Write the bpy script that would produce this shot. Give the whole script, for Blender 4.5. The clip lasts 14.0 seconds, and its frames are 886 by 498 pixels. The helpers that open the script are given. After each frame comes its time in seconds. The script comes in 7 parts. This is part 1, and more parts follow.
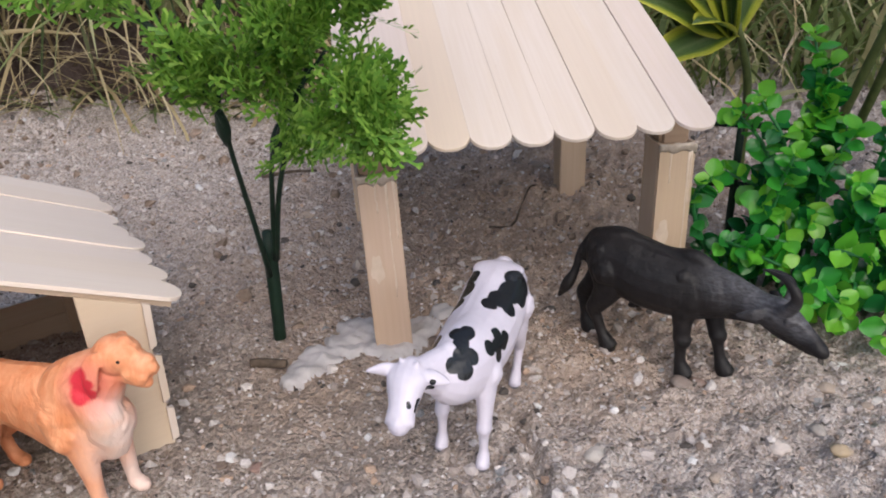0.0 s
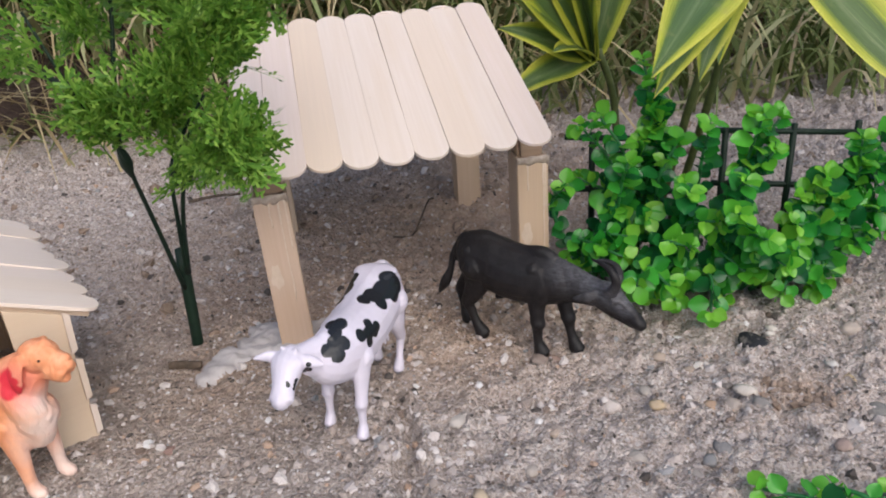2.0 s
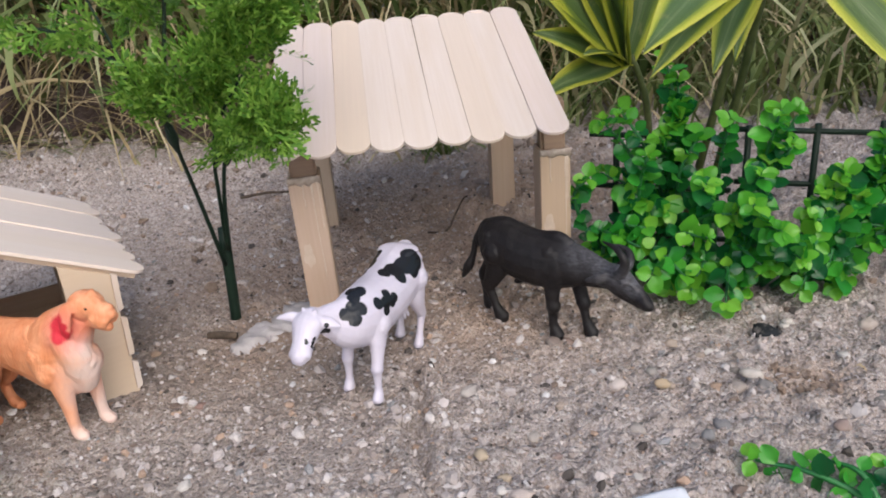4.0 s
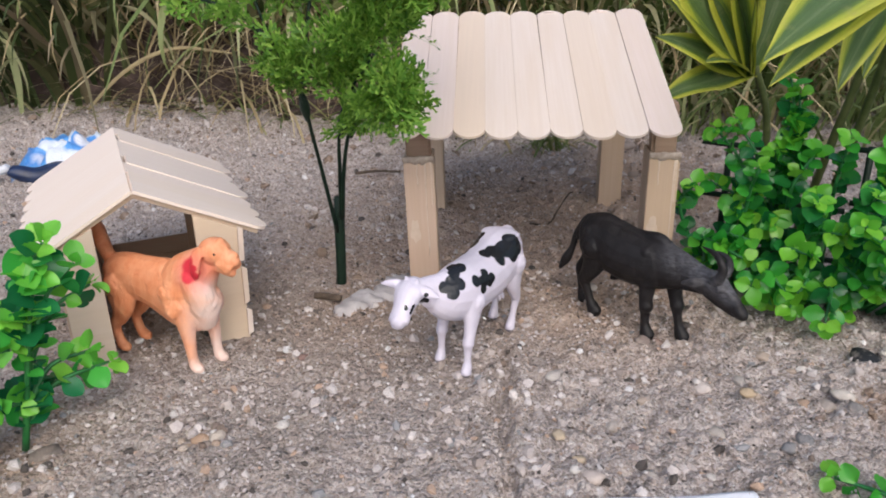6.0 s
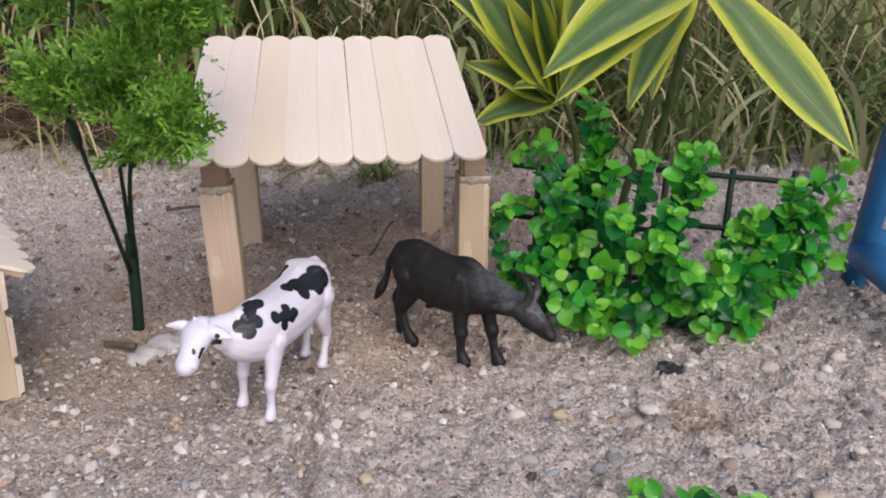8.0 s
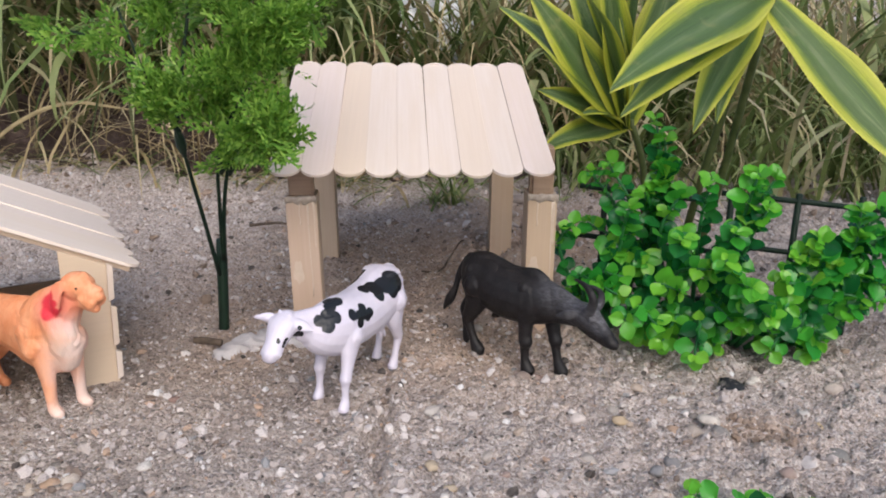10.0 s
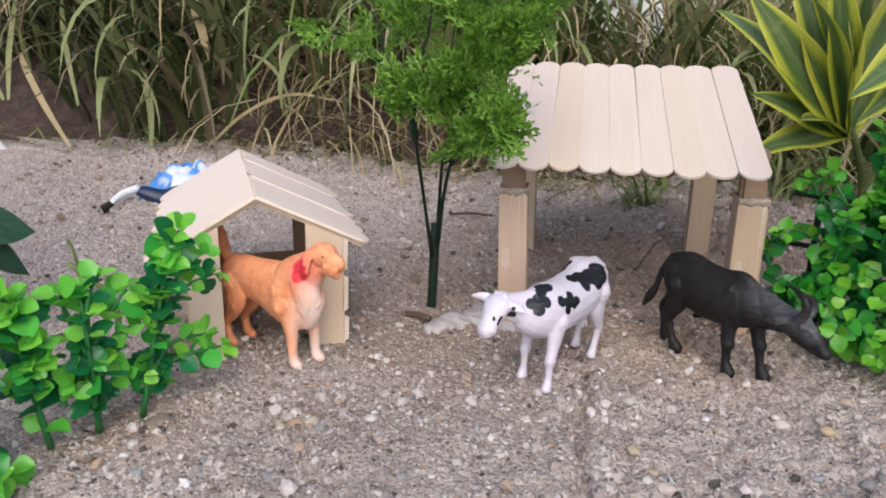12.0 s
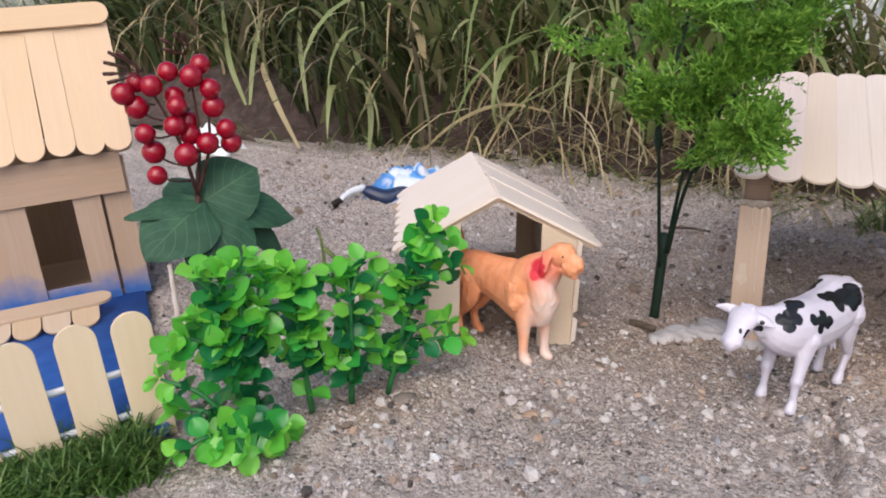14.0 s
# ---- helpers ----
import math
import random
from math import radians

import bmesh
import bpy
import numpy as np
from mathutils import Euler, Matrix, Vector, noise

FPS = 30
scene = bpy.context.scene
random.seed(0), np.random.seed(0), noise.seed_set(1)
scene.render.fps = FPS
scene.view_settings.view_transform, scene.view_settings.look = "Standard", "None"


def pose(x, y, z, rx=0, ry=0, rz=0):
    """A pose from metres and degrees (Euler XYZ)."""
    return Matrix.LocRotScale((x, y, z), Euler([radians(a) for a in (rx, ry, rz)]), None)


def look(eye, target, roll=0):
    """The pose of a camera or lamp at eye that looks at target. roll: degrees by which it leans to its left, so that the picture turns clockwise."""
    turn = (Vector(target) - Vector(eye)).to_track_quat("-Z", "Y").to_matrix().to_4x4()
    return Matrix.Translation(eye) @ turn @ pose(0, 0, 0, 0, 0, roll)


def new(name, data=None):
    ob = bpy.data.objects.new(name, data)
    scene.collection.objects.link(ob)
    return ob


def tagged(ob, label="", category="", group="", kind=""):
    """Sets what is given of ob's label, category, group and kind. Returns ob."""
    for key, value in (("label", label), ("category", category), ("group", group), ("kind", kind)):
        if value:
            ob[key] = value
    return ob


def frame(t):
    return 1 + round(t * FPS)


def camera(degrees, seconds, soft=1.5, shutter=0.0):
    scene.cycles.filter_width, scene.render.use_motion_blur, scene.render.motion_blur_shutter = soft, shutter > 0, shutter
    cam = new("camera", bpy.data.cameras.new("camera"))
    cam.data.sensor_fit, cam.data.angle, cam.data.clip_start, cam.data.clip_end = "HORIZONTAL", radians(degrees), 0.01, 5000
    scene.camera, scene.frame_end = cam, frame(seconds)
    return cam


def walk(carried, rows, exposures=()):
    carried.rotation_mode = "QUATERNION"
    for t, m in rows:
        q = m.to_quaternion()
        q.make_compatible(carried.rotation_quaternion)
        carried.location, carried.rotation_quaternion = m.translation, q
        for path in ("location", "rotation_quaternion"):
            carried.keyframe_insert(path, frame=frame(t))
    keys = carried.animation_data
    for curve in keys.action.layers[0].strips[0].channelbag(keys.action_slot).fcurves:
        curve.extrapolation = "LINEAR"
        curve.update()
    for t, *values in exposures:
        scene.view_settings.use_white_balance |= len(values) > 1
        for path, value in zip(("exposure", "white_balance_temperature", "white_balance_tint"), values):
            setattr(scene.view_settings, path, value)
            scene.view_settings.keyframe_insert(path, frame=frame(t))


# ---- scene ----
cam = camera(61.1, 14.0, soft=1.9)
PATH = [
    (0, (0.029, 0.005, 0.212), (-0.092, 1.802, -0.658), -2.8),
    (0.5, (0.048, -0.011, 0.218), (-0.053, 1.793, -0.639), -2.5),
    (1, (0.056, -0.023, 0.221), (-0.022, 1.791, -0.617), -3.0),
    (1.5, (0.066, -0.037, 0.226), (0.015, 1.781, -0.607), -3.7),
    (2, (0.073, -0.049, 0.229), (0.051, 1.768, -0.607), -4.3),
    (2.2, (0.079, -0.05, 0.228), (0.061, 1.768, -0.604), -4.6),
    (4.3, (0.095, -0.08, 0.212), (-0.146, 1.763, -0.525), -4.1),
    (4.5, (0.091, -0.079, 0.212), (-0.194, 1.761, -0.516), -3.8),
    (5, (0.089, -0.089, 0.214), (-0.283, 1.738, -0.51), -2.8),
    (5.5, (0.094, -0.093, 0.219), (-0.328, 1.72, -0.512), -1.7),
    (6, (0.096, -0.098, 0.213), (-0.343, 1.702, -0.54), -1.2),
    (6.5, (0.104, -0.107, 0.207), (-0.298, 1.715, -0.512), -1.1),
    (7, (0.103, -0.074, 0.203), (-0.083, 1.791, -0.496), 0.1),
    (7.2, (0.107, -0.072, 0.203), (-0.005, 1.8, -0.492), 0.6),
    (9.3, (0.123, -0.091, 0.195), (0.075, 1.819, -0.396), 0.3),
    (9.5, (0.122, -0.094, 0.194), (0.019, 1.816, -0.387), 0.5),
    (10, (0.119, -0.102, 0.194), (-0.12, 1.8, -0.376), 0.6),
    (10.5, (0.114, -0.11, 0.196), (-0.234, 1.774, -0.375), 1.0),
    (11, (0.109, -0.118, 0.194), (-0.348, 1.74, -0.387), 1.1),
    (11.5, (0.107, -0.124, 0.195), (-0.45, 1.707, -0.387), 1.0),
    (12, (0.101, -0.133, 0.196), (-0.565, 1.662, -0.383), 0.9),
    (12.5, (0.094, -0.139, 0.196), (-0.667, 1.62, -0.377), 0.8),
    (13, (0.085, -0.146, 0.192), (-0.787, 1.564, -0.37), 0.5),
    (13.5, (0.08, -0.151, 0.191), (-0.89, 1.507, -0.366), 0.5),
    (14, (0.073, -0.16, 0.19), (-1.004, 1.434, -0.357), 0.8),
]
walk(cam, [(t, look(eye, target, roll)) for t, eye, target, roll in PATH], [(0, 0.20), (5, 0.20), (10, 0.29), (14, 0.23)])

# ---- daylight: bright overcast, soft sun high behind the open side of the yard ----
world = bpy.data.worlds.new("sky")
scene.world = world
world.use_nodes = True
sky = world.node_tree.nodes.new("ShaderNodeTexSky")
sky.sky_type = "NISHITA"
sky.sun_disc = False
sky.sun_elevation, sky.sun_rotation = radians(45), radians(157)
sky.air_density, sky.dust_density, sky.ozone_density = 1.0, 3.0, 1.0
world.node_tree.links.new(sky.outputs[0], world.node_tree.nodes["Background"].inputs[0])
world.node_tree.nodes["Background"].inputs[1].default_value = 0.168
sun = new("sun", bpy.data.lights.new("sun", "SUN"))
sun.data.energy, sun.data.angle, sun.data.color = 1.4, radians(70), (1.0, 0.96, 0.90)
sun.matrix_world = look((0.8, -1.6, 2.1), (0, 0.3, 0))
scene.view_settings.exposure = 0.40


# ---- materials ----
def material(name, rough=0.6, spec=0.4, metal=0.0):
    m = bpy.data.materials.new(name)
    m.use_nodes = True
    nt = m.node_tree
    b = nt.nodes["Principled BSDF"]
    b.inputs["Roughness"].default_value = rough
    b.inputs["Specular IOR Level"].default_value = spec
    b.inputs["Metallic"].default_value = metal
    return m, nt, b


def node(nt, kind, **sets):
    n = nt.nodes.new("ShaderNode" + kind)
    for k, v in sets.items():
        if k in n.inputs:
            n.inputs[k].default_value = v
    return n


def coords(nt, scale=(1, 1, 1), out="Object"):
    tc = nt.nodes.new("ShaderNodeTexCoord")
    mp = nt.nodes.new("ShaderNodeMapping")
    mp.inputs["Scale"].default_value = scale
    nt.links.new(tc.outputs[out], mp.inputs["Vector"])
    return mp.outputs[0]


def noise_tex(nt, vec, scale, detail=4.0, rough=0.6):
    n = node(nt, "TexNoise", Scale=scale, Detail=detail, Roughness=rough)
    nt.links.new(vec, n.inputs["Vector"])
    return n


def ramp(nt, fac, stops, interp="LINEAR"):
    r = nt.nodes.new("ShaderNodeValToRGB")
    cr = r.color_ramp
    cr.interpolation = interp
    while len(cr.elements) < len(stops):
        cr.elements.new(0.5)
    for e, (p, c) in zip(cr.elements, stops):
        e.position, e.color = p, (*c, 1)
    nt.links.new(fac, r.inputs[0])
    return r.outputs[0]


def mix(nt, fac, a, b, blend="MIX"):
    m = nt.nodes.new("ShaderNodeMix")
    m.data_type, m.blend_type = "RGBA", blend
    for sock, v in ((m.inputs[0], fac), (m.inputs[6], a), (m.inputs[7], b)):
        if isinstance(v, (int, float)):
            sock.default_value = v
        elif isinstance(v, tuple):
            sock.default_value = (*v, 1)
        else:
            nt.links.new(v, sock)
    return m.outputs[2]


def maths(nt, op, a, b=0.0, clamp=False):
    m = nt.nodes.new("ShaderNodeMath")
    m.operation, m.use_clamp = op, clamp
    for sock, v in ((m.inputs[0], a), (m.inputs[1], b)):
        if isinstance(v, (int, float)):
            sock.default_value = v
        else:
            nt.links.new(v, sock)
    return m.outputs[0]


def bump(nt, b, height, strength=0.5, dist=0.001):
    n = node(nt, "Bump", Strength=strength, Distance=dist)
    nt.links.new(height, n.inputs["Height"])
    nt.links.new(n.outputs[0], b.inputs["Normal"])


def object_random(nt):
    return nt.nodes.new("ShaderNodeObjectInfo").outputs["Random"]


def island_random(nt):
    return nt.nodes.new("ShaderNodeNewGeometry").outputs["Random Per Island"]


def blob(nt, vec, centre, radius, soft=0.15, wobble=None, amount=0.0):
    """1 inside a rounded patch about a point, 0 outside."""
    d = nt.nodes.new("ShaderNodeVectorMath")
    d.operation = "DISTANCE"
    nt.links.new(vec, d.inputs[0])
    d.inputs[1].default_value = centre
    v = d.outputs["Value"]
    if wobble is not None:
        v = maths(nt, "ADD", v, maths(nt, "MULTIPLY", maths(nt, "SUBTRACT", wobble, 0.5), amount))
    r = nt.nodes.new("ShaderNodeMapRange")
    r.inputs["From Min"].default_value, r.inputs["From Max"].default_value = radius * (1 - soft), radius * (1 + soft)
    r.inputs["To Min"].default_value, r.inputs["To Max"].default_value = 1, 0
    nt.links.new(v, r.inputs["Value"])
    return r.outputs[0]


def translucent(nt, b, colour, amount):
    """Lets part of the light through a thin leaf."""
    t = nt.nodes.new("ShaderNodeBsdfTranslucent")
    nt.links.new(colour, t.inputs[0])
    ms = nt.nodes.new("ShaderNodeMixShader")
    ms.inputs[0].default_value = amount
    nt.links.new(b.outputs[0], ms.inputs[1])
    nt.links.new(t.outputs[0], ms.inputs[2])
    nt.links.new(ms.outputs[0], nt.nodes["Material Output"].inputs[0])


def sand_material():
    """Pale beige coarse sand: soft matrix, scattered dark and light grains, damp brown soil and painted shade in
    places.
    """
    m, nt, b = material("sand", 0.95, 0.2)
    v = coords(nt)
    big = noise_tex(nt, v, 11, 6, 0.7)
    mid = noise_tex(nt, v, 70, 6, 0.75)
    fine = noise_tex(nt, v, 700, 3, 0.75)
    base = ramp(nt, big.outputs[0], [(0.30, (0.359, 0.297, 0.263)), (0.46, (0.497, 0.423, 0.392)), (0.66, (0.604, 0.526, 0.494))])
    base = mix(nt, 0.45, base, ramp(nt, mid.outputs[0], [(0.3, (0.260, 0.202, 0.168)), (0.5, (0.484, 0.408, 0.374)), (0.7, (0.640, 0.563, 0.528))]))
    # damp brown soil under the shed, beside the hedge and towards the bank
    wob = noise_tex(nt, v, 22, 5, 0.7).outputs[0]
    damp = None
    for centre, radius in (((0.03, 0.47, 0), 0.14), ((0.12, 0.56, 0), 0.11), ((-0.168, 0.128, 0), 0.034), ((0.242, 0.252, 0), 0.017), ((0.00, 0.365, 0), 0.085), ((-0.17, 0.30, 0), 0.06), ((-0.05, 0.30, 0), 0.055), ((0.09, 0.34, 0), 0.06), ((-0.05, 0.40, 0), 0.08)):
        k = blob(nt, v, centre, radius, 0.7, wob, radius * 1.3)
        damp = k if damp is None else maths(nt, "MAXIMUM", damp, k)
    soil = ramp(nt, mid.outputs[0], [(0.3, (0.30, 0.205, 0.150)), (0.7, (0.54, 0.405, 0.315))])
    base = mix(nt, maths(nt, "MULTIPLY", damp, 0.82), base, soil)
    # grey-brown shade painted into the sand before the cow and the kennel
    sand_shade = None
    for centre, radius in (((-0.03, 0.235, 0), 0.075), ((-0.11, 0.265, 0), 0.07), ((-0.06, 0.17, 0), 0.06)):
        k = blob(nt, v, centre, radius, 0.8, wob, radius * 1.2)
        sand_shade = k if sand_shade is None else maths(nt, "MAXIMUM", sand_shade, k)
    base = mix(nt, maths(nt, "MULTIPLY", sand_shade, 0.6), base, (0.27, 0.222, 0.190))
    h = maths(nt, "ADD", maths(nt, "MULTIPLY", mid.outputs[0], 1.6), maths(nt, "MULTIPLY", fine.outputs[0], 0.8))
    col = base
    for size, share in ((1050, 0.42), (420, 0.30)):
        vor = nt.nodes.new("ShaderNodeTexVoronoi")
        vor.inputs["Scale"].default_value = size
        nt.links.new(v, vor.inputs["Vector"])
        hue = nt.nodes.new("ShaderNodeSeparateColor")
        nt.links.new(vor.outputs["Color"], hue.inputs[0])
        grain = ramp(nt, hue.outputs[0], [(0.0, (0.048, 0.040, 0.034)), (0.10, (0.203, 0.150, 0.120)), (0.24, (0.423, 0.357, 0.323)), (0.50, (0.532, 0.464, 0.430)), (0.78, (0.674, 0.611, 0.576)), (0.93, (0.795, 0.765, 0.748))], "CONSTANT")
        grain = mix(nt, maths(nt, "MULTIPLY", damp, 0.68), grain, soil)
        grain = mix(nt, maths(nt, "MULTIPLY", sand_shade, 0.35), grain, (0.27, 0.222, 0.190))
        col = mix(nt, share, col, grain)
        h = maths(nt, "ADD", h, maths(nt, "MULTIPLY", vor.outputs["Distance"], -480 / size))
    nt.links.new(col, b.inputs["Base Color"])
    bump(nt, b, h, 0.9, 0.0022)
    return m


def soil_material():
    m, nt, b = material("soil", 0.95, 0.15)
    v = coords(nt)
    n = noise_tex(nt, v, 30, 8, 0.7)
    nt.links.new(ramp(nt, n.outputs[0], [(0.25, (0.040, 0.028, 0.025)), (0.5, (0.105, 0.075, 0.067)), (0.75, (0.215, 0.160, 0.143))]), b.inputs["Base Color"])
    bump(nt, b, noise_tex(nt, v, 120, 6, 0.7).outputs[0], 1.0, 0.008)
    return m


def stone_material(name="gravel", own=None):
    m, nt, b = material(name, 0.85, 0.25)
    v = coords(nt)
    r = island_random(nt)
    c = ramp(nt, r, [(0.0, (0.045, 0.042, 0.042)), (0.07, (0.180, 0.133, 0.110)), (0.15, (0.360, 0.304, 0.278)), (0.33, (0.495, 0.437, 0.418)), (0.55, (0.594, 0.534, 0.523)), (0.72, (0.504, 0.354, 0.264)), (0.775, (0.297, 0.304, 0.322)), (0.805, (0.666, 0.616, 0.605)), (0.972, (0.774, 0.764, 0.778))], "CONSTANT")
    if own:
        c = own
    n = noise_tex(nt, v, 420, 5, 0.75)
    dirt = noise_tex(nt, v, 150, 4, 0.7)
    c = mix(nt, maths(nt, "MULTIPLY", n.outputs[0], 0.4), c, tuple(x * 0.6 for x in own) if own else (0.26, 0.21, 0.18))
    if own:
        c = mix(nt, ramp(nt, dirt.outputs[0], [(0.50, (0, 0, 0)), (0.68, (0.6, 0.6, 0.6))]), c, (0.40, 0.345, 0.31))
    nt.links.new(c, b.inputs["Base Color"])
    bump(nt, b, n.outputs[0], 0.8, 0.0012)
    return m


def wood_material(name, light, dark, rough=0.62, vary=1.0):
    """Sawn craft wood: each piece its own tone, soft broad bands and a fine faint grain."""
    m, nt, b = material(name, rough, 0.3)
    rnd = object_random(nt)
    cx = nt.nodes.new("ShaderNodeCombineXYZ")
    nt.links.new(maths(nt, "MULTIPLY", rnd, 40), cx.inputs[0])
    nt.links.new(maths(nt, "MULTIPLY", rnd, 90), cx.inputs[1])

    def shifted(scale):
        add = nt.nodes.new("ShaderNodeVectorMath")
        add.operation = "ADD"
        nt.links.new(coords(nt, scale), add.inputs[0])
        nt.links.new(cx.outputs[0], add.inputs[1])
        return add.outputs[0]

    g = noise_tex(nt, shifted((12, 520, 520)), 1.0, 4, 0.6)
    s = noise_tex(nt, shifted((11, 95, 95)), 1.0, 3, 0.6)
    spot = noise_tex(nt, shifted((70, 160, 160)), 1.0, 3, 0.6)
    warm = tuple(x * (1 + vary * y) for x, y in zip(light, (-0.03, -0.09, -0.20)))
    rosy = tuple(x * (1 + vary * y) for x, y in zip(light, (0.0, -0.035, -0.01)))
    tone = ramp(nt, maths(nt, "FRACT", maths(nt, "MULTIPLY", rnd, 7.31)), [(0.0, light), (0.30, rosy), (0.48, light), (0.64, warm), (0.80, tuple((x + y) / 2 for x, y in zip(light, warm)))], "CONSTANT")
    c = mix(nt, ramp(nt, g.outputs[0], [(0.30, (0.34, 0.34, 0.34)), (0.62, (0, 0, 0))]), tone, dark)
    c = mix(nt, ramp(nt, s.outputs[0], [(0.42, (0, 0, 0)), (0.72, (0.55, 0.55, 0.55))]), c, tuple((x + 2 * y) / 3 for x, y in zip(dark, warm)))
    c = mix(nt, ramp(nt, spot.outputs[0], [(0.66, (0, 0, 0)), (0.80, (0.4, 0.4, 0.4))]), c, dark)
    nt.links.new(c, b.inputs["Base Color"])
    bump(nt, b, g.outputs[0], 0.22, 0.0003)
    return m


def plain_material(name, a, c, scale=60, rough=0.6, spec=0.4, metal=0.0, relief=0.0, detail=4):
    m, nt, b = material(name, rough, spec, metal)
    n = noise_tex(nt, coords(nt), scale, detail, 0.6)
    nt.links.new(ramp(nt, n.outputs[0], [(0.3, a), (0.7, c)]), b.inputs["Base Color"])
    if relief:
        bump(nt, b, n.outputs[0], 0.6, relief)
    return m


def leaf_material(name, stops, rough=0.4, through_light=0.25, island=False, scale=250):
    m, nt, b = material(name, rough, 0.6 if rough < 0.35 else 0.45)
    r = island_random(nt) if island else object_random(nt)
    c = ramp(nt, r, stops)
    n = noise_tex(nt, coords(nt), scale, 3)
    c = mix(nt, maths(nt, "MULTIPLY", n.outputs[0], 0.35), c, tuple(x * 0.7 for x in stops[1][1]))
    nt.links.new(c, b.inputs["Base Color"])
    translucent(nt, b, c, through_light)
    return m


def cow_material():
    m, nt, b = material("painted_white_plastic", 0.38, 0.45)
    v = coords(nt)
    w = noise_tex(nt, v, 160, 2)
    spots = None
    for centre, radius in COW_SPOTS:
        k = blob(nt, v, centre, radius, 0.04, w.outputs[0], 0.0026)
        spots = k if spots is None else maths(nt, "MAXIMUM", spots, k)
    sep = nt.nodes.new("ShaderNodeSeparateXYZ")
    nt.links.new(v, sep.inputs[0])
    # grey soles, with the small shadow under the hooves put into them
    hoof_shade = maths(nt, "MULTIPLY", maths(nt, "LESS_THAN", sep.outputs[2], 0.0012), 0.75)
    black = maths(nt, "MAXIMUM", spots, hoof_shade)
    white = ramp(nt, noise_tex(nt, v, 90, 3).outputs[0], [(0.3, (0.545, 0.505, 0.60)), (0.7, (0.63, 0.59, 0.685))])
    nt.links.new(mix(nt, black, white, (0.012, 0.013, 0.016)), b.inputs["Base Color"])
    nt.links.new(maths(nt, "SUBTRACT", 0.42, maths(nt, "MULTIPLY", spots, 0.16)), b.inputs["Roughness"])
    bump(nt, b, maths(nt, "ADD", noise_tex(nt, v, 420, 3).outputs[0], maths(nt, "MULTIPLY", spots, 0.8)), 0.35, 0.0005)
    return m


def buffalo_material():
    """Dull black moulded plastic, dry-brushed with grey over neck, brow and back ridge."""
    m, nt, b = material("black_rubbery_plastic", 0.50, 0.30)
    v = coords(nt)
    n = noise_tex(nt, v, 200, 5, 0.7)
    c = ramp(nt, n.outputs[0], [(0.3, (0.0075, 0.0064, 0.0070)), (0.7, (0.0180, 0.0155, 0.0165))])
    dust = None
    for centre, radius, k in (((0.040, -0.001, 0.054), 0.012, 0.55), ((0.050, -0.004, 0.0505), 0.010, 0.8), ((0.060, -0.006, 0.0495), 0.008, 0.9), ((0.067, -0.008, 0.0455), 0.006, 0.75)):
        one = maths(nt, "MULTIPLY", blob(nt, v, centre, radius, 0.6, n.outputs[0], radius * 0.8), k)
        dust = one if dust is None else maths(nt, "MAXIMUM", dust, one)
    streak = noise_tex(nt, coords(nt, (1, 1, 3)), 300, 4, 0.7)
    dust = maths(nt, "MULTIPLY", dust, ramp(nt, streak.outputs[0], [(0.35, (0.25, 0.25, 0.25)), (0.62, (1, 1, 1))]))
    c = mix(nt, dust, c, (0.150, 0.148, 0.165))
    nt.links.new(c, b.inputs["Base Color"])
    fold = noise_tex(nt, coords(nt, (1, 1, 0.35)), 150, 3, 0.6)
    bump(nt, b, maths(nt, "ADD", fold.outputs[0], maths(nt, "MULTIPLY", streak.outputs[0], 0.35)), 0.55, 0.0016)
    return m


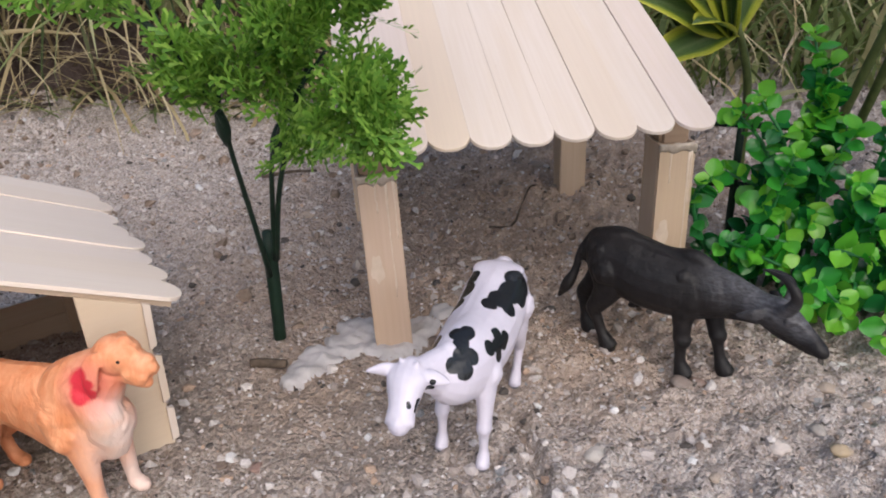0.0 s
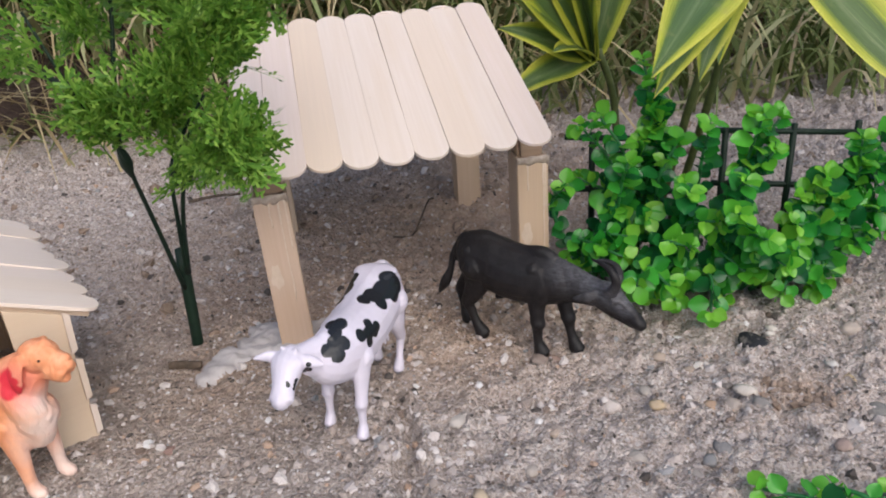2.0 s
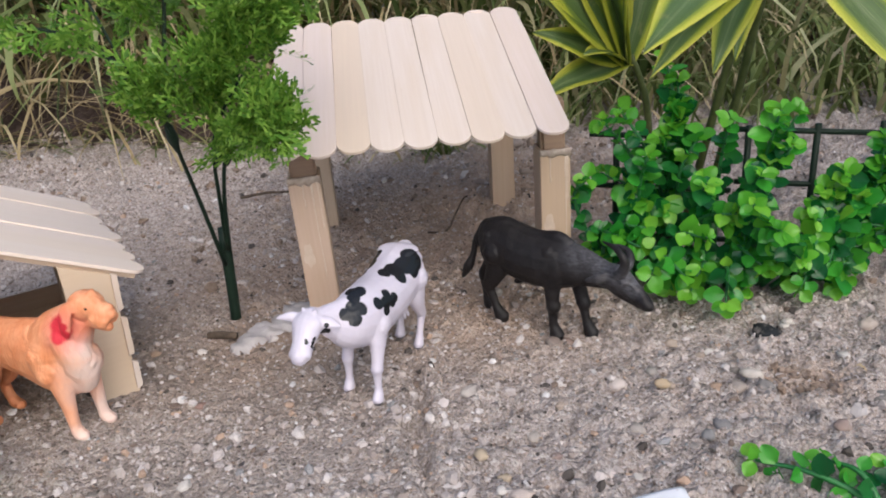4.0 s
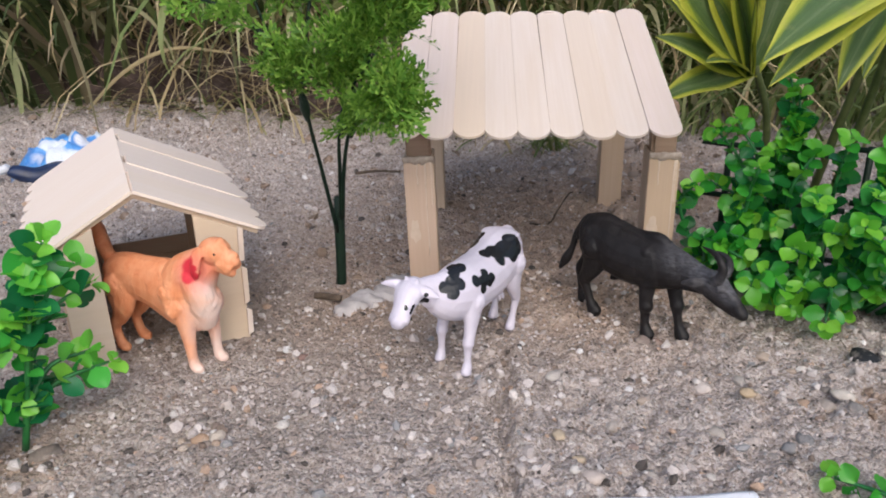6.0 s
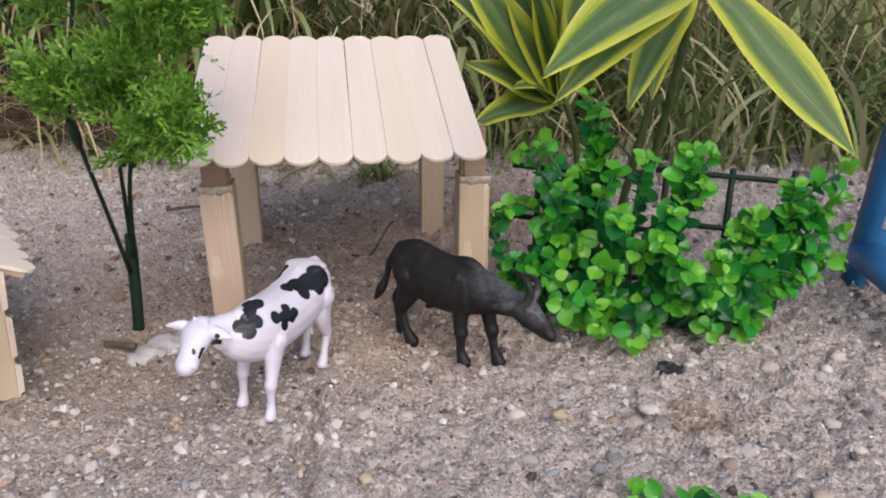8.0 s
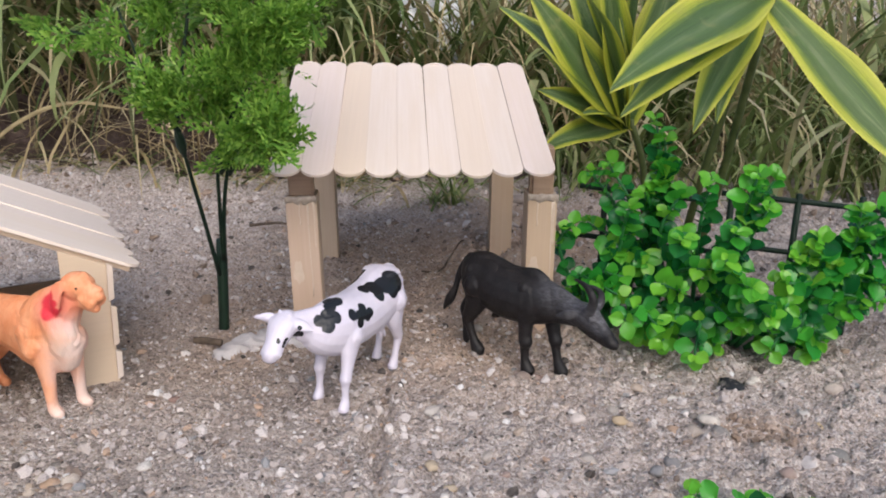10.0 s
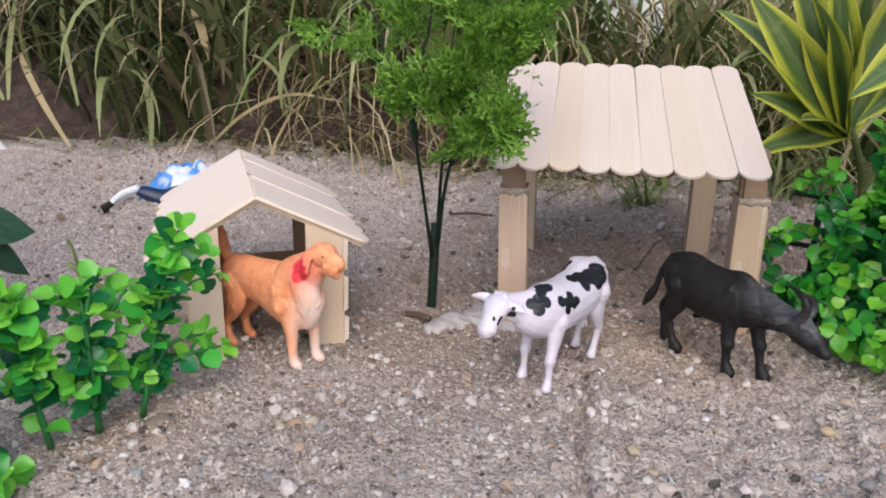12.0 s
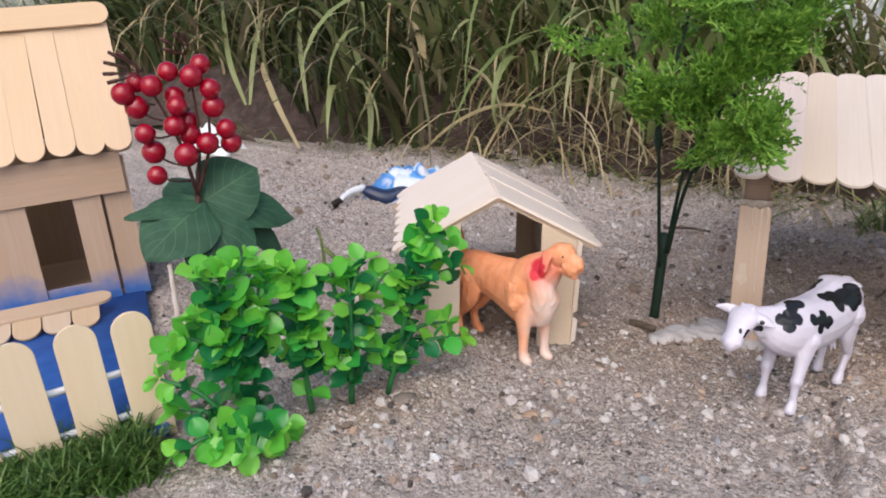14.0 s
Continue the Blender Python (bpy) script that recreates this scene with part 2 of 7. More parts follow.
def dog_material():
    m, nt, b = material("painted_orange_plastic", 0.5, 0.35)
    v = coords(nt)
    n = noise_tex(nt, coords(nt, (1, 1, 0.45)), 170, 4, 0.65)
    c = ramp(nt, n.outputs[0], [(0.3, (0.69, 0.23, 0.095)), (0.7, (0.83, 0.385, 0.215))])
    white = None
    for centre, radius in (((0.041, -0.002, 0.026), 0.0130), ((0.040, -0.003, 0.038), 0.0100), ((0.0405, -0.004, 0.048), 0.0072), ((0.035, 0.009, 0.006), 0.0170), ((0.033, -0.009, 0.000), 0.0095)):
        k = blob(nt, v, centre, radius, 0.6, n.outputs[0], 0.011)
        white = k if white is None else maths(nt, "MAXIMUM", white, k)
    c = mix(nt, maths(nt, "MULTIPLY", white, 0.78), c, (0.74, 0.63, 0.585))
    red = None
    for centre, radius in (((0.0345, -0.0090, 0.0640), 0.0050), ((0.0365, -0.0085, 0.0668), 0.0034), ((0.0352, -0.0090, 0.0598), 0.0046), ((0.0338, -0.0095, 0.0570), 0.0030), ((0.0395, -0.0092, 0.0600), 0.0030), ((0.0400, -0.0092, 0.0640), 0.0022), ((0.0325, 0.0110, 0.0620), 0.0055)):
        k = blob(nt, v, centre, radius, 0.22, n.outputs[0], 0.0025)
        red = k if red is None else maths(nt, "MAXIMUM", red, k)
    pink = blob(nt, v, (0.0378, -0.010, 0.0610), 0.0110, 0.4, n.outputs[0], 0.004)
    c = mix(nt, maths(nt, "MULTIPLY", pink, 0.55), c, (0.80, 0.22, 0.20))
    c = mix(nt, maths(nt, "MULTIPLY", red, 0.92), c, (0.62, 0.012, 0.04))
    eye = maths(nt, "MAXIMUM", blob(nt, v, (0.0502, -0.0049, 0.0714), 0.0007, 0.1), blob(nt, v, (0.0507, 0.0065, 0.0733), 0.0008, 0.1))
    c = mix(nt, eye, c, (0.02, 0.012, 0.01))
    nt.links.new(c, b.inputs["Base Color"])
    fur = noise_tex(nt, coords(nt, (1, 1, 0.45)), 105, 3, 0.6)
    fur.inputs["Distortion"].default_value = 1.2
    bump(nt, b, maths(nt, "ADD", fur.outputs[0], maths(nt, "MULTIPLY", n.outputs[0], 0.3)), 0.65, 0.0024)
    return m


def dracaena_material():
    m, nt, b = material("striped_leaf", 0.35, 0.5)
    uv = nt.nodes.new("ShaderNodeUVMap")
    sep = nt.nodes.new("ShaderNodeSeparateXYZ")
    nt.links.new(uv.outputs[0], sep.inputs[0])
    mp = nt.nodes.new("ShaderNodeMapping")
    mp.inputs["Scale"].default_value = (4, 38, 1)
    nt.links.new(uv.outputs[0], mp.inputs[0])
    streak = noise_tex(nt, mp.outputs[0], 1.0, 4, 0.6)
    side = maths(nt, "ADD", maths(nt, "MULTIPLY", maths(nt, "ABSOLUTE", maths(nt, "SUBTRACT", sep.outputs[1], 0.5)), 2), maths(nt, "MULTIPLY", maths(nt, "SUBTRACT", streak.outputs[0], 0.5), 0.62))
    c = ramp(nt, side, [(0.0, (0.17, 0.23, 0.10)), (0.10, (0.10, 0.165, 0.055)), (0.44, (0.075, 0.135, 0.038)), (0.58, (0.17, 0.245, 0.035)), (0.72, (0.39, 0.43, 0.042)), (1.0, (0.57, 0.57, 0.09))])
    mp2 = nt.nodes.new("ShaderNodeMapping")
    mp2.inputs["Scale"].default_value = (2.5, 110, 1)
    nt.links.new(uv.outputs[0], mp2.inputs[0])
    lines = noise_tex(nt, mp2.outputs[0], 1.0, 3, 0.6)
    c = mix(nt, 0.55, c, ramp(nt, lines.outputs[0], [(0.32, (0.18, 0.2, 0.15)), (0.5, (0.5, 0.5, 0.5)), (0.68, (0.82, 0.82, 0.72))]), "OVERLAY")
    blot = noise_tex(nt, coords(nt), 55, 4, 0.7)
    c = mix(nt, ramp(nt, blot.outputs[0], [(0.60, (0, 0, 0)), (0.78, (0.5, 0.5, 0.5))]), c, (0.34, 0.33, 0.14))
    nt.links.new(c, b.inputs["Base Color"])
    bump(nt, b, lines.outputs[0], 0.4, 0.001)
    translucent(nt, b, c, 0.25)
    return m


def fabric_leaf_material():
    m, nt, b = material("dark_cloth_leaf", 0.6, 0.3)
    uv = nt.nodes.new("ShaderNodeUVMap")
    sep = nt.nodes.new("ShaderNodeSeparateXYZ")
    nt.links.new(uv.outputs[0], sep.inputs[0])
    side = maths(nt, "ABSOLUTE", maths(nt, "SUBTRACT", sep.outputs[1], 0.5))
    vein = maths(nt, "FRACT", maths(nt, "SUBTRACT", maths(nt, "MULTIPLY", sep.outputs[0], 6), maths(nt, "MULTIPLY", side, 5)))
    vein = maths(nt, "MAXIMUM", maths(nt, "LESS_THAN", vein, 0.09), maths(nt, "LESS_THAN", side, 0.012))
    n = noise_tex(nt, coords(nt), 60, 4)
    c = ramp(nt, n.outputs[0], [(0.3, (0.016, 0.055, 0.032)), (0.7, (0.034, 0.098, 0.052))])
    c = mix(nt, maths(nt, "MULTIPLY", vein, 0.35), c, (0.10, 0.19, 0.10))
    nt.links.new(c, b.inputs["Base Color"])
    bump(nt, b, maths(nt, "ADD", noise_tex(nt, coords(nt), 900, 2).outputs[0], vein), 0.3, 0.0005)
    return m


def bag_material():
    m, nt, b = material("printed_plastic_film", 0.28, 0.5)
    v = coords(nt, (1, 1, 1))
    n = noise_tex(nt, v, 30, 1, 0.4)
    nt.links.new(ramp(nt, n.outputs[0], [(0.30, (0.05, 0.16, 0.42)), (0.40, (0.08, 0.27, 0.62)), (0.43, (0.12, 0.36, 0.72)), (0.455, (0.58, 0.64, 0.74)), (0.54, (0.66, 0.72, 0.80)), (0.565, (0.10, 0.32, 0.70)), (0.64, (0.06, 0.22, 0.56)), (0.70, (0.60, 0.62, 0.70))]), b.inputs["Base Color"])
    bump(nt, b, noise_tex(nt, v, 70, 4, 0.7).outputs[0], 0.6, 0.004)
    return m


def house_wood_material():
    """Craft wood whose foot has caught blue overspray."""
    m = wood_material("sprayed_wood", (0.45, 0.325, 0.245), (0.32, 0.225, 0.165))
    nt = m.node_tree
    b = nt.nodes["Principled BSDF"]
    src = b.inputs["Base Color"].links[0].from_socket
    geo = nt.nodes.new("ShaderNodeNewGeometry")
    sep = nt.nodes.new("ShaderNodeSeparateXYZ")
    nt.links.new(geo.outputs["Position"], sep.inputs[0])
    n = noise_tex(nt, geo.outputs["Position"], 45, 3)
    h = maths(nt, "ADD", sep.outputs[2], maths(nt, "MULTIPLY", maths(nt, "SUBTRACT", n.outputs[0], 0.5), 0.03))
    r = nt.nodes.new("ShaderNodeMapRange")
    r.inputs["From Min"].default_value, r.inputs["From Max"].default_value = 0.004, 0.024
    r.inputs["To Min"].default_value, r.inputs["To Max"].default_value = 1, 0
    nt.links.new(h, r.inputs["Value"])
    nt.links.new(mix(nt, r.outputs[0], src, (0.05, 0.14, 0.42)), b.inputs["Base Color"])
    return m


SPOTS_SHOULDER = [
    ((0.0276, -0.0021, 0.0587), 0.0034),
    ((0.0253, 0.001, 0.0585), 0.0036),
    ((0.0395, 0.0, 0.0524), 0.0034),
    ((0.035, 0.0024, 0.0533), 0.0048),
    ((0.0326, 0.005, 0.0528), 0.0034),
    ((0.0381, 0.0045, 0.0495), 0.0036),
    ((0.031, 0.0005, 0.0571), 0.0032),
    ((0.0139, 0.0092, 0.0521), 0.0032),
    ((0.0177, 0.0106, 0.0493), 0.0036),
    ((0.0195, 0.0114, 0.0462), 0.0028),
    ((0.0228, 0.0092, 0.0512), 0.0032),
    ((0.0095, 0.0115, 0.0488), 0.0028),
    ((0.0125, 0.0116, 0.048), 0.003),
]
SPOTS_RUMP = [
    ((-0.0195, 0.0076, 0.0584), 0.005),
    ((-0.0125, 0.0073, 0.0563), 0.0056),
    ((-0.0055, 0.0045, 0.0568), 0.0048),
    ((0.0001, 0.002, 0.057), 0.0036),
    ((-0.005, 0.0091, 0.0534), 0.004),
    ((-0.0162, 0.0111, 0.0526), 0.0046),
    ((-0.0225, 0.0101, 0.055), 0.005),
]
SPOTS_OTHER = [
    ((-0.01, -0.012, 0.056), 0.0048),
    ((-0.002, -0.014, 0.053), 0.005),
    ((-0.018, -0.011, 0.0575), 0.004),
    ((0.026, -0.0125, 0.052), 0.004),
    ((0.0488, -0.0062, 0.047), 0.0026),
    ((0.0514, -0.0034, 0.0525), 0.0013),
    ((0.058, -0.007, 0.0482), 0.001),
    ((0.059, -0.0068, 0.0468), 0.0011),
    ((0.0601, -0.007, 0.0454), 0.001),
    ((0.0618, -0.0087, 0.0483), 0.0008),
    ((0.0612, -0.0094, 0.0492), 0.0007),
]
COW_SPOTS = SPOTS_SHOULDER + SPOTS_RUMP + SPOTS_OTHER

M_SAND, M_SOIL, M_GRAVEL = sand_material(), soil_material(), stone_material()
M_CLOD = plain_material("crumbly_soil", (0.12, 0.085, 0.065), (0.34, 0.26, 0.21), 110, 0.95, 0.1, 0, 0.001)
M_STICK = wood_material("birch_stick", (0.65, 0.563, 0.508), (0.56, 0.462, 0.39), vary=0.8)
M_POST = wood_material("glued_stick", (0.52, 0.405, 0.312), (0.40, 0.295, 0.215), 0.42)
M_DARKWOOD = wood_material("soaked_or_shaded_wood", (0.30, 0.21, 0.15), (0.15, 0.10, 0.075), 0.5)
M_HOUSEWOOD = house_wood_material()
M_ROOFWOOD = wood_material("yellowish_stick", (0.65, 0.475, 0.325), (0.57, 0.40, 0.265), vary=0.5)
M_PALESTICK = wood_material("pale_stick", (0.79, 0.68, 0.605), (0.71, 0.595, 0.515), vary=0.3)
M_CHEEK = wood_material("beige_board", (0.60, 0.495, 0.395), (0.52, 0.41, 0.315))
M_PICKET = wood_material("picket_stick", (0.68, 0.555, 0.405), (0.61, 0.475, 0.33))
M_GLUE = plain_material("dried_glue", (0.27, 0.215, 0.175), (0.46, 0.39, 0.335), 300, 0.35, 0.5, 0, 0.0015)
M_GLUEFILM = plain_material("clear_glue_film", (0.54, 0.43, 0.335), (0.62, 0.51, 0.42), 160, 0.25, 0.5, 0, 0.0006)
M_COW, M_BUFFALO, M_DOG = cow_material(), buffalo_material(), dog_material()
# greens from tip inward; deep also carries the hedge's inner shade in its colour
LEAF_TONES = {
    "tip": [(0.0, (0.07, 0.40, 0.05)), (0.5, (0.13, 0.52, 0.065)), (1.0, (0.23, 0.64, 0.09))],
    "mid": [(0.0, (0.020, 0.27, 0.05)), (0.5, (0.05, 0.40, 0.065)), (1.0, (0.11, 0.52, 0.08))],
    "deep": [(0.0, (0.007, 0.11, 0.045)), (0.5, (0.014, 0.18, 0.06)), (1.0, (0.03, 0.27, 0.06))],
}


def leaf_tones(kind, gain):
    """Three tones of a spray's leaves, as separate leaves and as a joined mass; gain tints them."""
    out = []
    for joined in (False, True):
        out.append({k: leaf_material(kind + "_" + k + "_leaf", [(p, tuple(min(0.85, c * g) for c, g in zip(col, gain))) for p, col in v], 0.27, 0.40, joined) for k, v in LEAF_TONES.items()})
    return out


LEAVES_HEDGE, LEAVES_FRESH = leaf_tones("hedge", (1.18, 0.97, 0.66)), leaf_tones("fresh", (1.45, 1.2, 1.15))
M_STEM = plain_material("dark_green_plastic", (0.005, 0.016, 0.010), (0.010, 0.028, 0.016), 90, 0.55, 0.3)
M_SPRAYSTEM = plain_material("green_plastic_stem", (0.012, 0.10, 0.03), (0.03, 0.19, 0.045), 90, 0.45, 0.4)
M_FERN = leaf_material("feathery_plastic", [(0.0, (0.07, 0.19, 0.026)), (0.5, (0.17, 0.355, 0.046)), (1.0, (0.38, 0.58, 0.11))], 0.5, 0.42, True)
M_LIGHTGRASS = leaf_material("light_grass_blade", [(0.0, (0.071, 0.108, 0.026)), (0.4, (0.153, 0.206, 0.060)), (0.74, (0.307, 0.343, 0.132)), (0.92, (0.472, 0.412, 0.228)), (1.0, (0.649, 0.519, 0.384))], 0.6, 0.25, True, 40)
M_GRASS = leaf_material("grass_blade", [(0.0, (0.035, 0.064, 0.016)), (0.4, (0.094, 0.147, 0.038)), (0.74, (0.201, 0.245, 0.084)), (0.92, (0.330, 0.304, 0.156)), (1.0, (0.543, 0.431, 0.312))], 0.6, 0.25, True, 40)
M_STRAW = leaf_material("dry_straw", [(0.0, (0.26, 0.19, 0.10)), (0.5, (0.42, 0.33, 0.18)), (1.0, (0.58, 0.50, 0.32))], 0.7, 0.15, True, 40)
# grass with the shade of deep growth put into its colour
M_SHADEGRASS = leaf_material("shaded_grass_blade", [(0.0, (0.024, 0.041, 0.012)), (0.5, (0.057, 0.083, 0.024)), (0.8, (0.130, 0.127, 0.060)), (1.0, (0.307, 0.235, 0.156))], 0.6, 0.2, True, 40)
M_BROADGRASS = leaf_material("broad_light_grass", [(0.0, (0.165, 0.216, 0.072)), (0.5, (0.307, 0.353, 0.144)), (1.0, (0.543, 0.490, 0.312))], 0.5, 0.3, True, 40)
M_TURF = leaf_material("short_turf", [(0.0, (0.03, 0.085, 0.014)), (0.6, (0.075, 0.17, 0.03)), (1.0, (0.19, 0.27, 0.085))], 0.55, 0.2, True, 60)
M_DRACAENA, M_CLOTHLEAF, M_BAG = dracaena_material(), fabric_leaf_material(), bag_material()
M_BERRY = plain_material("glossy_red_berry", (0.23, 0.001, 0.012), (0.33, 0.002, 0.018), 60, 0.22, 0.6)
M_TWIG = plain_material("dark_red_brown_twig", (0.035, 0.012, 0.010), (0.075, 0.03, 0.024), 150, 0.6, 0.3, 0, 0.0006)
M_BLUE = plain_material("sprayed_blue_board", (0.022, 0.085, 0.33), (0.04, 0.13, 0.44), 70, 0.5, 0.35, 0, 0.0008)
M_NAVY = plain_material("navy_plastic_film", (0.010, 0.016, 0.045), (0.020, 0.040, 0.11), 60, 0.3, 0.5)
M_STOOL = plain_material("blue_painted_steel", (0.025, 0.16, 0.38), (0.045, 0.22, 0.50), 25, 0.35, 0.5)
M_PLASTER = plain_material("dried_white_glue_spill", (0.36, 0.335, 0.335), (0.52, 0.49, 0.50), 70, 0.6, 0.3, 0, 0.0008)
M_PAPER = plain_material("white_paper", (0.72, 0.73, 0.78), (0.84, 0.85, 0.90), 30, 0.7, 0.2, 0, 0.002)
M_BLACK = plain_material("charred_black", (0.012, 0.011, 0.010), (0.03, 0.026, 0.022), 90, 0.8, 0.2)
M_STICKDARK = plain_material("weathered_twig", (0.06, 0.045, 0.035), (0.14, 0.105, 0.08), 200, 0.85, 0.2, 0, 0.001)
M_OLIVE = plain_material("dark_olive_stem", (0.045, 0.065, 0.018), (0.095, 0.115, 0.04), 120, 0.55, 0.3, 0, 0.0006)
M_BLUESCRAP = plain_material("faded_blue_film", (0.06, 0.10, 0.19), (0.13, 0.18, 0.29), 40, 0.45, 0.4, 0, 0.003)
M_GREENTWIG = plain_material("olive_twig", (0.09, 0.13, 0.04), (0.19, 0.22, 0.08), 200, 0.6, 0.3, 0, 0.0006)


# ---- mesh helpers ----
FLAT = (M_CHEEK, M_STICK, M_POST, M_DARKWOOD, M_HOUSEWOOD, M_ROOFWOOD, M_PICKET, M_PALESTICK)


def finish(name, bm, mat, smooth=True):
    me = bpy.data.meshes.new(name)
    bm.to_mesh(me)
    bm.free()
    for mm in (mat if isinstance(mat, (list, tuple)) else [mat]):
        me.materials.append(mm)
    if smooth and mat not in FLAT:
        me.polygons.foreach_set("use_smooth", [True] * len(me.polygons))
    return me


def part(name, bm, mat, parent, label="", at=None, smooth=True):
    """Links a bmesh, or a ready mesh, as one object under a thing or a part."""
    me = bm if isinstance(bm, bpy.types.Mesh) else finish(name, bm, mat, smooth and mat not in FLAT)
    ob = new(name, me)
    ob.parent = parent
    if at is not None:
        ob.matrix_basis = at
    if label:
        tagged(ob, label)
    return ob


def thing(name, label, category, at=None, data=None, group="", kind=""):
    ob = new(name, data)
    if data is None:
        ob.empty_display_size = 0.01
    if at is not None:
        ob.matrix_basis = at
    return tagged(ob, label, category, group, kind)


def fast_mesh(name, verts, faces, mat, smooth=True):
    """A mesh from arrays whose faces all have the same number of corners."""
    me = bpy.data.meshes.new(name)
    n, k = len(faces), faces.shape[1]
    me.vertices.add(len(verts))
    me.vertices.foreach_set("co", np.asarray(verts, np.float32).ravel())
    me.loops.add(n * k)
    me.loops.foreach_set("vertex_index", np.asarray(faces, np.int32).ravel())
    me.polygons.add(n)
    me.polygons.foreach_set("loop_start", np.arange(0, n * k, k, dtype=np.int32))
    me.polygons.foreach_set("use_smooth", np.full(n, smooth))
    me.update(calc_edges=True)
    me.materials.append(mat)
    return me


def box(bm, size, m=None, bev=0.0):
    sub = bmesh.new()
    bmesh.ops.create_cube(sub, size=1.0, matrix=Matrix.Diagonal((*size, 1)))
    if bev:
        bmesh.ops.bevel(sub, geom=list(sub.edges), offset=bev, segments=2, affect="EDGES")
    if m is not None:
        bmesh.ops.transform(sub, matrix=m, verts=sub.verts)
    me = bpy.data.meshes.new("t")
    sub.to_mesh(me)
    sub.free()
    bm.from_mesh(me)
    bpy.data.meshes.remove(me)


def stick_mesh(length, width=0.0182, thick=0.0018, ends=(True, True), seg=7, cut=0.0, edge=0.00022):
    """A craft stick along x from 0 to length, its ends rounded or sawn off; z from 0 to thick."""
    r = width / 2
    line = []
    if ends[1]:
        line += [(length - r + r * math.sin(a), -r * math.cos(a)) for a in np.linspace(0, math.pi, 2 * seg)]
    else:
        line += [(length - cut, -r), (length + cut, r)]
    if ends[0]:
        line += [(r - r * math.sin(a), r * math.cos(a)) for a in np.linspace(0, math.pi, 2 * seg)]
    else:
        line += [(-cut, r), (cut, -r)]
    bm = bmesh.new()
    rings = []
    for z, inset in ((0, edge), (edge, 0), (thick - edge, 0), (thick, edge)):
        ring = []
        for x, y in line:
            cx = min(max(x, r), length - r)
            d = Vector((x - cx, y))
            d = d * (1 - inset / max(d.length, 1e-6)) if d.length else d
            ring.append(bm.verts.new((cx + d.x, d.y, z)))
        rings.append(ring)
    n = len(line)
    for a, b in zip(rings, rings[1:]):
        for i in range(n):
            bm.faces.new((a[i], a[(i + 1) % n], b[(i + 1) % n], b[i]))
    bm.faces.new(rings[-1])
    bm.faces.new(rings[0][::-1])
    return bm


def tube(bm, pts, radii, sides=8, flat=1.0, cap=True):
    """A tapered tube through points; flat squeezes it sideways."""
    pts = [Vector(p) for p in pts]
    rings = []
    run = (pts[-1] - pts[0]).normalized()
    up = Vector((0.05, 0.02, 1)) if abs(run.z) < 0.8 else Vector((0.1, 1, 0.05))
    for i, p in enumerate(pts):
        t = (pts[min(i + 1, len(pts) - 1)] - pts[max(i - 1, 0)]).normalized()
        side = t.cross(up)
        if side.length < 1e-3:
            side = t.cross(Vector((0, 1, 0)))
        side.normalize()
        other = side.cross(t).normalized()
        rings.append([bm.verts.new(p + float(radii[i]) * (math.cos(a) * side * flat + math.sin(a) * other)) for a in [6.283185307 * k / sides for k in range(sides)]])
    for a, b in zip(rings, rings[1:]):
        for i in range(sides):
            bm.faces.new((a[i], a[(i + 1) % sides], b[(i + 1) % sides], b[i]))
    if cap:
        bm.faces.new(rings[0][::-1])
        bm.faces.new(rings[-1])


def smooth_line(pts, n):
    """Catmull-Rom points through a few given ones."""
    p = [Vector(q) for q in pts]
    p = [2 * p[0] - p[1], *p, 2 * p[-1] - p[-2]]
    out = []
    spans = len(p) - 3
    for k in range(n):
        u = k / (n - 1) * spans
        i = min(int(u), spans - 1)
        t = u - i
        a, b, c, d = p[i:i + 4]
        out.append(0.5 * (2 * b + (c - a) * t + (2 * a - 5 * b + 4 * c - d) * t * t + (3 * b - a - 3 * c + d) * t ** 3))
    return out


def rock_mesh(name, size, mat, seed, flat=0.6, cuts=2):
    rng = random.Random(seed)
    bm = bmesh.new()
    bmesh.ops.create_icosphere(bm, subdivisions=cuts, radius=1)
    off = Vector((rng.uniform(0, 90), rng.uniform(0, 90), rng.uniform(0, 90)))
    for v in bm.verts:
        v.co *= 1 + 0.42 * noise.noise(v.co * 1.3 + off) + 0.22 * noise.noise(v.co * 2.9 + off)
        v.co = Vector((v.co.x * size, v.co.y * size * rng.uniform(0.78, 0.8), v.co.z * size * flat))
    return finish(name, bm, mat)


# ---- ground ----
HOUSE = pose(-0.411, 0.159, 0.002, 0, 0, 58) @ pose(0, 0, 0, 0, -6, 0)
HOUSE_FLAT = pose(-0.411, 0.159, 0, 0, 0, 58).inverted()


def step(a, b, x):
    t = min(max((x - a) / (b - a), 0), 1)
    return t * t * (3 - 2 * t)


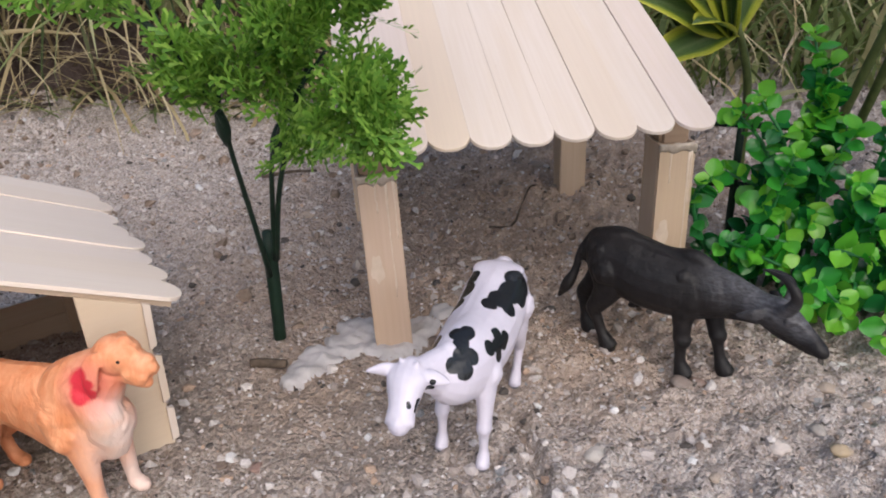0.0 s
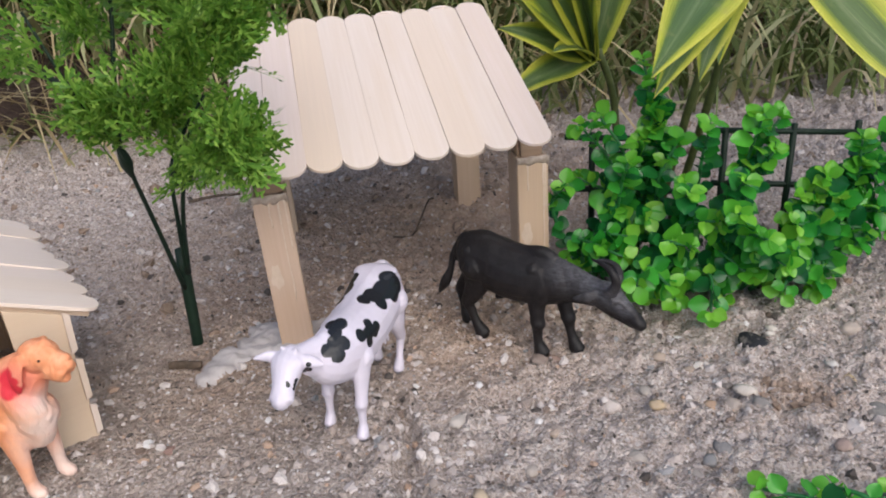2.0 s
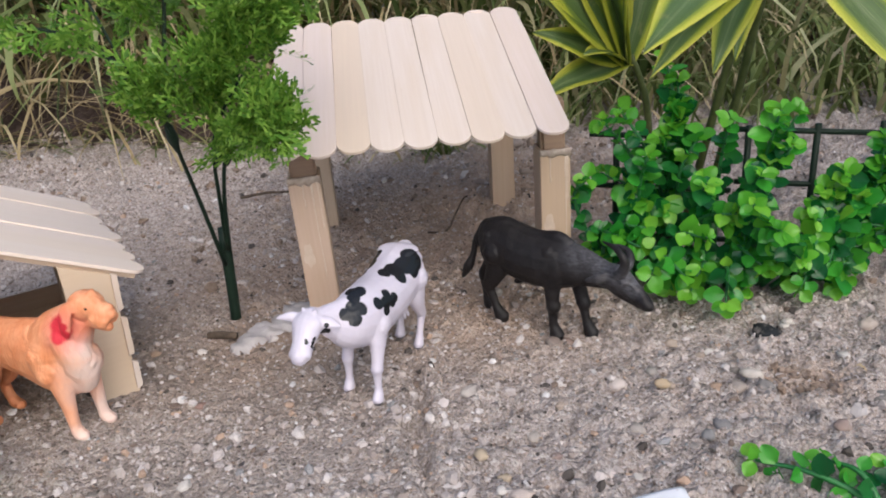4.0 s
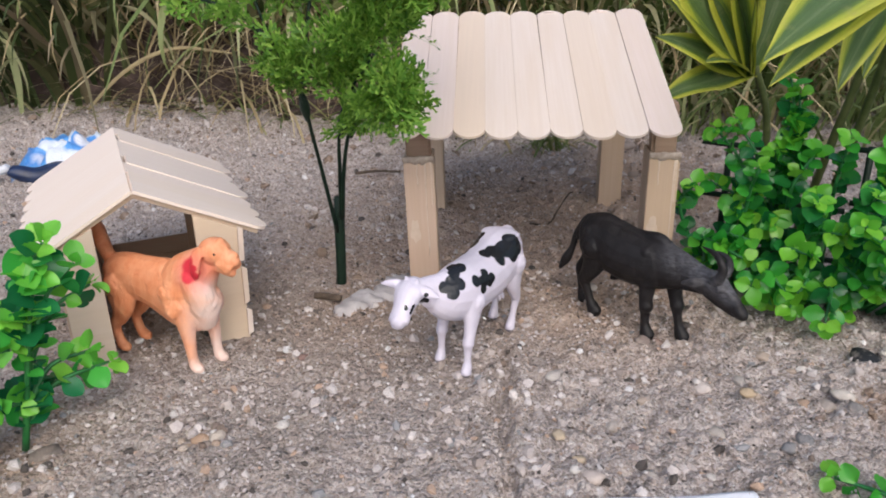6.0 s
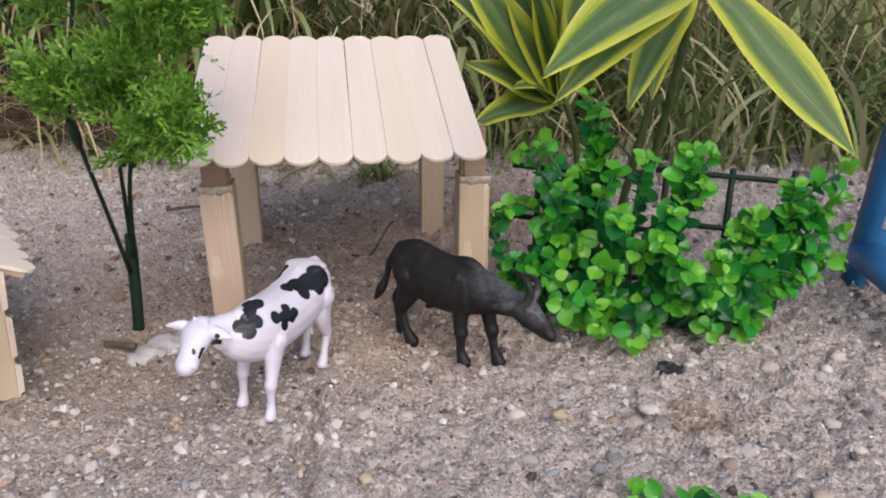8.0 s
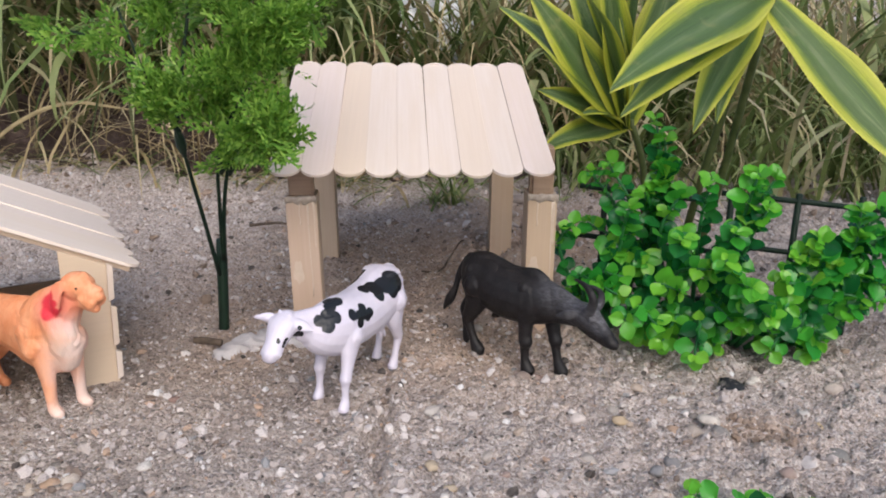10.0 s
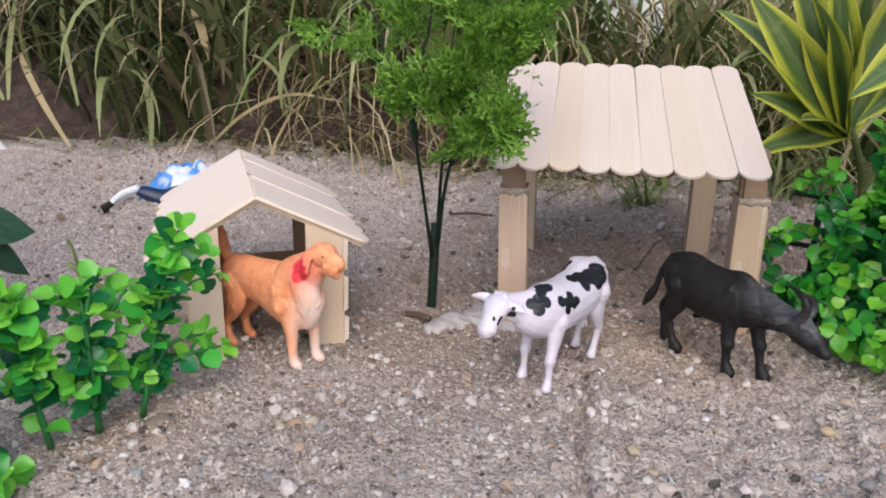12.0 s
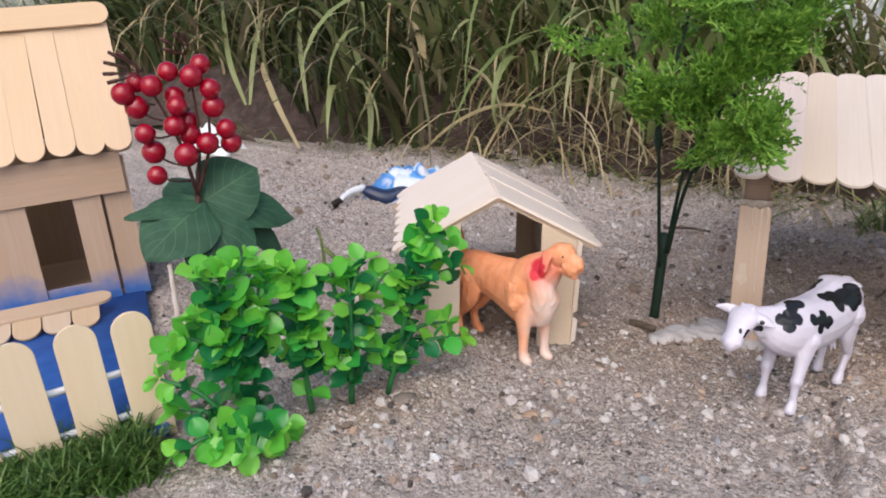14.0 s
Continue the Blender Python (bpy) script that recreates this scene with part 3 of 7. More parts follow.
def ground_z(x, y, fine=True):
    z = 0.045 * max(0.0, y - 0.42) + 0.012 * step(0.2, 0.5, -x) * step(0.15, 0.35, y)
    p = Vector((x, y, 0))
    q = HOUSE_FLAT @ p
    z -= step(0.012, -0.006, q.x) * step(0.13, 0.11, q.y) * (0.006 + 0.11 * min(max(-q.x, 0), 0.3)) * step(0.9, 0.4, q.length)
    near = 1 - step(1.0, 3.0, abs(x) + abs(y - 0.3))
    z += 0.0022 * noise.noise(p * 14) * (1 if fine else 0)
    if near > 0 and fine:
        rough = 0.75 + 0.5 * step(0.0, 0.12, x) + 0.5 * step(0.30, 0.5, y)
        z += near * rough * (0.0036 * noise.noise(p * 45 + Vector((3, 1, 0))) + 0.0028 * noise.noise(p * 105) + 0.0026 * noise.noise(p * 215) + 0.0016 * noise.noise(p * 390))
        z += near * rough * 0.0045 * max(0.0, noise.noise(p * 75 + Vector((5, 8, 0))) - 0.22)
        z += near * rough * 0.0040 * max(0.0, noise.noise(p * 150 + Vector((15, 8, 0))) - 0.25)
        z += 0.004 * step(0.5, 0.75, y) * noise.noise(p * 30)
        # a shallow furrow in the sand
        fx = 0.0385 + 0.19 * (0.27 - y) + 0.006 * noise.noise(Vector((0, y * 22, 5))) + 0.0035 * noise.noise(Vector((x * 60, y * 70, 9)))
        z -= (0.0065 * math.exp(-((x - fx) / 0.0036) ** 2) - 0.0022 * math.exp(-((abs(x - fx) - 0.009) / 0.004) ** 2)) * step(0.285, 0.262, y) * step(0.02, 0.06, y)
        # heaped clods behind the shed
        z += 0.016 * math.exp(-(((x - 0.085) / 0.035) ** 2 + ((y - 0.63) / 0.035) ** 2)) * (1 + 0.7 * noise.noise(p * 60))
        z += 0.004 * math.exp(-(((x - 0.122) / 0.028) ** 2 + ((y - 0.383) / 0.03) ** 2))
        # dug hollow beside the pebbles
        z -= 0.006 * math.exp(-(((x - 0.245) / 0.013) ** 2 + ((y - 0.252) / 0.009) ** 2))
        z -= 0.003 * math.exp(-(((x + 0.205) / 0.05) ** 2 + ((y - 0.10) / 0.05) ** 2))
    return z


def axis(lo, hi, cell, far):
    mid = list(np.arange(lo, hi + cell / 2, cell))
    out, s = [], cell
    p = hi
    while p < far:
        s *= 1.35
        p += s
        out.append(p)
    low, s, p = [], cell, lo
    while p > -far:
        s *= 1.35
        p -= s
        low.append(p)
    return np.array(low[::-1] + mid + out)


def build_ground():
    xs, ys = axis(-0.64, 0.56, 0.0021, 60), axis(-0.05, 0.86, 0.0021, 60)
    verts = np.array([(x, y, ground_z(x, y)) for y in ys for x in xs])
    nx, ny = len(xs), len(ys)
    i = (np.arange(ny - 1)[:, None] * nx + np.arange(nx - 1)[None]).ravel()
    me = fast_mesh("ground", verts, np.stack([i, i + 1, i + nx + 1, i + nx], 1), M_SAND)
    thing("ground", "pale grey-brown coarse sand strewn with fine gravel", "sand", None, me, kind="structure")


build_ground()


def bank_height(x, y):
    edge = 0.80 + 0.035 * noise.noise(Vector((x * 3.5, 0, 2))) + 0.05 * noise.noise(Vector((x * 1.3, 4, 0))) + 0.10 * step(-0.1, 0.5, x) - 0.10 * step(-0.55, -0.95, x)
    low = step(0.35, -0.35, x)
    edge -= 0.05 * low
    h = (0.03 + 0.075 * low) * step(edge, edge + 0.13, y) + 0.05 * step(edge + 0.1, edge + 0.8, y)
    h *= step(-2.6, -2.1, x) * step(2.18, 1.7, x) * step(3.9, 3.3, y)
    return h - 0.012 + 0.012 * step(edge - 0.06, edge, y) * step(-2.5, -2.2, x) * step(2.1, 1.8, x) * step(3.8, 3.4, y)


def build_bank():
    xs, ys = np.arange(-2.6, 2.2, 0.02), np.concatenate([np.arange(0.66, 1.16, 0.0125), np.arange(1.16, 4.0, 0.12)])
    verts = []
    for y in ys:
        for x in xs:
            p = Vector((x, y, 0))
            h = bank_height(x, y)
            z = ground_z(x, y, False) + h + (0.014 * noise.noise(p * 18) + 0.007 * noise.noise(p * 50)) * step(-0.01, 0.02, h)
            verts.append((x, y, z))
    nx, ny = len(xs), len(ys)
    i = (np.arange(ny - 1)[:, None] * nx + np.arange(nx - 1)[None]).ravel()
    me = fast_mesh("soil_bank", np.array(verts), np.stack([i, i + 1, i + nx + 1, i + nx], 1), M_SOIL)
    thing("soil_bank", "low crumbling bank of dark brown soil", "soil bank", None, me, kind="structure")


build_bank()

ICO_V = np.array([(0, 0, 1)] + [(0.894 * math.cos(k * 1.2566), 0.894 * math.sin(k * 1.2566), 0.447) for k in range(5)] + [(0.894 * math.cos(k * 1.2566 + 0.628), 0.894 * math.sin(k * 1.2566 + 0.628), -0.447) for k in range(5)] + [(0, 0, -1)])
ICO_F = np.array([(0, 1 + k, 1 + (k + 1) % 5) for k in range(5)] + [(1 + k, 6 + k, 1 + (k + 1) % 5) for k in range(5)] + [(6 + k, 6 + (k + 1) % 5, 1 + (k + 1) % 5) for k in range(5)] + [(11, 6 + (k + 1) % 5, 6 + k) for k in range(5)])


OCT_V = np.array([(1, 0, 0), (0, 1, 0), (-1, 0, 0), (0, -1, 0), (0, 0, 1), (0, 0, -1)], float)
OCT_F = np.array([(0, 1, 4), (1, 2, 4), (2, 3, 4), (3, 0, 4), (1, 0, 5), (2, 1, 5), (3, 2, 5), (0, 3, 5)])


def build_gravel(count, lo, hi, power, name, label, seed, area, shape, mat, patchy=0.0, near=1.35, sink=0.1):
    """Loose grains, each a small uneven solid, scattered over the sand."""
    rng = np.random.default_rng(seed)
    x0, x1, y0, y1 = area
    base_v, base_f = shape
    k = len(base_v)
    spots = []
    for x, y, u in zip(rng.uniform(x0, x1, count), y0 + (y1 - y0) * rng.uniform(size=count) ** near, rng.uniform(size=count)):
        q = HOUSE_FLAT @ Vector((x, y, 0))
        if q.x < 0.006 and q.y < 0.15:
            continue
        if patchy and noise.noise(Vector((x * 16, y * 16, seed))) + 0.5 * noise.noise(Vector((x * 50, y * 50, seed))) < patchy * (2 * u - 1):
            continue
        spots.append((x, y, ground_z(x, y)))
    spots = np.array(spots)
    n = len(spots)
    s = lo + (hi - lo) * rng.uniform(size=n) ** power
    v = base_v[None] * (1 + rng.uniform(-0.35, 0.35, (n, k, 1)))
    v = v * np.stack([np.ones(n), rng.uniform(0.6, 1, n), rng.uniform(0.5, 0.85, n)], 1)[:, None] * s[:, None, None]
    for a, b, lim in ((0, 2, 0.7), (1, 2, 0.7), (0, 1, 3.14)):
        t = rng.uniform(-lim, lim, n)[:, None]
        va, vb = v[..., a].copy(), v[..., b].copy()
        v[..., a], v[..., b] = va * np.cos(t) - vb * np.sin(t), va * np.sin(t) + vb * np.cos(t)
    spots[:, 2] += s * (rng.uniform(-0.35, 0.35, n) - sink + 0.1)
    v = v + spots[:, None]
    f = base_f[None] + (np.arange(n) * k)[:, None, None]
    me = fast_mesh(name, v.reshape(-1, 3), f.reshape(-1, 3), mat, False)
    thing(name, label, "gravel", None, me, kind="stuff")


build_gravel(75000, 0.00045, 0.0016, 1.9, "sand_grains", "coarse mixed sand grains lying loose", 3, (-0.60, 0.56, 0.03, 0.70), (OCT_V, OCT_F), M_GRAVEL, 0, 1.5)
build_gravel(23000, 0.0010, 0.0036, 2.3, "gravel", "fine gravel in grey, tan and white on sand", 4, (-0.60, 0.56, 0.04, 0.84), (ICO_V, ICO_F), M_GRAVEL, 0.5)
build_gravel(2300, 0.0020, 0.0050, 2.2, "coarse_gravel", "coarser rough gravel half sunk in sand", 5, (-0.58, 0.56, 0.06, 0.84), (ICO_V, ICO_F), M_GRAVEL, 0.4, 1.2, 0.3)
build_gravel(1500, 0.0010, 0.0065, 3.4, "soil_crumbs", "brown crumbs of soil and bark strewn on sand", 9, (-0.75, 0.6, 0.34, 0.82), (ICO_V, ICO_F), M_CLOD, 0.6, 0.9)
build_gravel(110, 0.0008, 0.0032, 1.6, "soil_crumbs", "damp brown crumbs of soil round the dug hollow", 14, (0.220, 0.252, 0.240, 0.262), (ICO_V, ICO_F), M_CLOD, 0, 1.0)


# ---- open stick shed ----
SHED_YAW = 10.5
SHED = pose(0.049, 0.3155, 0, 0, 0, SHED_YAW)  # below the middle of the front eave


def glue_rim(width, rng):
    """A lumpy bead across the top of a post, hanging a little over its face."""
    bm = bmesh.new()
    pts = [(width * (k / 12 - 0.5), 0.0002 * noise.noise(Vector((k * 3.1, width, rng.random()))), 0.0008 * noise.noise(Vector((k * 1.7, 3, rng.random() * 9)))) for k in range(13)]
    tube(bm, pts, [0.0012 + 0.0018 * abs(noise.noise(Vector((k * 0.9, 7, rng.random())))) for k in range(13)], 8)
    for v in bm.verts:
        v.co.y *= 0.45
        if v.co.z < 0:
            v.co.z *= 1.6 + 2.2 * abs(noise.noise(Vector((v.co.x * 140, 0, 4))))
    return bm


def glue_drip(length, rng):
    bm = bmesh.new()
    tube(bm, [(0.0006 * noise.noise(Vector((k, 2, rng.random() * 5))), 0, -length * k / 9) for k in range(10)], [0.0007, 0.0009, 0.0007, 0.0006, 0.0006, 0.0005, 0.0005, 0.0006, 0.0008, 0.0003], 6)
    for v in bm.verts:
        v.co.y *= 0.4
    return bm


def glue_smear(width, height, rng):
    """A thin uneven film of glue wiped over a post's face."""
    bm = bmesh.new()
    off = rng.uniform(0, 50)
    rim = []
    for k in range(22):
        a = 6.283185 * k / 22
        r = 0.5 * (1 + 0.45 * noise.noise(Vector((math.cos(a) * 1.6, math.sin(a) * 1.6, off))))
        rim.append(bm.verts.new((width * r * math.cos(a), 0, height * r * math.sin(a))))
    mid = bm.verts.new((0, -0.0004, 0))
    for a, b in zip(rim, rim[1:] + rim[:1]):
        bm.faces.new((a, b, mid))
    return bm


def build_shed():
    shed = thing("open_shed", "open-sided toy shed of pale craft sticks on four posts", "toy shed", SHED)
    rng = random.Random(5)
    slope = math.atan2(0.0515, 0.140)
    full = finish("roof_stick", stick_mesh(0.1585, 0.0183), M_STICK)
    for back in (False, True):
        for k in range(9):
            x = (k - 4) * 0.01818 + rng.uniform(-0.0001, 0.0001)
            dz = rng.uniform(-0.0003, 0.0004)
            if not back:
                m = pose(x, rng.uniform(-0.0015, 0.0015) - 0.0065, 0.1118 + dz) @ pose(0, 0, 0, 0, -math.degrees(slope), 90 + rng.uniform(-0.15, 0.15))
            else:
                m = pose(x, 0.2865, 0.1108 + dz) @ pose(0, 0, 0, 0, -math.degrees(slope), -90 + rng.uniform(-0.15, 0.15))
            part("roof_stick", full, None, shed, at=m)
    # posts: glued boxes of four sticks with a soaked stub under the roof
    for cx, cy, h, lean, deep in ((-0.0655, 0.0350, 0.0985, (1.0, -1.4), 0.018), (0.0828, 0.0465, 0.0965, (0.5, -0.2), 0.018), (-0.0695, 0.196, 0.112, (-1, -1.0), 0.016), (0.0780, 0.201, 0.110, (-1, 0.3), 0.016)):
        gz = -0.004
        base = pose(cx, cy, gz, lean[0], lean[1], rng.uniform(-2, 2))
        core = bmesh.new()
        box(core, (0.0150, deep - 0.003, h - 0.001), pose(0, 0, h / 2), 0.0004)
        post = part("post", core, M_DARKWOOD, shed, "square post of glued sticks", at=base)
        for name, w, m in (("stick", 0.0184, pose(0, -deep / 2 + 0.0002, 0, 90, 0, 0)), ("stick", 0.0184, pose(0, deep / 2 + 0.0014, 0, 90, 0, 0)), ("stick", deep - 0.0012, pose(-0.0094, 0, 0, 90, 0, 90)), ("stick", deep - 0.0012, pose(0.0078, 0, 0, 90, 0, 90))):
            part(name, stick_mesh(h, w, 0.0016, (False, False), cut=0.0003), M_POST, post, at=m @ pose(0, 0, 0, 0, 0, 90))
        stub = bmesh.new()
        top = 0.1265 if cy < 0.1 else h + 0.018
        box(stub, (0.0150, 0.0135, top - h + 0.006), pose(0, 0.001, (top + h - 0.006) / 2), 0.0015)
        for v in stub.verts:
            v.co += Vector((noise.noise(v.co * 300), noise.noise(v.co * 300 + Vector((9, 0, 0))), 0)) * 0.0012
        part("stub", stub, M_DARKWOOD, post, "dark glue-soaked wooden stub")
        if cy < 0.1:
            part("glue_rim", glue_rim(0.0192, rng), M_GLUE, post, "grey dried glue round the rim", at=pose(0, -deep / 2 - 0.0014, h - 0.001))
            for x, ln in ((rng.uniform(0.003, 0.007), rng.uniform(0.05, 0.07)), (rng.uniform(-0.006, 0.0), rng.uniform(0.012, 0.02)), (0.0075, 0.03)):
                part("glue_drip", glue_drip(ln, rng), M_GLUEFILM, post, "dried run of glue", at=pose(x, -deep / 2 - 0.0013, h - 0.003))
            part("glue_smear", glue_smear(rng.uniform(0.005, 0.007), rng.uniform(0.012, 0.018), rng), M_GLUEFILM, post, "thin pale smear of glue", at=pose(-0.004, -deep / 2 - 0.0014, h * rng.uniform(0.5, 0.66)))
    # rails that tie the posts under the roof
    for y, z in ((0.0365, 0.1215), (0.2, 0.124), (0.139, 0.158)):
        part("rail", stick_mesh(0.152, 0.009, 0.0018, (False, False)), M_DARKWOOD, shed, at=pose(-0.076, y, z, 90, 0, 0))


build_shed()

# white glue spilt round the shed's near post
def build_spill():
    balls = ((-0.026, 0.335, 0.021), (-0.043, 0.331, 0.015), (-0.056, 0.318, 0.012), (-0.061, 0.308, 0.010), (-0.067, 0.299, 0.0065), (-0.009, 0.347, 0.012), (-0.045, 0.346, 0.009), (0.004, 0.360, 0.008))
    cell, bm, made = 0.0014, bmesh.new(), {}

    def depth(x, y):
        d = max(1 - math.hypot(x - cx, (y - cy) * 1.15) / r for cx, cy, r in balls)
        p = Vector((x, y, 0))
        return d + 0.24 * noise.noise(p * 120) + 0.10 * noise.noise(p * 420)

    def corner(i, j):
        if (i, j) not in made:
            x, y = -0.09 + cell * i, 0.28 + cell * j
            d = depth(x, y)
            made[i, j] = bm.verts.new((x, y, 0.35 * ground_z(x, y, False) + 0.65 * ground_z(x, y) + min(0.0034, 0.016 * d) + 0.0003 * noise.noise(Vector((x, y, 0)) * 160)))
        return made[i, j]

    for i in range(75):
        for j in range(65):
            if depth(-0.09 + cell * (i + 0.5), 0.28 + cell * (j + 0.5)) > -0.02:
                bm.faces.new((corner(i, j), corner(i + 1, j), corner(i + 1, j + 1), corner(i, j + 1)))
    thing("glue_spill", "dried greyish white glue spilt over sand at a post", "glue spill", None, finish("glue_spill", bm, M_PLASTER))


build_spill()


def twig(name, pts, r0, r1, mat, label, category="twig"):
    bm = bmesh.new()
    line = smooth_line(pts, 10)
    tube(bm, [p + Vector((noise.noise(p * 200), noise.noise(p * 210), 0)) * r0 * 0.4 for p in line], list(np.linspace(r0, r1, 10)), 8)
    return thing(name, label, category, None, finish(name, bm, mat))


twig("twig", [(-0.090, 0.3105, 0.0025), (-0.081, 0.311, 0.0032), (-0.072, 0.3105, 0.0022)], 0.0026, 0.0022, M_STICKDARK, "short dark brown twig lying on sand")
twig("wire", [(0.03, 0.47, 0.003), (0.045, 0.468, 0.004), (0.052, 0.48, 0.014), (0.058, 0.492, 0.022), (0.062, 0.486, 0.026)], 0.0009, 0.0006, M_STICKDARK, "thin curled dark stalk standing in sand", "stalk")
twig("dry_stalk", [(-0.15, 0.56, 0.01), (-0.128, 0.565, 0.012), (-0.108, 0.572, 0.01)], 0.0016, 0.001, M_STICKDARK, "dry brown stalk lying on sand", "stalk")
twig("dry_stalk", [(0.02, 0.70, 0.018), (0.05, 0.66, 0.02), (0.075, 0.63, 0.014)], 0.0012, 0.0008, M_STRAW, "pale dry stalk lying behind the shed", "stalk")


# ---- dog kennel ----
KENNEL = pose(-0.146, 0.223, 0, 0, 0, 38.5)  # below the front end of the ridge


def build_kennel():
    ken = thing("dog_kennel", "small toy kennel of pale craft sticks with a pitched roof", "toy kennel", KENNEL)
    rng = random.Random(11)
    fall = math.degrees(math.atan2(0.033, 0.066))
    half = finish("roof_stick", stick_mesh(0.075, 0.0186, ends=(False, True), edge=0.00004), M_PALESTICK)
    for k in range(8):
        # the steeper slope's sticks shorten towards the back
        shorter = finish("roof_stick", stick_mesh(0.0727 - 0.0008 * k, 0.0186, ends=(False, True), edge=0.00004), M_PALESTICK)
        for s, turn, me in ((0, fall, half), (180, 30.0, shorter)):
            m = pose(0, 0, 0.0975, 1.57, 0, 0) @ pose(0, 0.0088 + k * 0.0182, 0, 0, 0, s) @ pose(rng.uniform(-0.0018, 0.0018) * (s == 0), 0, 0, 0, turn, 0) @ pose(0, 0, 0, rng.uniform(0.6, 1.6) if s == 0 else -0.5, 0, 0)
            part("roof_stick", me, None, ken, at=m)
    part("ridge_filler", stick_mesh(0.143, 0.006, 0.003, (False, False)), M_POST, ken, "glue-filled ridge strip", at=pose(0, 0.001, 0.0945, 0, 0, 90))
    # inner roof battens
    for y in (0.004, 0.126):
        for s in (0, 180):
            part("batten", stick_mesh(0.068, 0.0042 if y < 0.1 else 0.009, 0.0016, (False, False)), M_POST, ken, at=pose(0, y, 0.0962 if y < 0.1 else 0.0942, 0, 0, s) @ pose(0, 0, 0, 0, fall if s == 0 else 29, 0) @ pose(0.001, 0, 0, 90 if s == 0 else -90, 0, 0))
    # front cheeks, back posts, side walls and the low back boards
    for x0, x1, slope in ((-0.0415, -0.0222, 0.575), (0.0275, 0.0500, 0.5)):
        # a board whose top is cut to the slope of the roof
        bm = bmesh.new()
        rings = [[bm.verts.new(v) for v in ((x0, y, -0.003), (x1, y, -0.003), (x1, y, 0.0945 - slope * abs(x1)), (x0, y, 0.0945 - slope * abs(x0)))] for y in (0.0008, 0.003)]
        for ring in rings:
            bm.faces.new(ring)
        for k in range(4):
            bm.faces.new((rings[0][k], rings[0][(k + 1) % 4], rings[1][(k + 1) % 4], rings[1][k]))
        bmesh.ops.recalc_face_normals(bm, faces=bm.faces)
        bmesh.ops.bevel(bm, geom=list(bm.edges), offset=0.0003, segments=1, affect="EDGES")
        part("front_panel", bm, M_CHEEK, ken, "upright pale wooden cheek beside the doorway")
    for x0, w in ((-0.0405, 0.0135), (0.0345, 0.0135)):
        part("back_post", stick_mesh(0.074, w, 0.002, (False, False)), M_POST, ken, at=pose(x0 + w / 2, 0.131, 0, 90, 0, 0) @ pose(0, 0, 0, 0, 0, 90))
    for s in (-1, 1):
        for k in range(4):
            part("side_board", stick_mesh(0.128, 0.0176, 0.0018, (False, False)), M_POST, ken, at=pose(-0.0427 if s < 0 else 0.0483, 0.003, 0.0075 + 0.0178 * k, 90, 0, 90))
    for k in range(2):
        part("back_board", stick_mesh(0.089, 0.0122, 0.0018, (False, False)), M_POST, ken, at=pose(-0.042, 0.1345, 0.0062 + 0.0124 * k, 90, 0, 0))
    # splintered trim along the cheek's edge
    for z, ln in ((0.004, 0.016), (0.024, 0.022), (0.05, 0.02)):
        part("trim", stick_mesh(ln, 0.003, 0.0016, (False, False), cut=0.0008), M_STICK, ken, at=pose(0.0503, 0.0005, z, 90, 0, 0) @ pose(0, 0, 0, 0, 0, 90 + rng.uniform(-3, 3)))


build_kennel()


# ---- toy animals: each one moulded piece ----
def loft(bm, stations, sides=16):
    """An elliptical tube: stations of (x, y, z, half width, half height)."""
    pts = smooth_line([s[:3] for s in stations], 4 * len(stations))
    rad = smooth_line([(s[3], s[4] if len(s) > 4 else s[3], 0) for s in stations], 4 * len(stations))
    rings = []
    for i, p in enumerate(pts):
        t = (pts[min(i + 1, len(pts) - 1)] - pts[max(i - 1, 0)]).normalized()
        side = Vector((0, 1, 0)) - t * t.y
        if side.length < 0.2:
            side = Vector((1, 0, 0)) - t * t.x
        side.normalize()
        other = t.cross(side).normalized()
        rings.append([bm.verts.new(p + max(rad[i].x, 0.0003) * math.cos(a) * side + max(rad[i].y, 0.0003) * math.sin(a) * other) for a in [6.283185307 * k / sides for k in range(sides)]])
    for a, b in zip(rings, rings[1:]):
        for i in range(sides):
            bm.faces.new((a[i], a[(i + 1) % sides], b[(i + 1) % sides], b[i]))
    bm.faces.new(rings[0][::-1])
    bm.faces.new(rings[-1])
    # round the open ends
    caps = []
    for end, other in ((rings[0], rings[1]), (rings[-1], rings[-2])):
        c = sum((v.co for v in end), Vector()) / sides
        d = (c - sum((v.co for v in other), Vector()) / sides).normalized()
        r = sum((v.co - c).length for v in end) / sides
        caps.append((r * 0.92, Matrix.Translation(c - d * r * 0.1)))
    for r, m in caps:
        bmesh.ops.create_icosphere(bm, subdivisions=2, radius=r, matrix=m)


def figure(name, label, category, lofts, mat, at, fine=0.00055):
    bm = bmesh.new()
    for st in lofts:
        loft(bm, st)
    bmesh.ops.recalc_face_normals(bm, faces=bm.faces)
    ob = thing(name, label, category, at, finish(name, bm, mat))
    r = ob.modifiers.new("skin", "REMESH")
    r.mode, r.voxel_size, r.use_smooth_shade = "VOXEL", fine, True
    s = ob.modifiers.new("soften", "SMOOTH")
    s.factor, s.iterations = 0.5, 7
    return ob


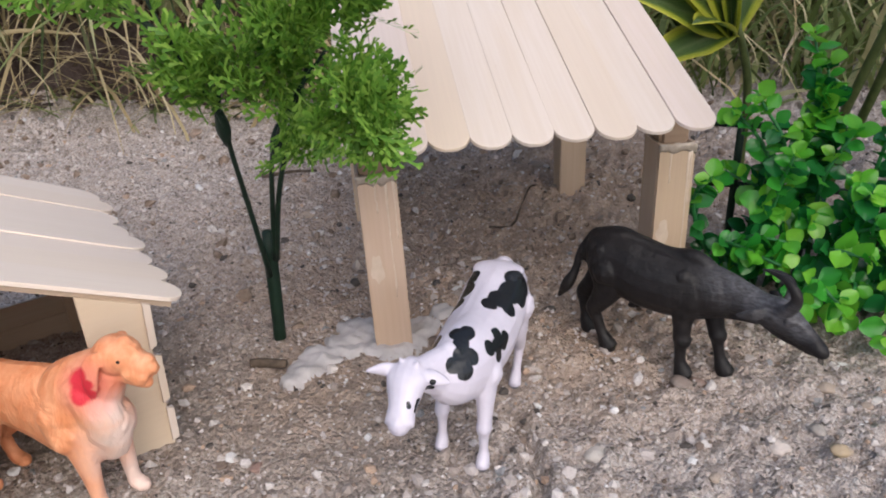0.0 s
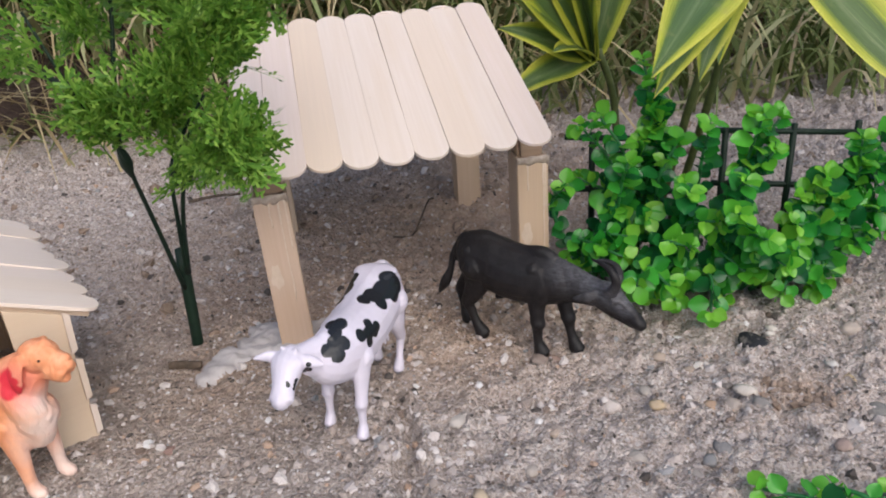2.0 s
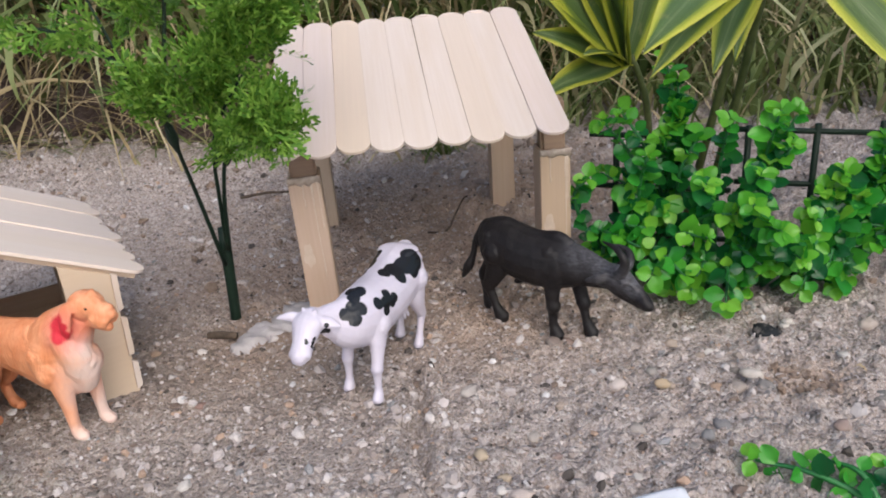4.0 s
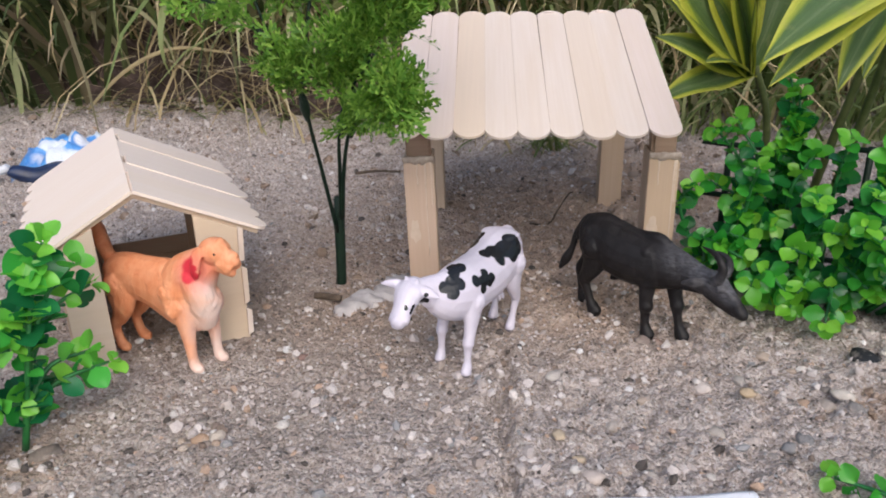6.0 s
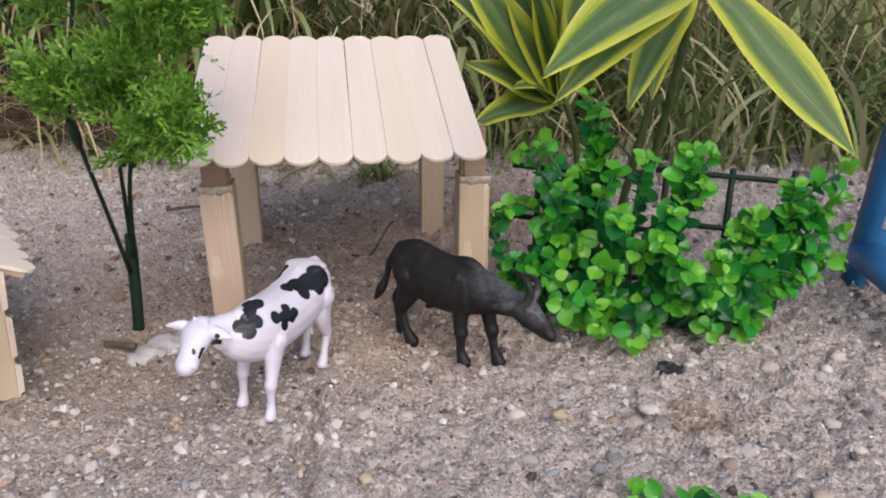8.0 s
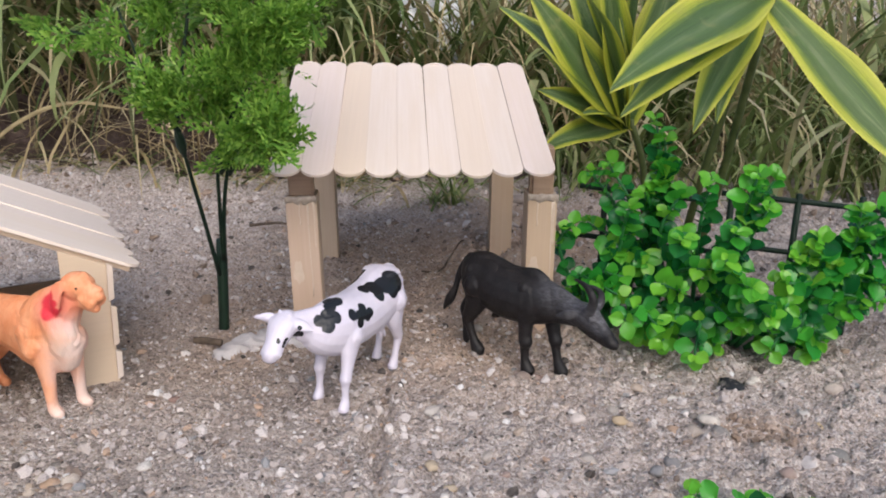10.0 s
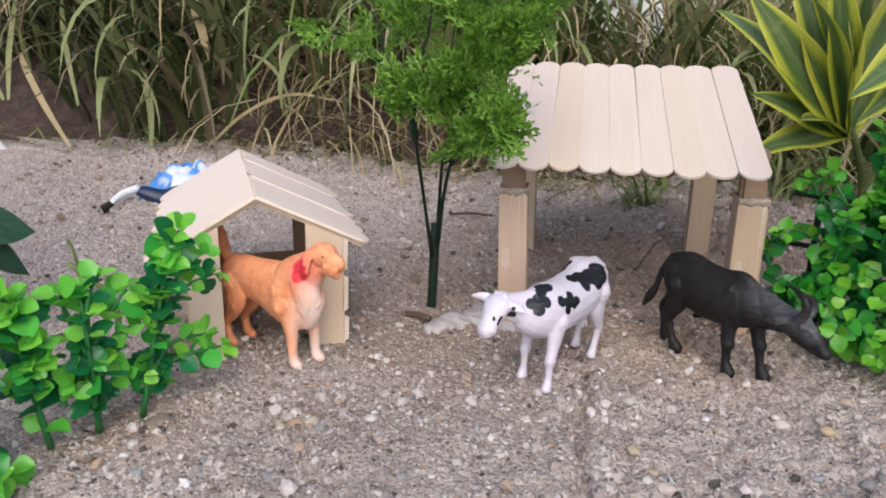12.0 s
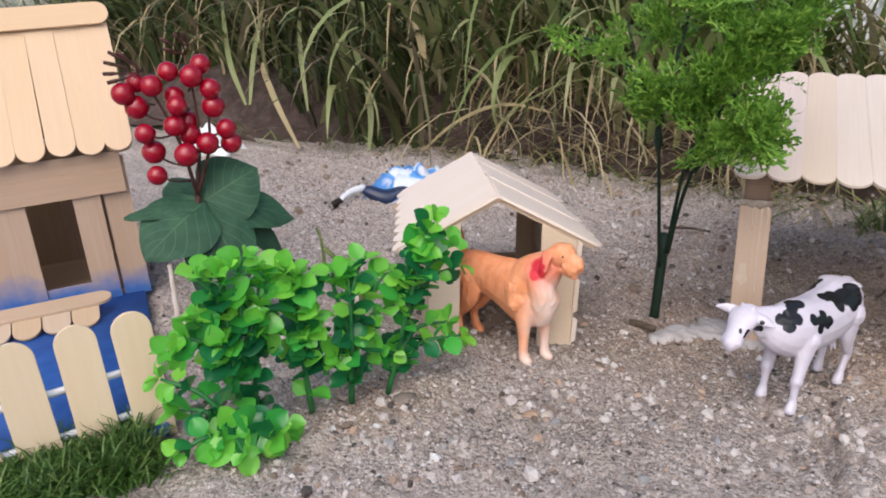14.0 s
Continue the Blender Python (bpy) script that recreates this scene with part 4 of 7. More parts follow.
COW_TRUNK = [
    [(-0.0355, -0.0018, 0.0515, 0.0054, 0.006), (-0.0315, -0.0018, 0.05, 0.01176, 0.0115), (-0.024, -0.0018, 0.0478, 0.01464, 0.0148), (-0.012, -0.0018, 0.044, 0.01488, 0.0152), (0.002, -0.0018, 0.0425, 0.01512, 0.015), (0.015, -0.0018, 0.0425, 0.0144, 0.0152), (0.026, -0.0018, 0.043, 0.01296, 0.015), (0.035, -0.0028, 0.044, 0.00984, 0.0118), (0.041, -0.0063, 0.0465, 0.00696, 0.008)],
    [(-0.035, -0.0018, 0.0565, 0.0072, 0.003), (-0.026, -0.0018, 0.0592, 0.01188, 0.0032), (-0.012, -0.0018, 0.0565, 0.00612, 0.003), (0.006, -0.0018, 0.0548, 0.00468, 0.0026), (0.022, -0.0018, 0.0562, 0.00612, 0.003), (0.034, -0.0038, 0.0545, 0.0054, 0.003)],
    [(-0.022, 0.007, 0.055, 0.0034, 0.004), (-0.03, 0.0062, 0.053, 0.004, 0.005)],
    [(-0.022, -0.0105, 0.055, 0.0034, 0.004), (-0.03, -0.0097, 0.053, 0.004, 0.005)],
]
COW_NECK_HEAD = [
    [(0.028, -0.001, 0.047, 0.008, 0.0105), (0.037, -0.005, 0.0495, 0.0062, 0.0084), (0.044, -0.009, 0.051, 0.0054, 0.0068), (0.05, -0.0115, 0.052, 0.0052, 0.006)],
    [(0.035, -0.003, 0.039, 0.0022, 0.005), (0.041, -0.006, 0.043, 0.0018, 0.0044), (0.046, -0.009, 0.0465, 0.0014, 0.003)],
    [(0.048, -0.0125, 0.055, 0.0059, 0.004), (0.052, -0.013, 0.0525, 0.00779, 0.0054), (0.056, -0.0126, 0.049, 0.00661, 0.0052), (0.06, -0.0122, 0.0455, 0.00519, 0.0046), (0.0632, -0.0118, 0.0428, 0.00555, 0.0042), (0.065, -0.0116, 0.0415, 0.00566, 0.0036)],
]
COW_EARS_HORNS = [
    [(0.0505, -0.018, 0.0545, 0.0016, 0.0022), (0.0525, -0.022, 0.0552, 0.0016, 0.0026), (0.0558, -0.0272, 0.0556, 0.0005, 0.0009)],
    [(0.0505, -0.0075, 0.054, 0.0016, 0.0022), (0.049, -0.003, 0.0525, 0.0016, 0.003), (0.0475, 0.0015, 0.0505, 0.0005, 0.001)],
    [(0.0495, -0.0155, 0.0575, 0.0015), (0.05, -0.0165, 0.0592, 0.0006)],
    [(0.05, -0.01, 0.0575, 0.0015), (0.0505, -0.0092, 0.0592, 0.0006)],
]
COW_FORELEGS = [
    [(0.022, 0.007, 0.04, 0.0054, 0.0095), (0.026, 0.008, 0.03, 0.0038, 0.0052), (0.029, 0.0083, 0.0215, 0.003, 0.0034), (0.0302, 0.0083, 0.0178, 0.0032, 0.0036), (0.0304, 0.0082, 0.015, 0.0023, 0.0025), (0.0308, 0.0082, 0.0085, 0.0019, 0.0021), (0.0315, 0.0082, 0.0048, 0.0026, 0.0028), (0.033, 0.0082, 0.0012, 0.0029, 0.0036)],
    [(0.018, -0.01, 0.04, 0.0054, 0.0095), (0.021, -0.0112, 0.03, 0.0038, 0.0052), (0.023, -0.0116, 0.0215, 0.003, 0.0034), (0.0241, -0.0116, 0.0178, 0.0032, 0.0036), (0.0243, -0.0116, 0.015, 0.0023, 0.0025), (0.0248, -0.0116, 0.0085, 0.0019, 0.0021), (0.0255, -0.0116, 0.0048, 0.0026, 0.0028), (0.027, -0.0116, 0.0012, 0.0029, 0.0036)],
]
COW_HINDLEGS = [
    [(-0.0235, 0.0068, 0.045, 0.006, 0.012), (-0.0235, 0.0078, 0.034, 0.0044, 0.0078), (-0.0265, 0.0074, 0.0255, 0.0032, 0.0046), (-0.03, 0.0068, 0.0195, 0.0027, 0.0034), (-0.029, 0.0064, 0.0145, 0.0021, 0.0024), (-0.027, 0.0062, 0.0085, 0.002, 0.0022), (-0.0258, 0.006, 0.0048, 0.0026, 0.0028), (-0.024, 0.006, 0.0012, 0.0029, 0.0037)],
    [(-0.0265, -0.0098, 0.045, 0.006, 0.0115), (-0.029, -0.0106, 0.034, 0.0044, 0.0075), (-0.0335, -0.0102, 0.0255, 0.0032, 0.0045), (-0.0375, -0.0098, 0.0195, 0.0027, 0.0034), (-0.0368, -0.0096, 0.0145, 0.0021, 0.0024), (-0.035, -0.0095, 0.0085, 0.002, 0.0022), (-0.034, -0.0095, 0.0048, 0.0026, 0.0028), (-0.0325, -0.0095, 0.0012, 0.0029, 0.0037)],
]
COW_UDDER_TAIL = [
    [(-0.013, 0.001, 0.031, 0.0056, 0.004), (-0.0175, 0.001, 0.0285, 0.0042, 0.0042)],
    [(-0.014, 0.004, 0.0265, 0.0011), (-0.014, 0.0045, 0.0235, 0.0008)],
    [(-0.018, 0.004, 0.026, 0.0011), (-0.018, 0.0045, 0.023, 0.0008)],
    [(-0.035, 0.0, 0.0565, 0.002), (-0.0395, 0.0, 0.051, 0.0015), (-0.0405, 0.001, 0.036, 0.0012), (-0.04, 0.0015, 0.026, 0.0021), (-0.0395, 0.0015, 0.019, 0.0007)],
]
COW = COW_TRUNK + COW_NECK_HEAD + COW_EARS_HORNS + COW_FORELEGS + COW_HINDLEGS + COW_UDDER_TAIL
BUFFALO_TRUNK = [
    [(-0.0335, 0, 0.0475, 0.0058, 0.0085), (-0.028, 0, 0.0478, 0.0104, 0.0132), (-0.016, 0, 0.0462, 0.0124, 0.0162), (-0.002, 0, 0.0432, 0.0142, 0.0164), (0.012, 0, 0.0425, 0.0134, 0.0156), (0.023, 0, 0.0432, 0.0110, 0.0142), (0.031, -0.001, 0.0438, 0.0085, 0.0116), (0.037, -0.001, 0.0440, 0.006, 0.0088)],
    [(-0.031, 0, 0.0562, 0.0046, 0.004), (-0.018, 0, 0.0604, 0.0048, 0.0034), (-0.004, 0, 0.0580, 0.0030, 0.003), (0.008, 0, 0.0572, 0.0030, 0.003), (0.0185, 0, 0.0580, 0.0036, 0.0036), (0.026, 0, 0.0548, 0.0034, 0.0034)],
    # shoulder and haunch
    [(0.0165, -0.0068, 0.051, 0.0034, 0.006), (0.0195, -0.0082, 0.042, 0.0036, 0.0072), (0.0200, -0.0075, 0.033, 0.003, 0.005)],
    [(0.0165, 0.0068, 0.051, 0.0034, 0.006), (0.0215, 0.0082, 0.042, 0.0036, 0.0072), (0.0240, 0.0075, 0.033, 0.003, 0.005)],
    [(-0.0235, -0.0070, 0.053, 0.0036, 0.006), (-0.0215, -0.0088, 0.045, 0.0036, 0.0085), (-0.0195, -0.0080, 0.036, 0.003, 0.006)],
]
BUFFALO_NECK_HEAD = [
    [(0.024, 0, 0.0462, 0.0088, 0.0112), (0.035, -0.001, 0.0462, 0.0064, 0.0092), (0.046, -0.0025, 0.0448, 0.0054, 0.0076), (0.055, -0.0038, 0.0436, 0.0054, 0.0072)],
    [(0.050, -0.0032, 0.0450, 0.0054, 0.0062), (0.0575, -0.0045, 0.0442, 0.0062, 0.0074), (0.0645, -0.006, 0.0412, 0.0046, 0.0062), (0.071, -0.0076, 0.0383, 0.0036, 0.0047), (0.0750, -0.0088, 0.0364, 0.0036, 0.0038), (0.0776, -0.0096, 0.0352, 0.0032, 0.0030)],
    [(0.0535, -0.0035, 0.0400, 0.0040, 0.0042), (0.0605, -0.005, 0.0372, 0.0036, 0.0036), (0.067, -0.0065, 0.0354, 0.0030, 0.0026), (0.0735, -0.0082, 0.0340, 0.0028, 0.0018)],
    # throat fold
    [(0.030, -0.0005, 0.0365, 0.0022, 0.0048), (0.041, -0.0018, 0.0378, 0.0018, 0.0036), (0.050, -0.003, 0.0385, 0.0016, 0.0028)],
]
BUFFALO_HORNS = [
    [(0.0585, -0.0082, 0.0475, 0.0026, 0.0030), (0.0628, -0.0105, 0.0515, 0.0025, 0.0029), (0.0650, -0.0120, 0.0565, 0.0022, 0.0025), (0.0632, -0.0120, 0.0612, 0.0019, 0.0021), (0.0580, -0.0105, 0.0642, 0.0014, 0.0015), (0.0500, -0.0085, 0.0650, 0.0005, 0.0005)],
    [(0.059, 0.0005, 0.0475, 0.0024, 0.0026), (0.0590, 0.0055, 0.0510, 0.0022, 0.0024), (0.0560, 0.0090, 0.0545, 0.0018, 0.0018), (0.0500, 0.0098, 0.0560, 0.0012, 0.0012), (0.0445, 0.0085, 0.0560, 0.0005, 0.0005)],
]
BUFFALO_EARS_BROW = [
    [(0.0545, -0.0085, 0.0462, 0.0012, 0.0020), (0.0495, -0.0122, 0.0450, 0.001, 0.0030), (0.0430, -0.0132, 0.0432, 0.0005, 0.0012)],
    [(0.056, 0.0025, 0.0465, 0.0012, 0.0022), (0.053, 0.0075, 0.0455, 0.001, 0.0032), (0.049, 0.0105, 0.0455, 0.0005, 0.0012)],
    [(0.0625, -0.0104, 0.0447, 0.0012), (0.0636, -0.0106, 0.0446, 0.0010)],
    [(0.057, -0.0055, 0.0500, 0.0034, 0.0018), (0.064, -0.0072, 0.0470, 0.0028, 0.0014), (0.070, -0.0085, 0.0430, 0.0018, 0.0010)],
    [(0.0620, -0.0100, 0.0467, 0.0012, 0.0008), (0.0655, -0.0104, 0.0452, 0.0008, 0.0006)],
]
BUFFALO_FORELEGS = [
    [(0.017, -0.0055, 0.041, 0.0058, 0.009), (0.0182, -0.0068, 0.031, 0.004, 0.0054), (0.0184, -0.0072, 0.0225, 0.0036, 0.00408), (0.019, -0.0072, 0.0185, 0.00396, 0.00432), (0.0186, -0.0071, 0.015, 0.00276, 0.003), (0.0188, -0.007, 0.0085, 0.0024, 0.00264), (0.0196, -0.0069, 0.005, 0.00312, 0.00336), (0.0206, -0.0068, 0.0022, 0.00372, 0.00432), (0.0212, -0.0068, 0.0004, 0.00396, 0.0048)],
    [(0.022, 0.0055, 0.041, 0.0058, 0.009), (0.0268, 0.0062, 0.031, 0.004, 0.0054), (0.0292, 0.0062, 0.0225, 0.0036, 0.00408), (0.0306, 0.0061, 0.0185, 0.00396, 0.00432), (0.031, 0.006, 0.015, 0.00276, 0.003), (0.0326, 0.0058, 0.0085, 0.0024, 0.00264), (0.034, 0.0057, 0.005, 0.00312, 0.00336), (0.0354, 0.0057, 0.0022, 0.00372, 0.00432), (0.0362, 0.0057, 0.0004, 0.00396, 0.0048)],
]
BUFFALO_HINDLEGS = [
    [(-0.0195, -0.006, 0.045, 0.0066, 0.0125), (-0.0198, -0.007, 0.034, 0.0046, 0.008), (-0.0238, -0.0068, 0.0255, 0.00384, 0.0054), (-0.0268, -0.0064, 0.02, 0.00336, 0.00432), (-0.0252, -0.006, 0.015, 0.00264, 0.003), (-0.0228, -0.0057, 0.0085, 0.00252, 0.00276), (-0.021, -0.0055, 0.005, 0.00324, 0.00348), (-0.0192, -0.0054, 0.0022, 0.00372, 0.00456), (-0.0184, -0.0054, 0.0004, 0.00396, 0.00504)],
    [(-0.0255, 0.006, 0.045, 0.0066, 0.012), (-0.03, 0.0064, 0.034, 0.0046, 0.0076), (-0.0355, 0.006, 0.0255, 0.00384, 0.00528), (-0.0392, 0.0056, 0.02, 0.00336, 0.00432), (-0.0388, 0.0053, 0.015, 0.00264, 0.003), (-0.0376, 0.0051, 0.0085, 0.00252, 0.00276), (-0.0368, 0.005, 0.005, 0.00324, 0.00348), (-0.0355, 0.005, 0.0022, 0.00372, 0.00456), (-0.0348, 0.005, 0.0004, 0.00396, 0.00504)],
]
BUFFALO_TAIL = [
    [(-0.032, -0.001, 0.0565, 0.0026), (-0.0372, -0.003, 0.047, 0.0021), (-0.0392, -0.0045, 0.037, 0.0020), (-0.0425, -0.006, 0.029, 0.0031), (-0.0465, -0.007, 0.0215, 0.0010)],
    [(-0.006, -0.002, 0.0275, 0.0022, 0.0022), (-0.01, -0.002, 0.0255, 0.0016, 0.0016)],
]
BUFFALO = BUFFALO_TRUNK + BUFFALO_NECK_HEAD + BUFFALO_HORNS + BUFFALO_EARS_BROW + BUFFALO_FORELEGS + BUFFALO_HINDLEGS + BUFFALO_TAIL
DOG_TRUNK = [
    [(-0.0355, 0, 0.047, 0.005, 0.0065), (-0.031, 0, 0.0462, 0.0090, 0.0108), (-0.021, 0, 0.0455, 0.0100, 0.0132), (-0.008, 0, 0.0448, 0.0098, 0.0142), (0.006, 0, 0.0432, 0.0108, 0.0172), (0.018, 0, 0.0412, 0.0120, 0.0200), (0.028, 0, 0.0405, 0.0110, 0.0196), (0.0350, 0, 0.0405, 0.0076, 0.0138)],
    [(0.0205, 0, 0.045, 0.0115, 0.0170), (0.0275, 0, 0.0530, 0.0108, 0.0150), (0.0345, 0.0005, 0.0600, 0.0086, 0.0112), (0.0415, 0.001, 0.0665, 0.0068, 0.0074)],
    # ruff and shoulder
    [(0.0300, -0.004, 0.056, 0.0070, 0.0080), (0.0340, -0.003, 0.047, 0.0078, 0.0085), (0.0345, -0.001, 0.036, 0.0070, 0.0080), (0.0320, 0, 0.027, 0.005, 0.006)],
    [(0.0170, -0.0080, 0.046, 0.0046, 0.008), (0.0215, -0.0090, 0.036, 0.0046, 0.0078)],
]
DOG_HEAD = [
    [(0.0400, 0.0010, 0.0680, 0.0064, 0.0064), (0.0440, 0.0010, 0.0700, 0.0074, 0.0076), (0.0482, 0.0012, 0.0697, 0.0068, 0.0070), (0.0510, 0.0013, 0.0682, 0.0050, 0.0056), (0.0540, 0.0014, 0.0672, 0.0045, 0.0050), (0.0566, 0.0015, 0.0668, 0.0042, 0.0046), (0.0577, 0.0015, 0.0666, 0.0030, 0.0034)],
    [(0.0566, 0.0015, 0.0704, 0.0022, 0.0016), (0.0584, 0.0015, 0.0698, 0.0019, 0.0014)],
    [(0.0489, 0.0012, 0.0757, 0.0043, 0.0015), (0.0519, 0.0013, 0.0728, 0.0031, 0.0015)],
    # hanging lips and the lower jaw
    [(0.0505, -0.0020, 0.0655, 0.0018, 0.0038), (0.0540, -0.0022, 0.0640, 0.0016, 0.0036), (0.0565, -0.0015, 0.0642, 0.0014, 0.0028)],
    [(0.0505, 0.0046, 0.0655, 0.0018, 0.0038), (0.0540, 0.0050, 0.0640, 0.0016, 0.0036), (0.0565, 0.0044, 0.0642, 0.0014, 0.0028)],
    [(0.0445, 0.0014, 0.0637, 0.0046, 0.0038), (0.0500, 0.0015, 0.0611, 0.0036, 0.0026), (0.0545, 0.0016, 0.0597, 0.0033, 0.0017)],
]
DOG_EARS = [
    [(0.0425, -0.0062, 0.0735, 0.0012, 0.0024), (0.0408, -0.0080, 0.0698, 0.0012, 0.0036), (0.0400, -0.0088, 0.0650, 0.0012, 0.0034), (0.0392, -0.0088, 0.0605, 0.0011, 0.0028), (0.0388, -0.0083, 0.0575, 0.0007, 0.0014)],
    [(0.0425, 0.0082, 0.0735, 0.0012, 0.0024), (0.0408, 0.0100, 0.0698, 0.0012, 0.0036), (0.0400, 0.0108, 0.0650, 0.0012, 0.0034), (0.0392, 0.0108, 0.0605, 0.0011, 0.0028), (0.0388, 0.0103, 0.0575, 0.0007, 0.0014)],
]
DOG_FORELEGS = [
    [(0.023, -0.0062, 0.04, 0.0056, 0.01), (0.0255, -0.0076, 0.028, 0.0042, 0.006), (0.0265, -0.0079, 0.018, 0.0032, 0.0038), (0.0268, -0.0079, 0.008, 0.0027, 0.0029), (0.028, -0.0079, 0.0035, 0.0032, 0.0032), (0.0312, -0.0079, 0.0018, 0.0033, 0.0022)],
    [(0.025, 0.0062, 0.04, 0.0056, 0.01), (0.0275, 0.0076, 0.028, 0.0042, 0.006), (0.029, 0.0079, 0.018, 0.0032, 0.0038), (0.0295, 0.0079, 0.008, 0.0027, 0.0029), (0.0305, 0.0079, 0.0035, 0.0032, 0.0032), (0.0342, 0.0079, 0.0018, 0.0033, 0.0022)],
]
DOG_HINDLEGS = [
    [(-0.0245, -0.0058, 0.043, 0.0062, 0.012), (-0.0225, -0.0074, 0.031, 0.005, 0.0092), (-0.026, -0.0076, 0.022, 0.0034, 0.0054), (-0.0315, -0.0076, 0.015, 0.0028, 0.0034), (-0.0303, -0.0076, 0.007, 0.0026, 0.0028), (-0.0285, -0.0076, 0.003, 0.0031, 0.003), (-0.025, -0.0076, 0.0016, 0.0031, 0.0021)],
    [(-0.0255, 0.0058, 0.043, 0.0062, 0.012), (-0.0235, 0.0074, 0.031, 0.005, 0.0092), (-0.027, 0.0076, 0.022, 0.0034, 0.0054), (-0.0325, 0.0076, 0.015, 0.0028, 0.0034), (-0.0313, 0.0076, 0.007, 0.0026, 0.0028), (-0.029, 0.0076, 0.003, 0.0031, 0.003), (-0.025, 0.0076, 0.0016, 0.0031, 0.0021)],
]
DOG_TAIL = [
    [(-0.034, 0.001, 0.051, 0.0042), (-0.041, 0.003, 0.0545, 0.004), (-0.048, 0.006, 0.0600, 0.0044), (-0.053, 0.009, 0.0655, 0.0038), (-0.056, 0.011, 0.0695, 0.0014)],
]
DOG = DOG_TRUNK + DOG_HEAD + DOG_EARS + DOG_FORELEGS + DOG_HINDLEGS + DOG_TAIL
figure("toy_cow", "white plastic toy cow with glossy black patches, head lowered", "toy cow", COW, M_COW, pose(0.027, 0.273, 0.0002, 0, 0, -107.6))
figure("toy_buffalo", "black plastic toy water buffalo with curved horns, head lowered", "toy buffalo", BUFFALO, M_BUFFALO, pose(0.106, 0.319, 0.0006, 0, 0, -36.5))
figure("toy_dog", "orange-brown plastic toy dog with white chest and red ears", "toy dog", DOG, M_DOG, pose(-0.1445, 0.2285, 0.0003, 0, 0, -14.3))


# ---- feathery artificial tree ----
def frond(rng, length=0.034):
    """Quads of one lacy fern-like spray in its own plane, x along its axis: curved side ribs set with short blunt lobes."""
    quads = []

    def strip(a, b, w0, w1):
        d = b - a
        n = np.array([-d[1], d[0], 0.3 * abs(d[0])])
        n = n / (np.linalg.norm(n) + 1e-9)
        quads.append([a - n * w0, b - n * w1, b + n * w1, a + n * w0])

    droop, sway = rng.uniform(0.0, 0.30), rng.uniform(-0.18, 0.18)
    axis_at = lambda x: np.array([x, sway * x * x / length, -droop * x * x / length])
    cuts = [axis_at(length * k / 6) for k in range(7)]
    for a, b in zip(cuts, cuts[1:]):
        strip(a, b, 0.0006, 0.0005)
    k, x = 0, length * 0.12
    while x < length:
        s = 1 if k % 2 else -1
        t = x / length
        ln = (0.50 - 0.36 * t) * length * rng.uniform(0.8, 1.15)
        ang = s * rng.uniform(0.80, 1.05) + 2 * sway * t
        p, lift = axis_at(x), rng.uniform(-0.15, 0.25)
        joints = max(2, int(ln / 0.0030))
        for half in range(joints):
            ang -= s * rng.uniform(0.04, 0.20)
            q = p + np.array([math.cos(ang), math.sin(ang), lift - 0.15 * half]) * ln / joints
            strip(p, q, 0.0005, 0.00045)
            for side in (1, -1):
                lobe = ang + side * rng.uniform(0.5, 0.85)
                e = q + np.array([math.cos(lobe), math.sin(lobe), rng.uniform(-0.1, 0.4)]) * rng.uniform(0.0017, 0.0030)
                strip(p + (q - p) * rng.uniform(0.4, 0.8), e, 0.0004, 0.00075)
            p = q
        x += rng.uniform(0.0022, 0.0031)
        k += 1
    return np.array(quads)


def leaned(p):
    """The tree bows towards the open side of the yard above its trunk."""
    p = np.array(p, float)
    f = min(0.145, max(0.0, 1.35 * (p[2] - 0.035)))
    return p + f * (np.array([0.193, -0.45, 0.199]) - p)


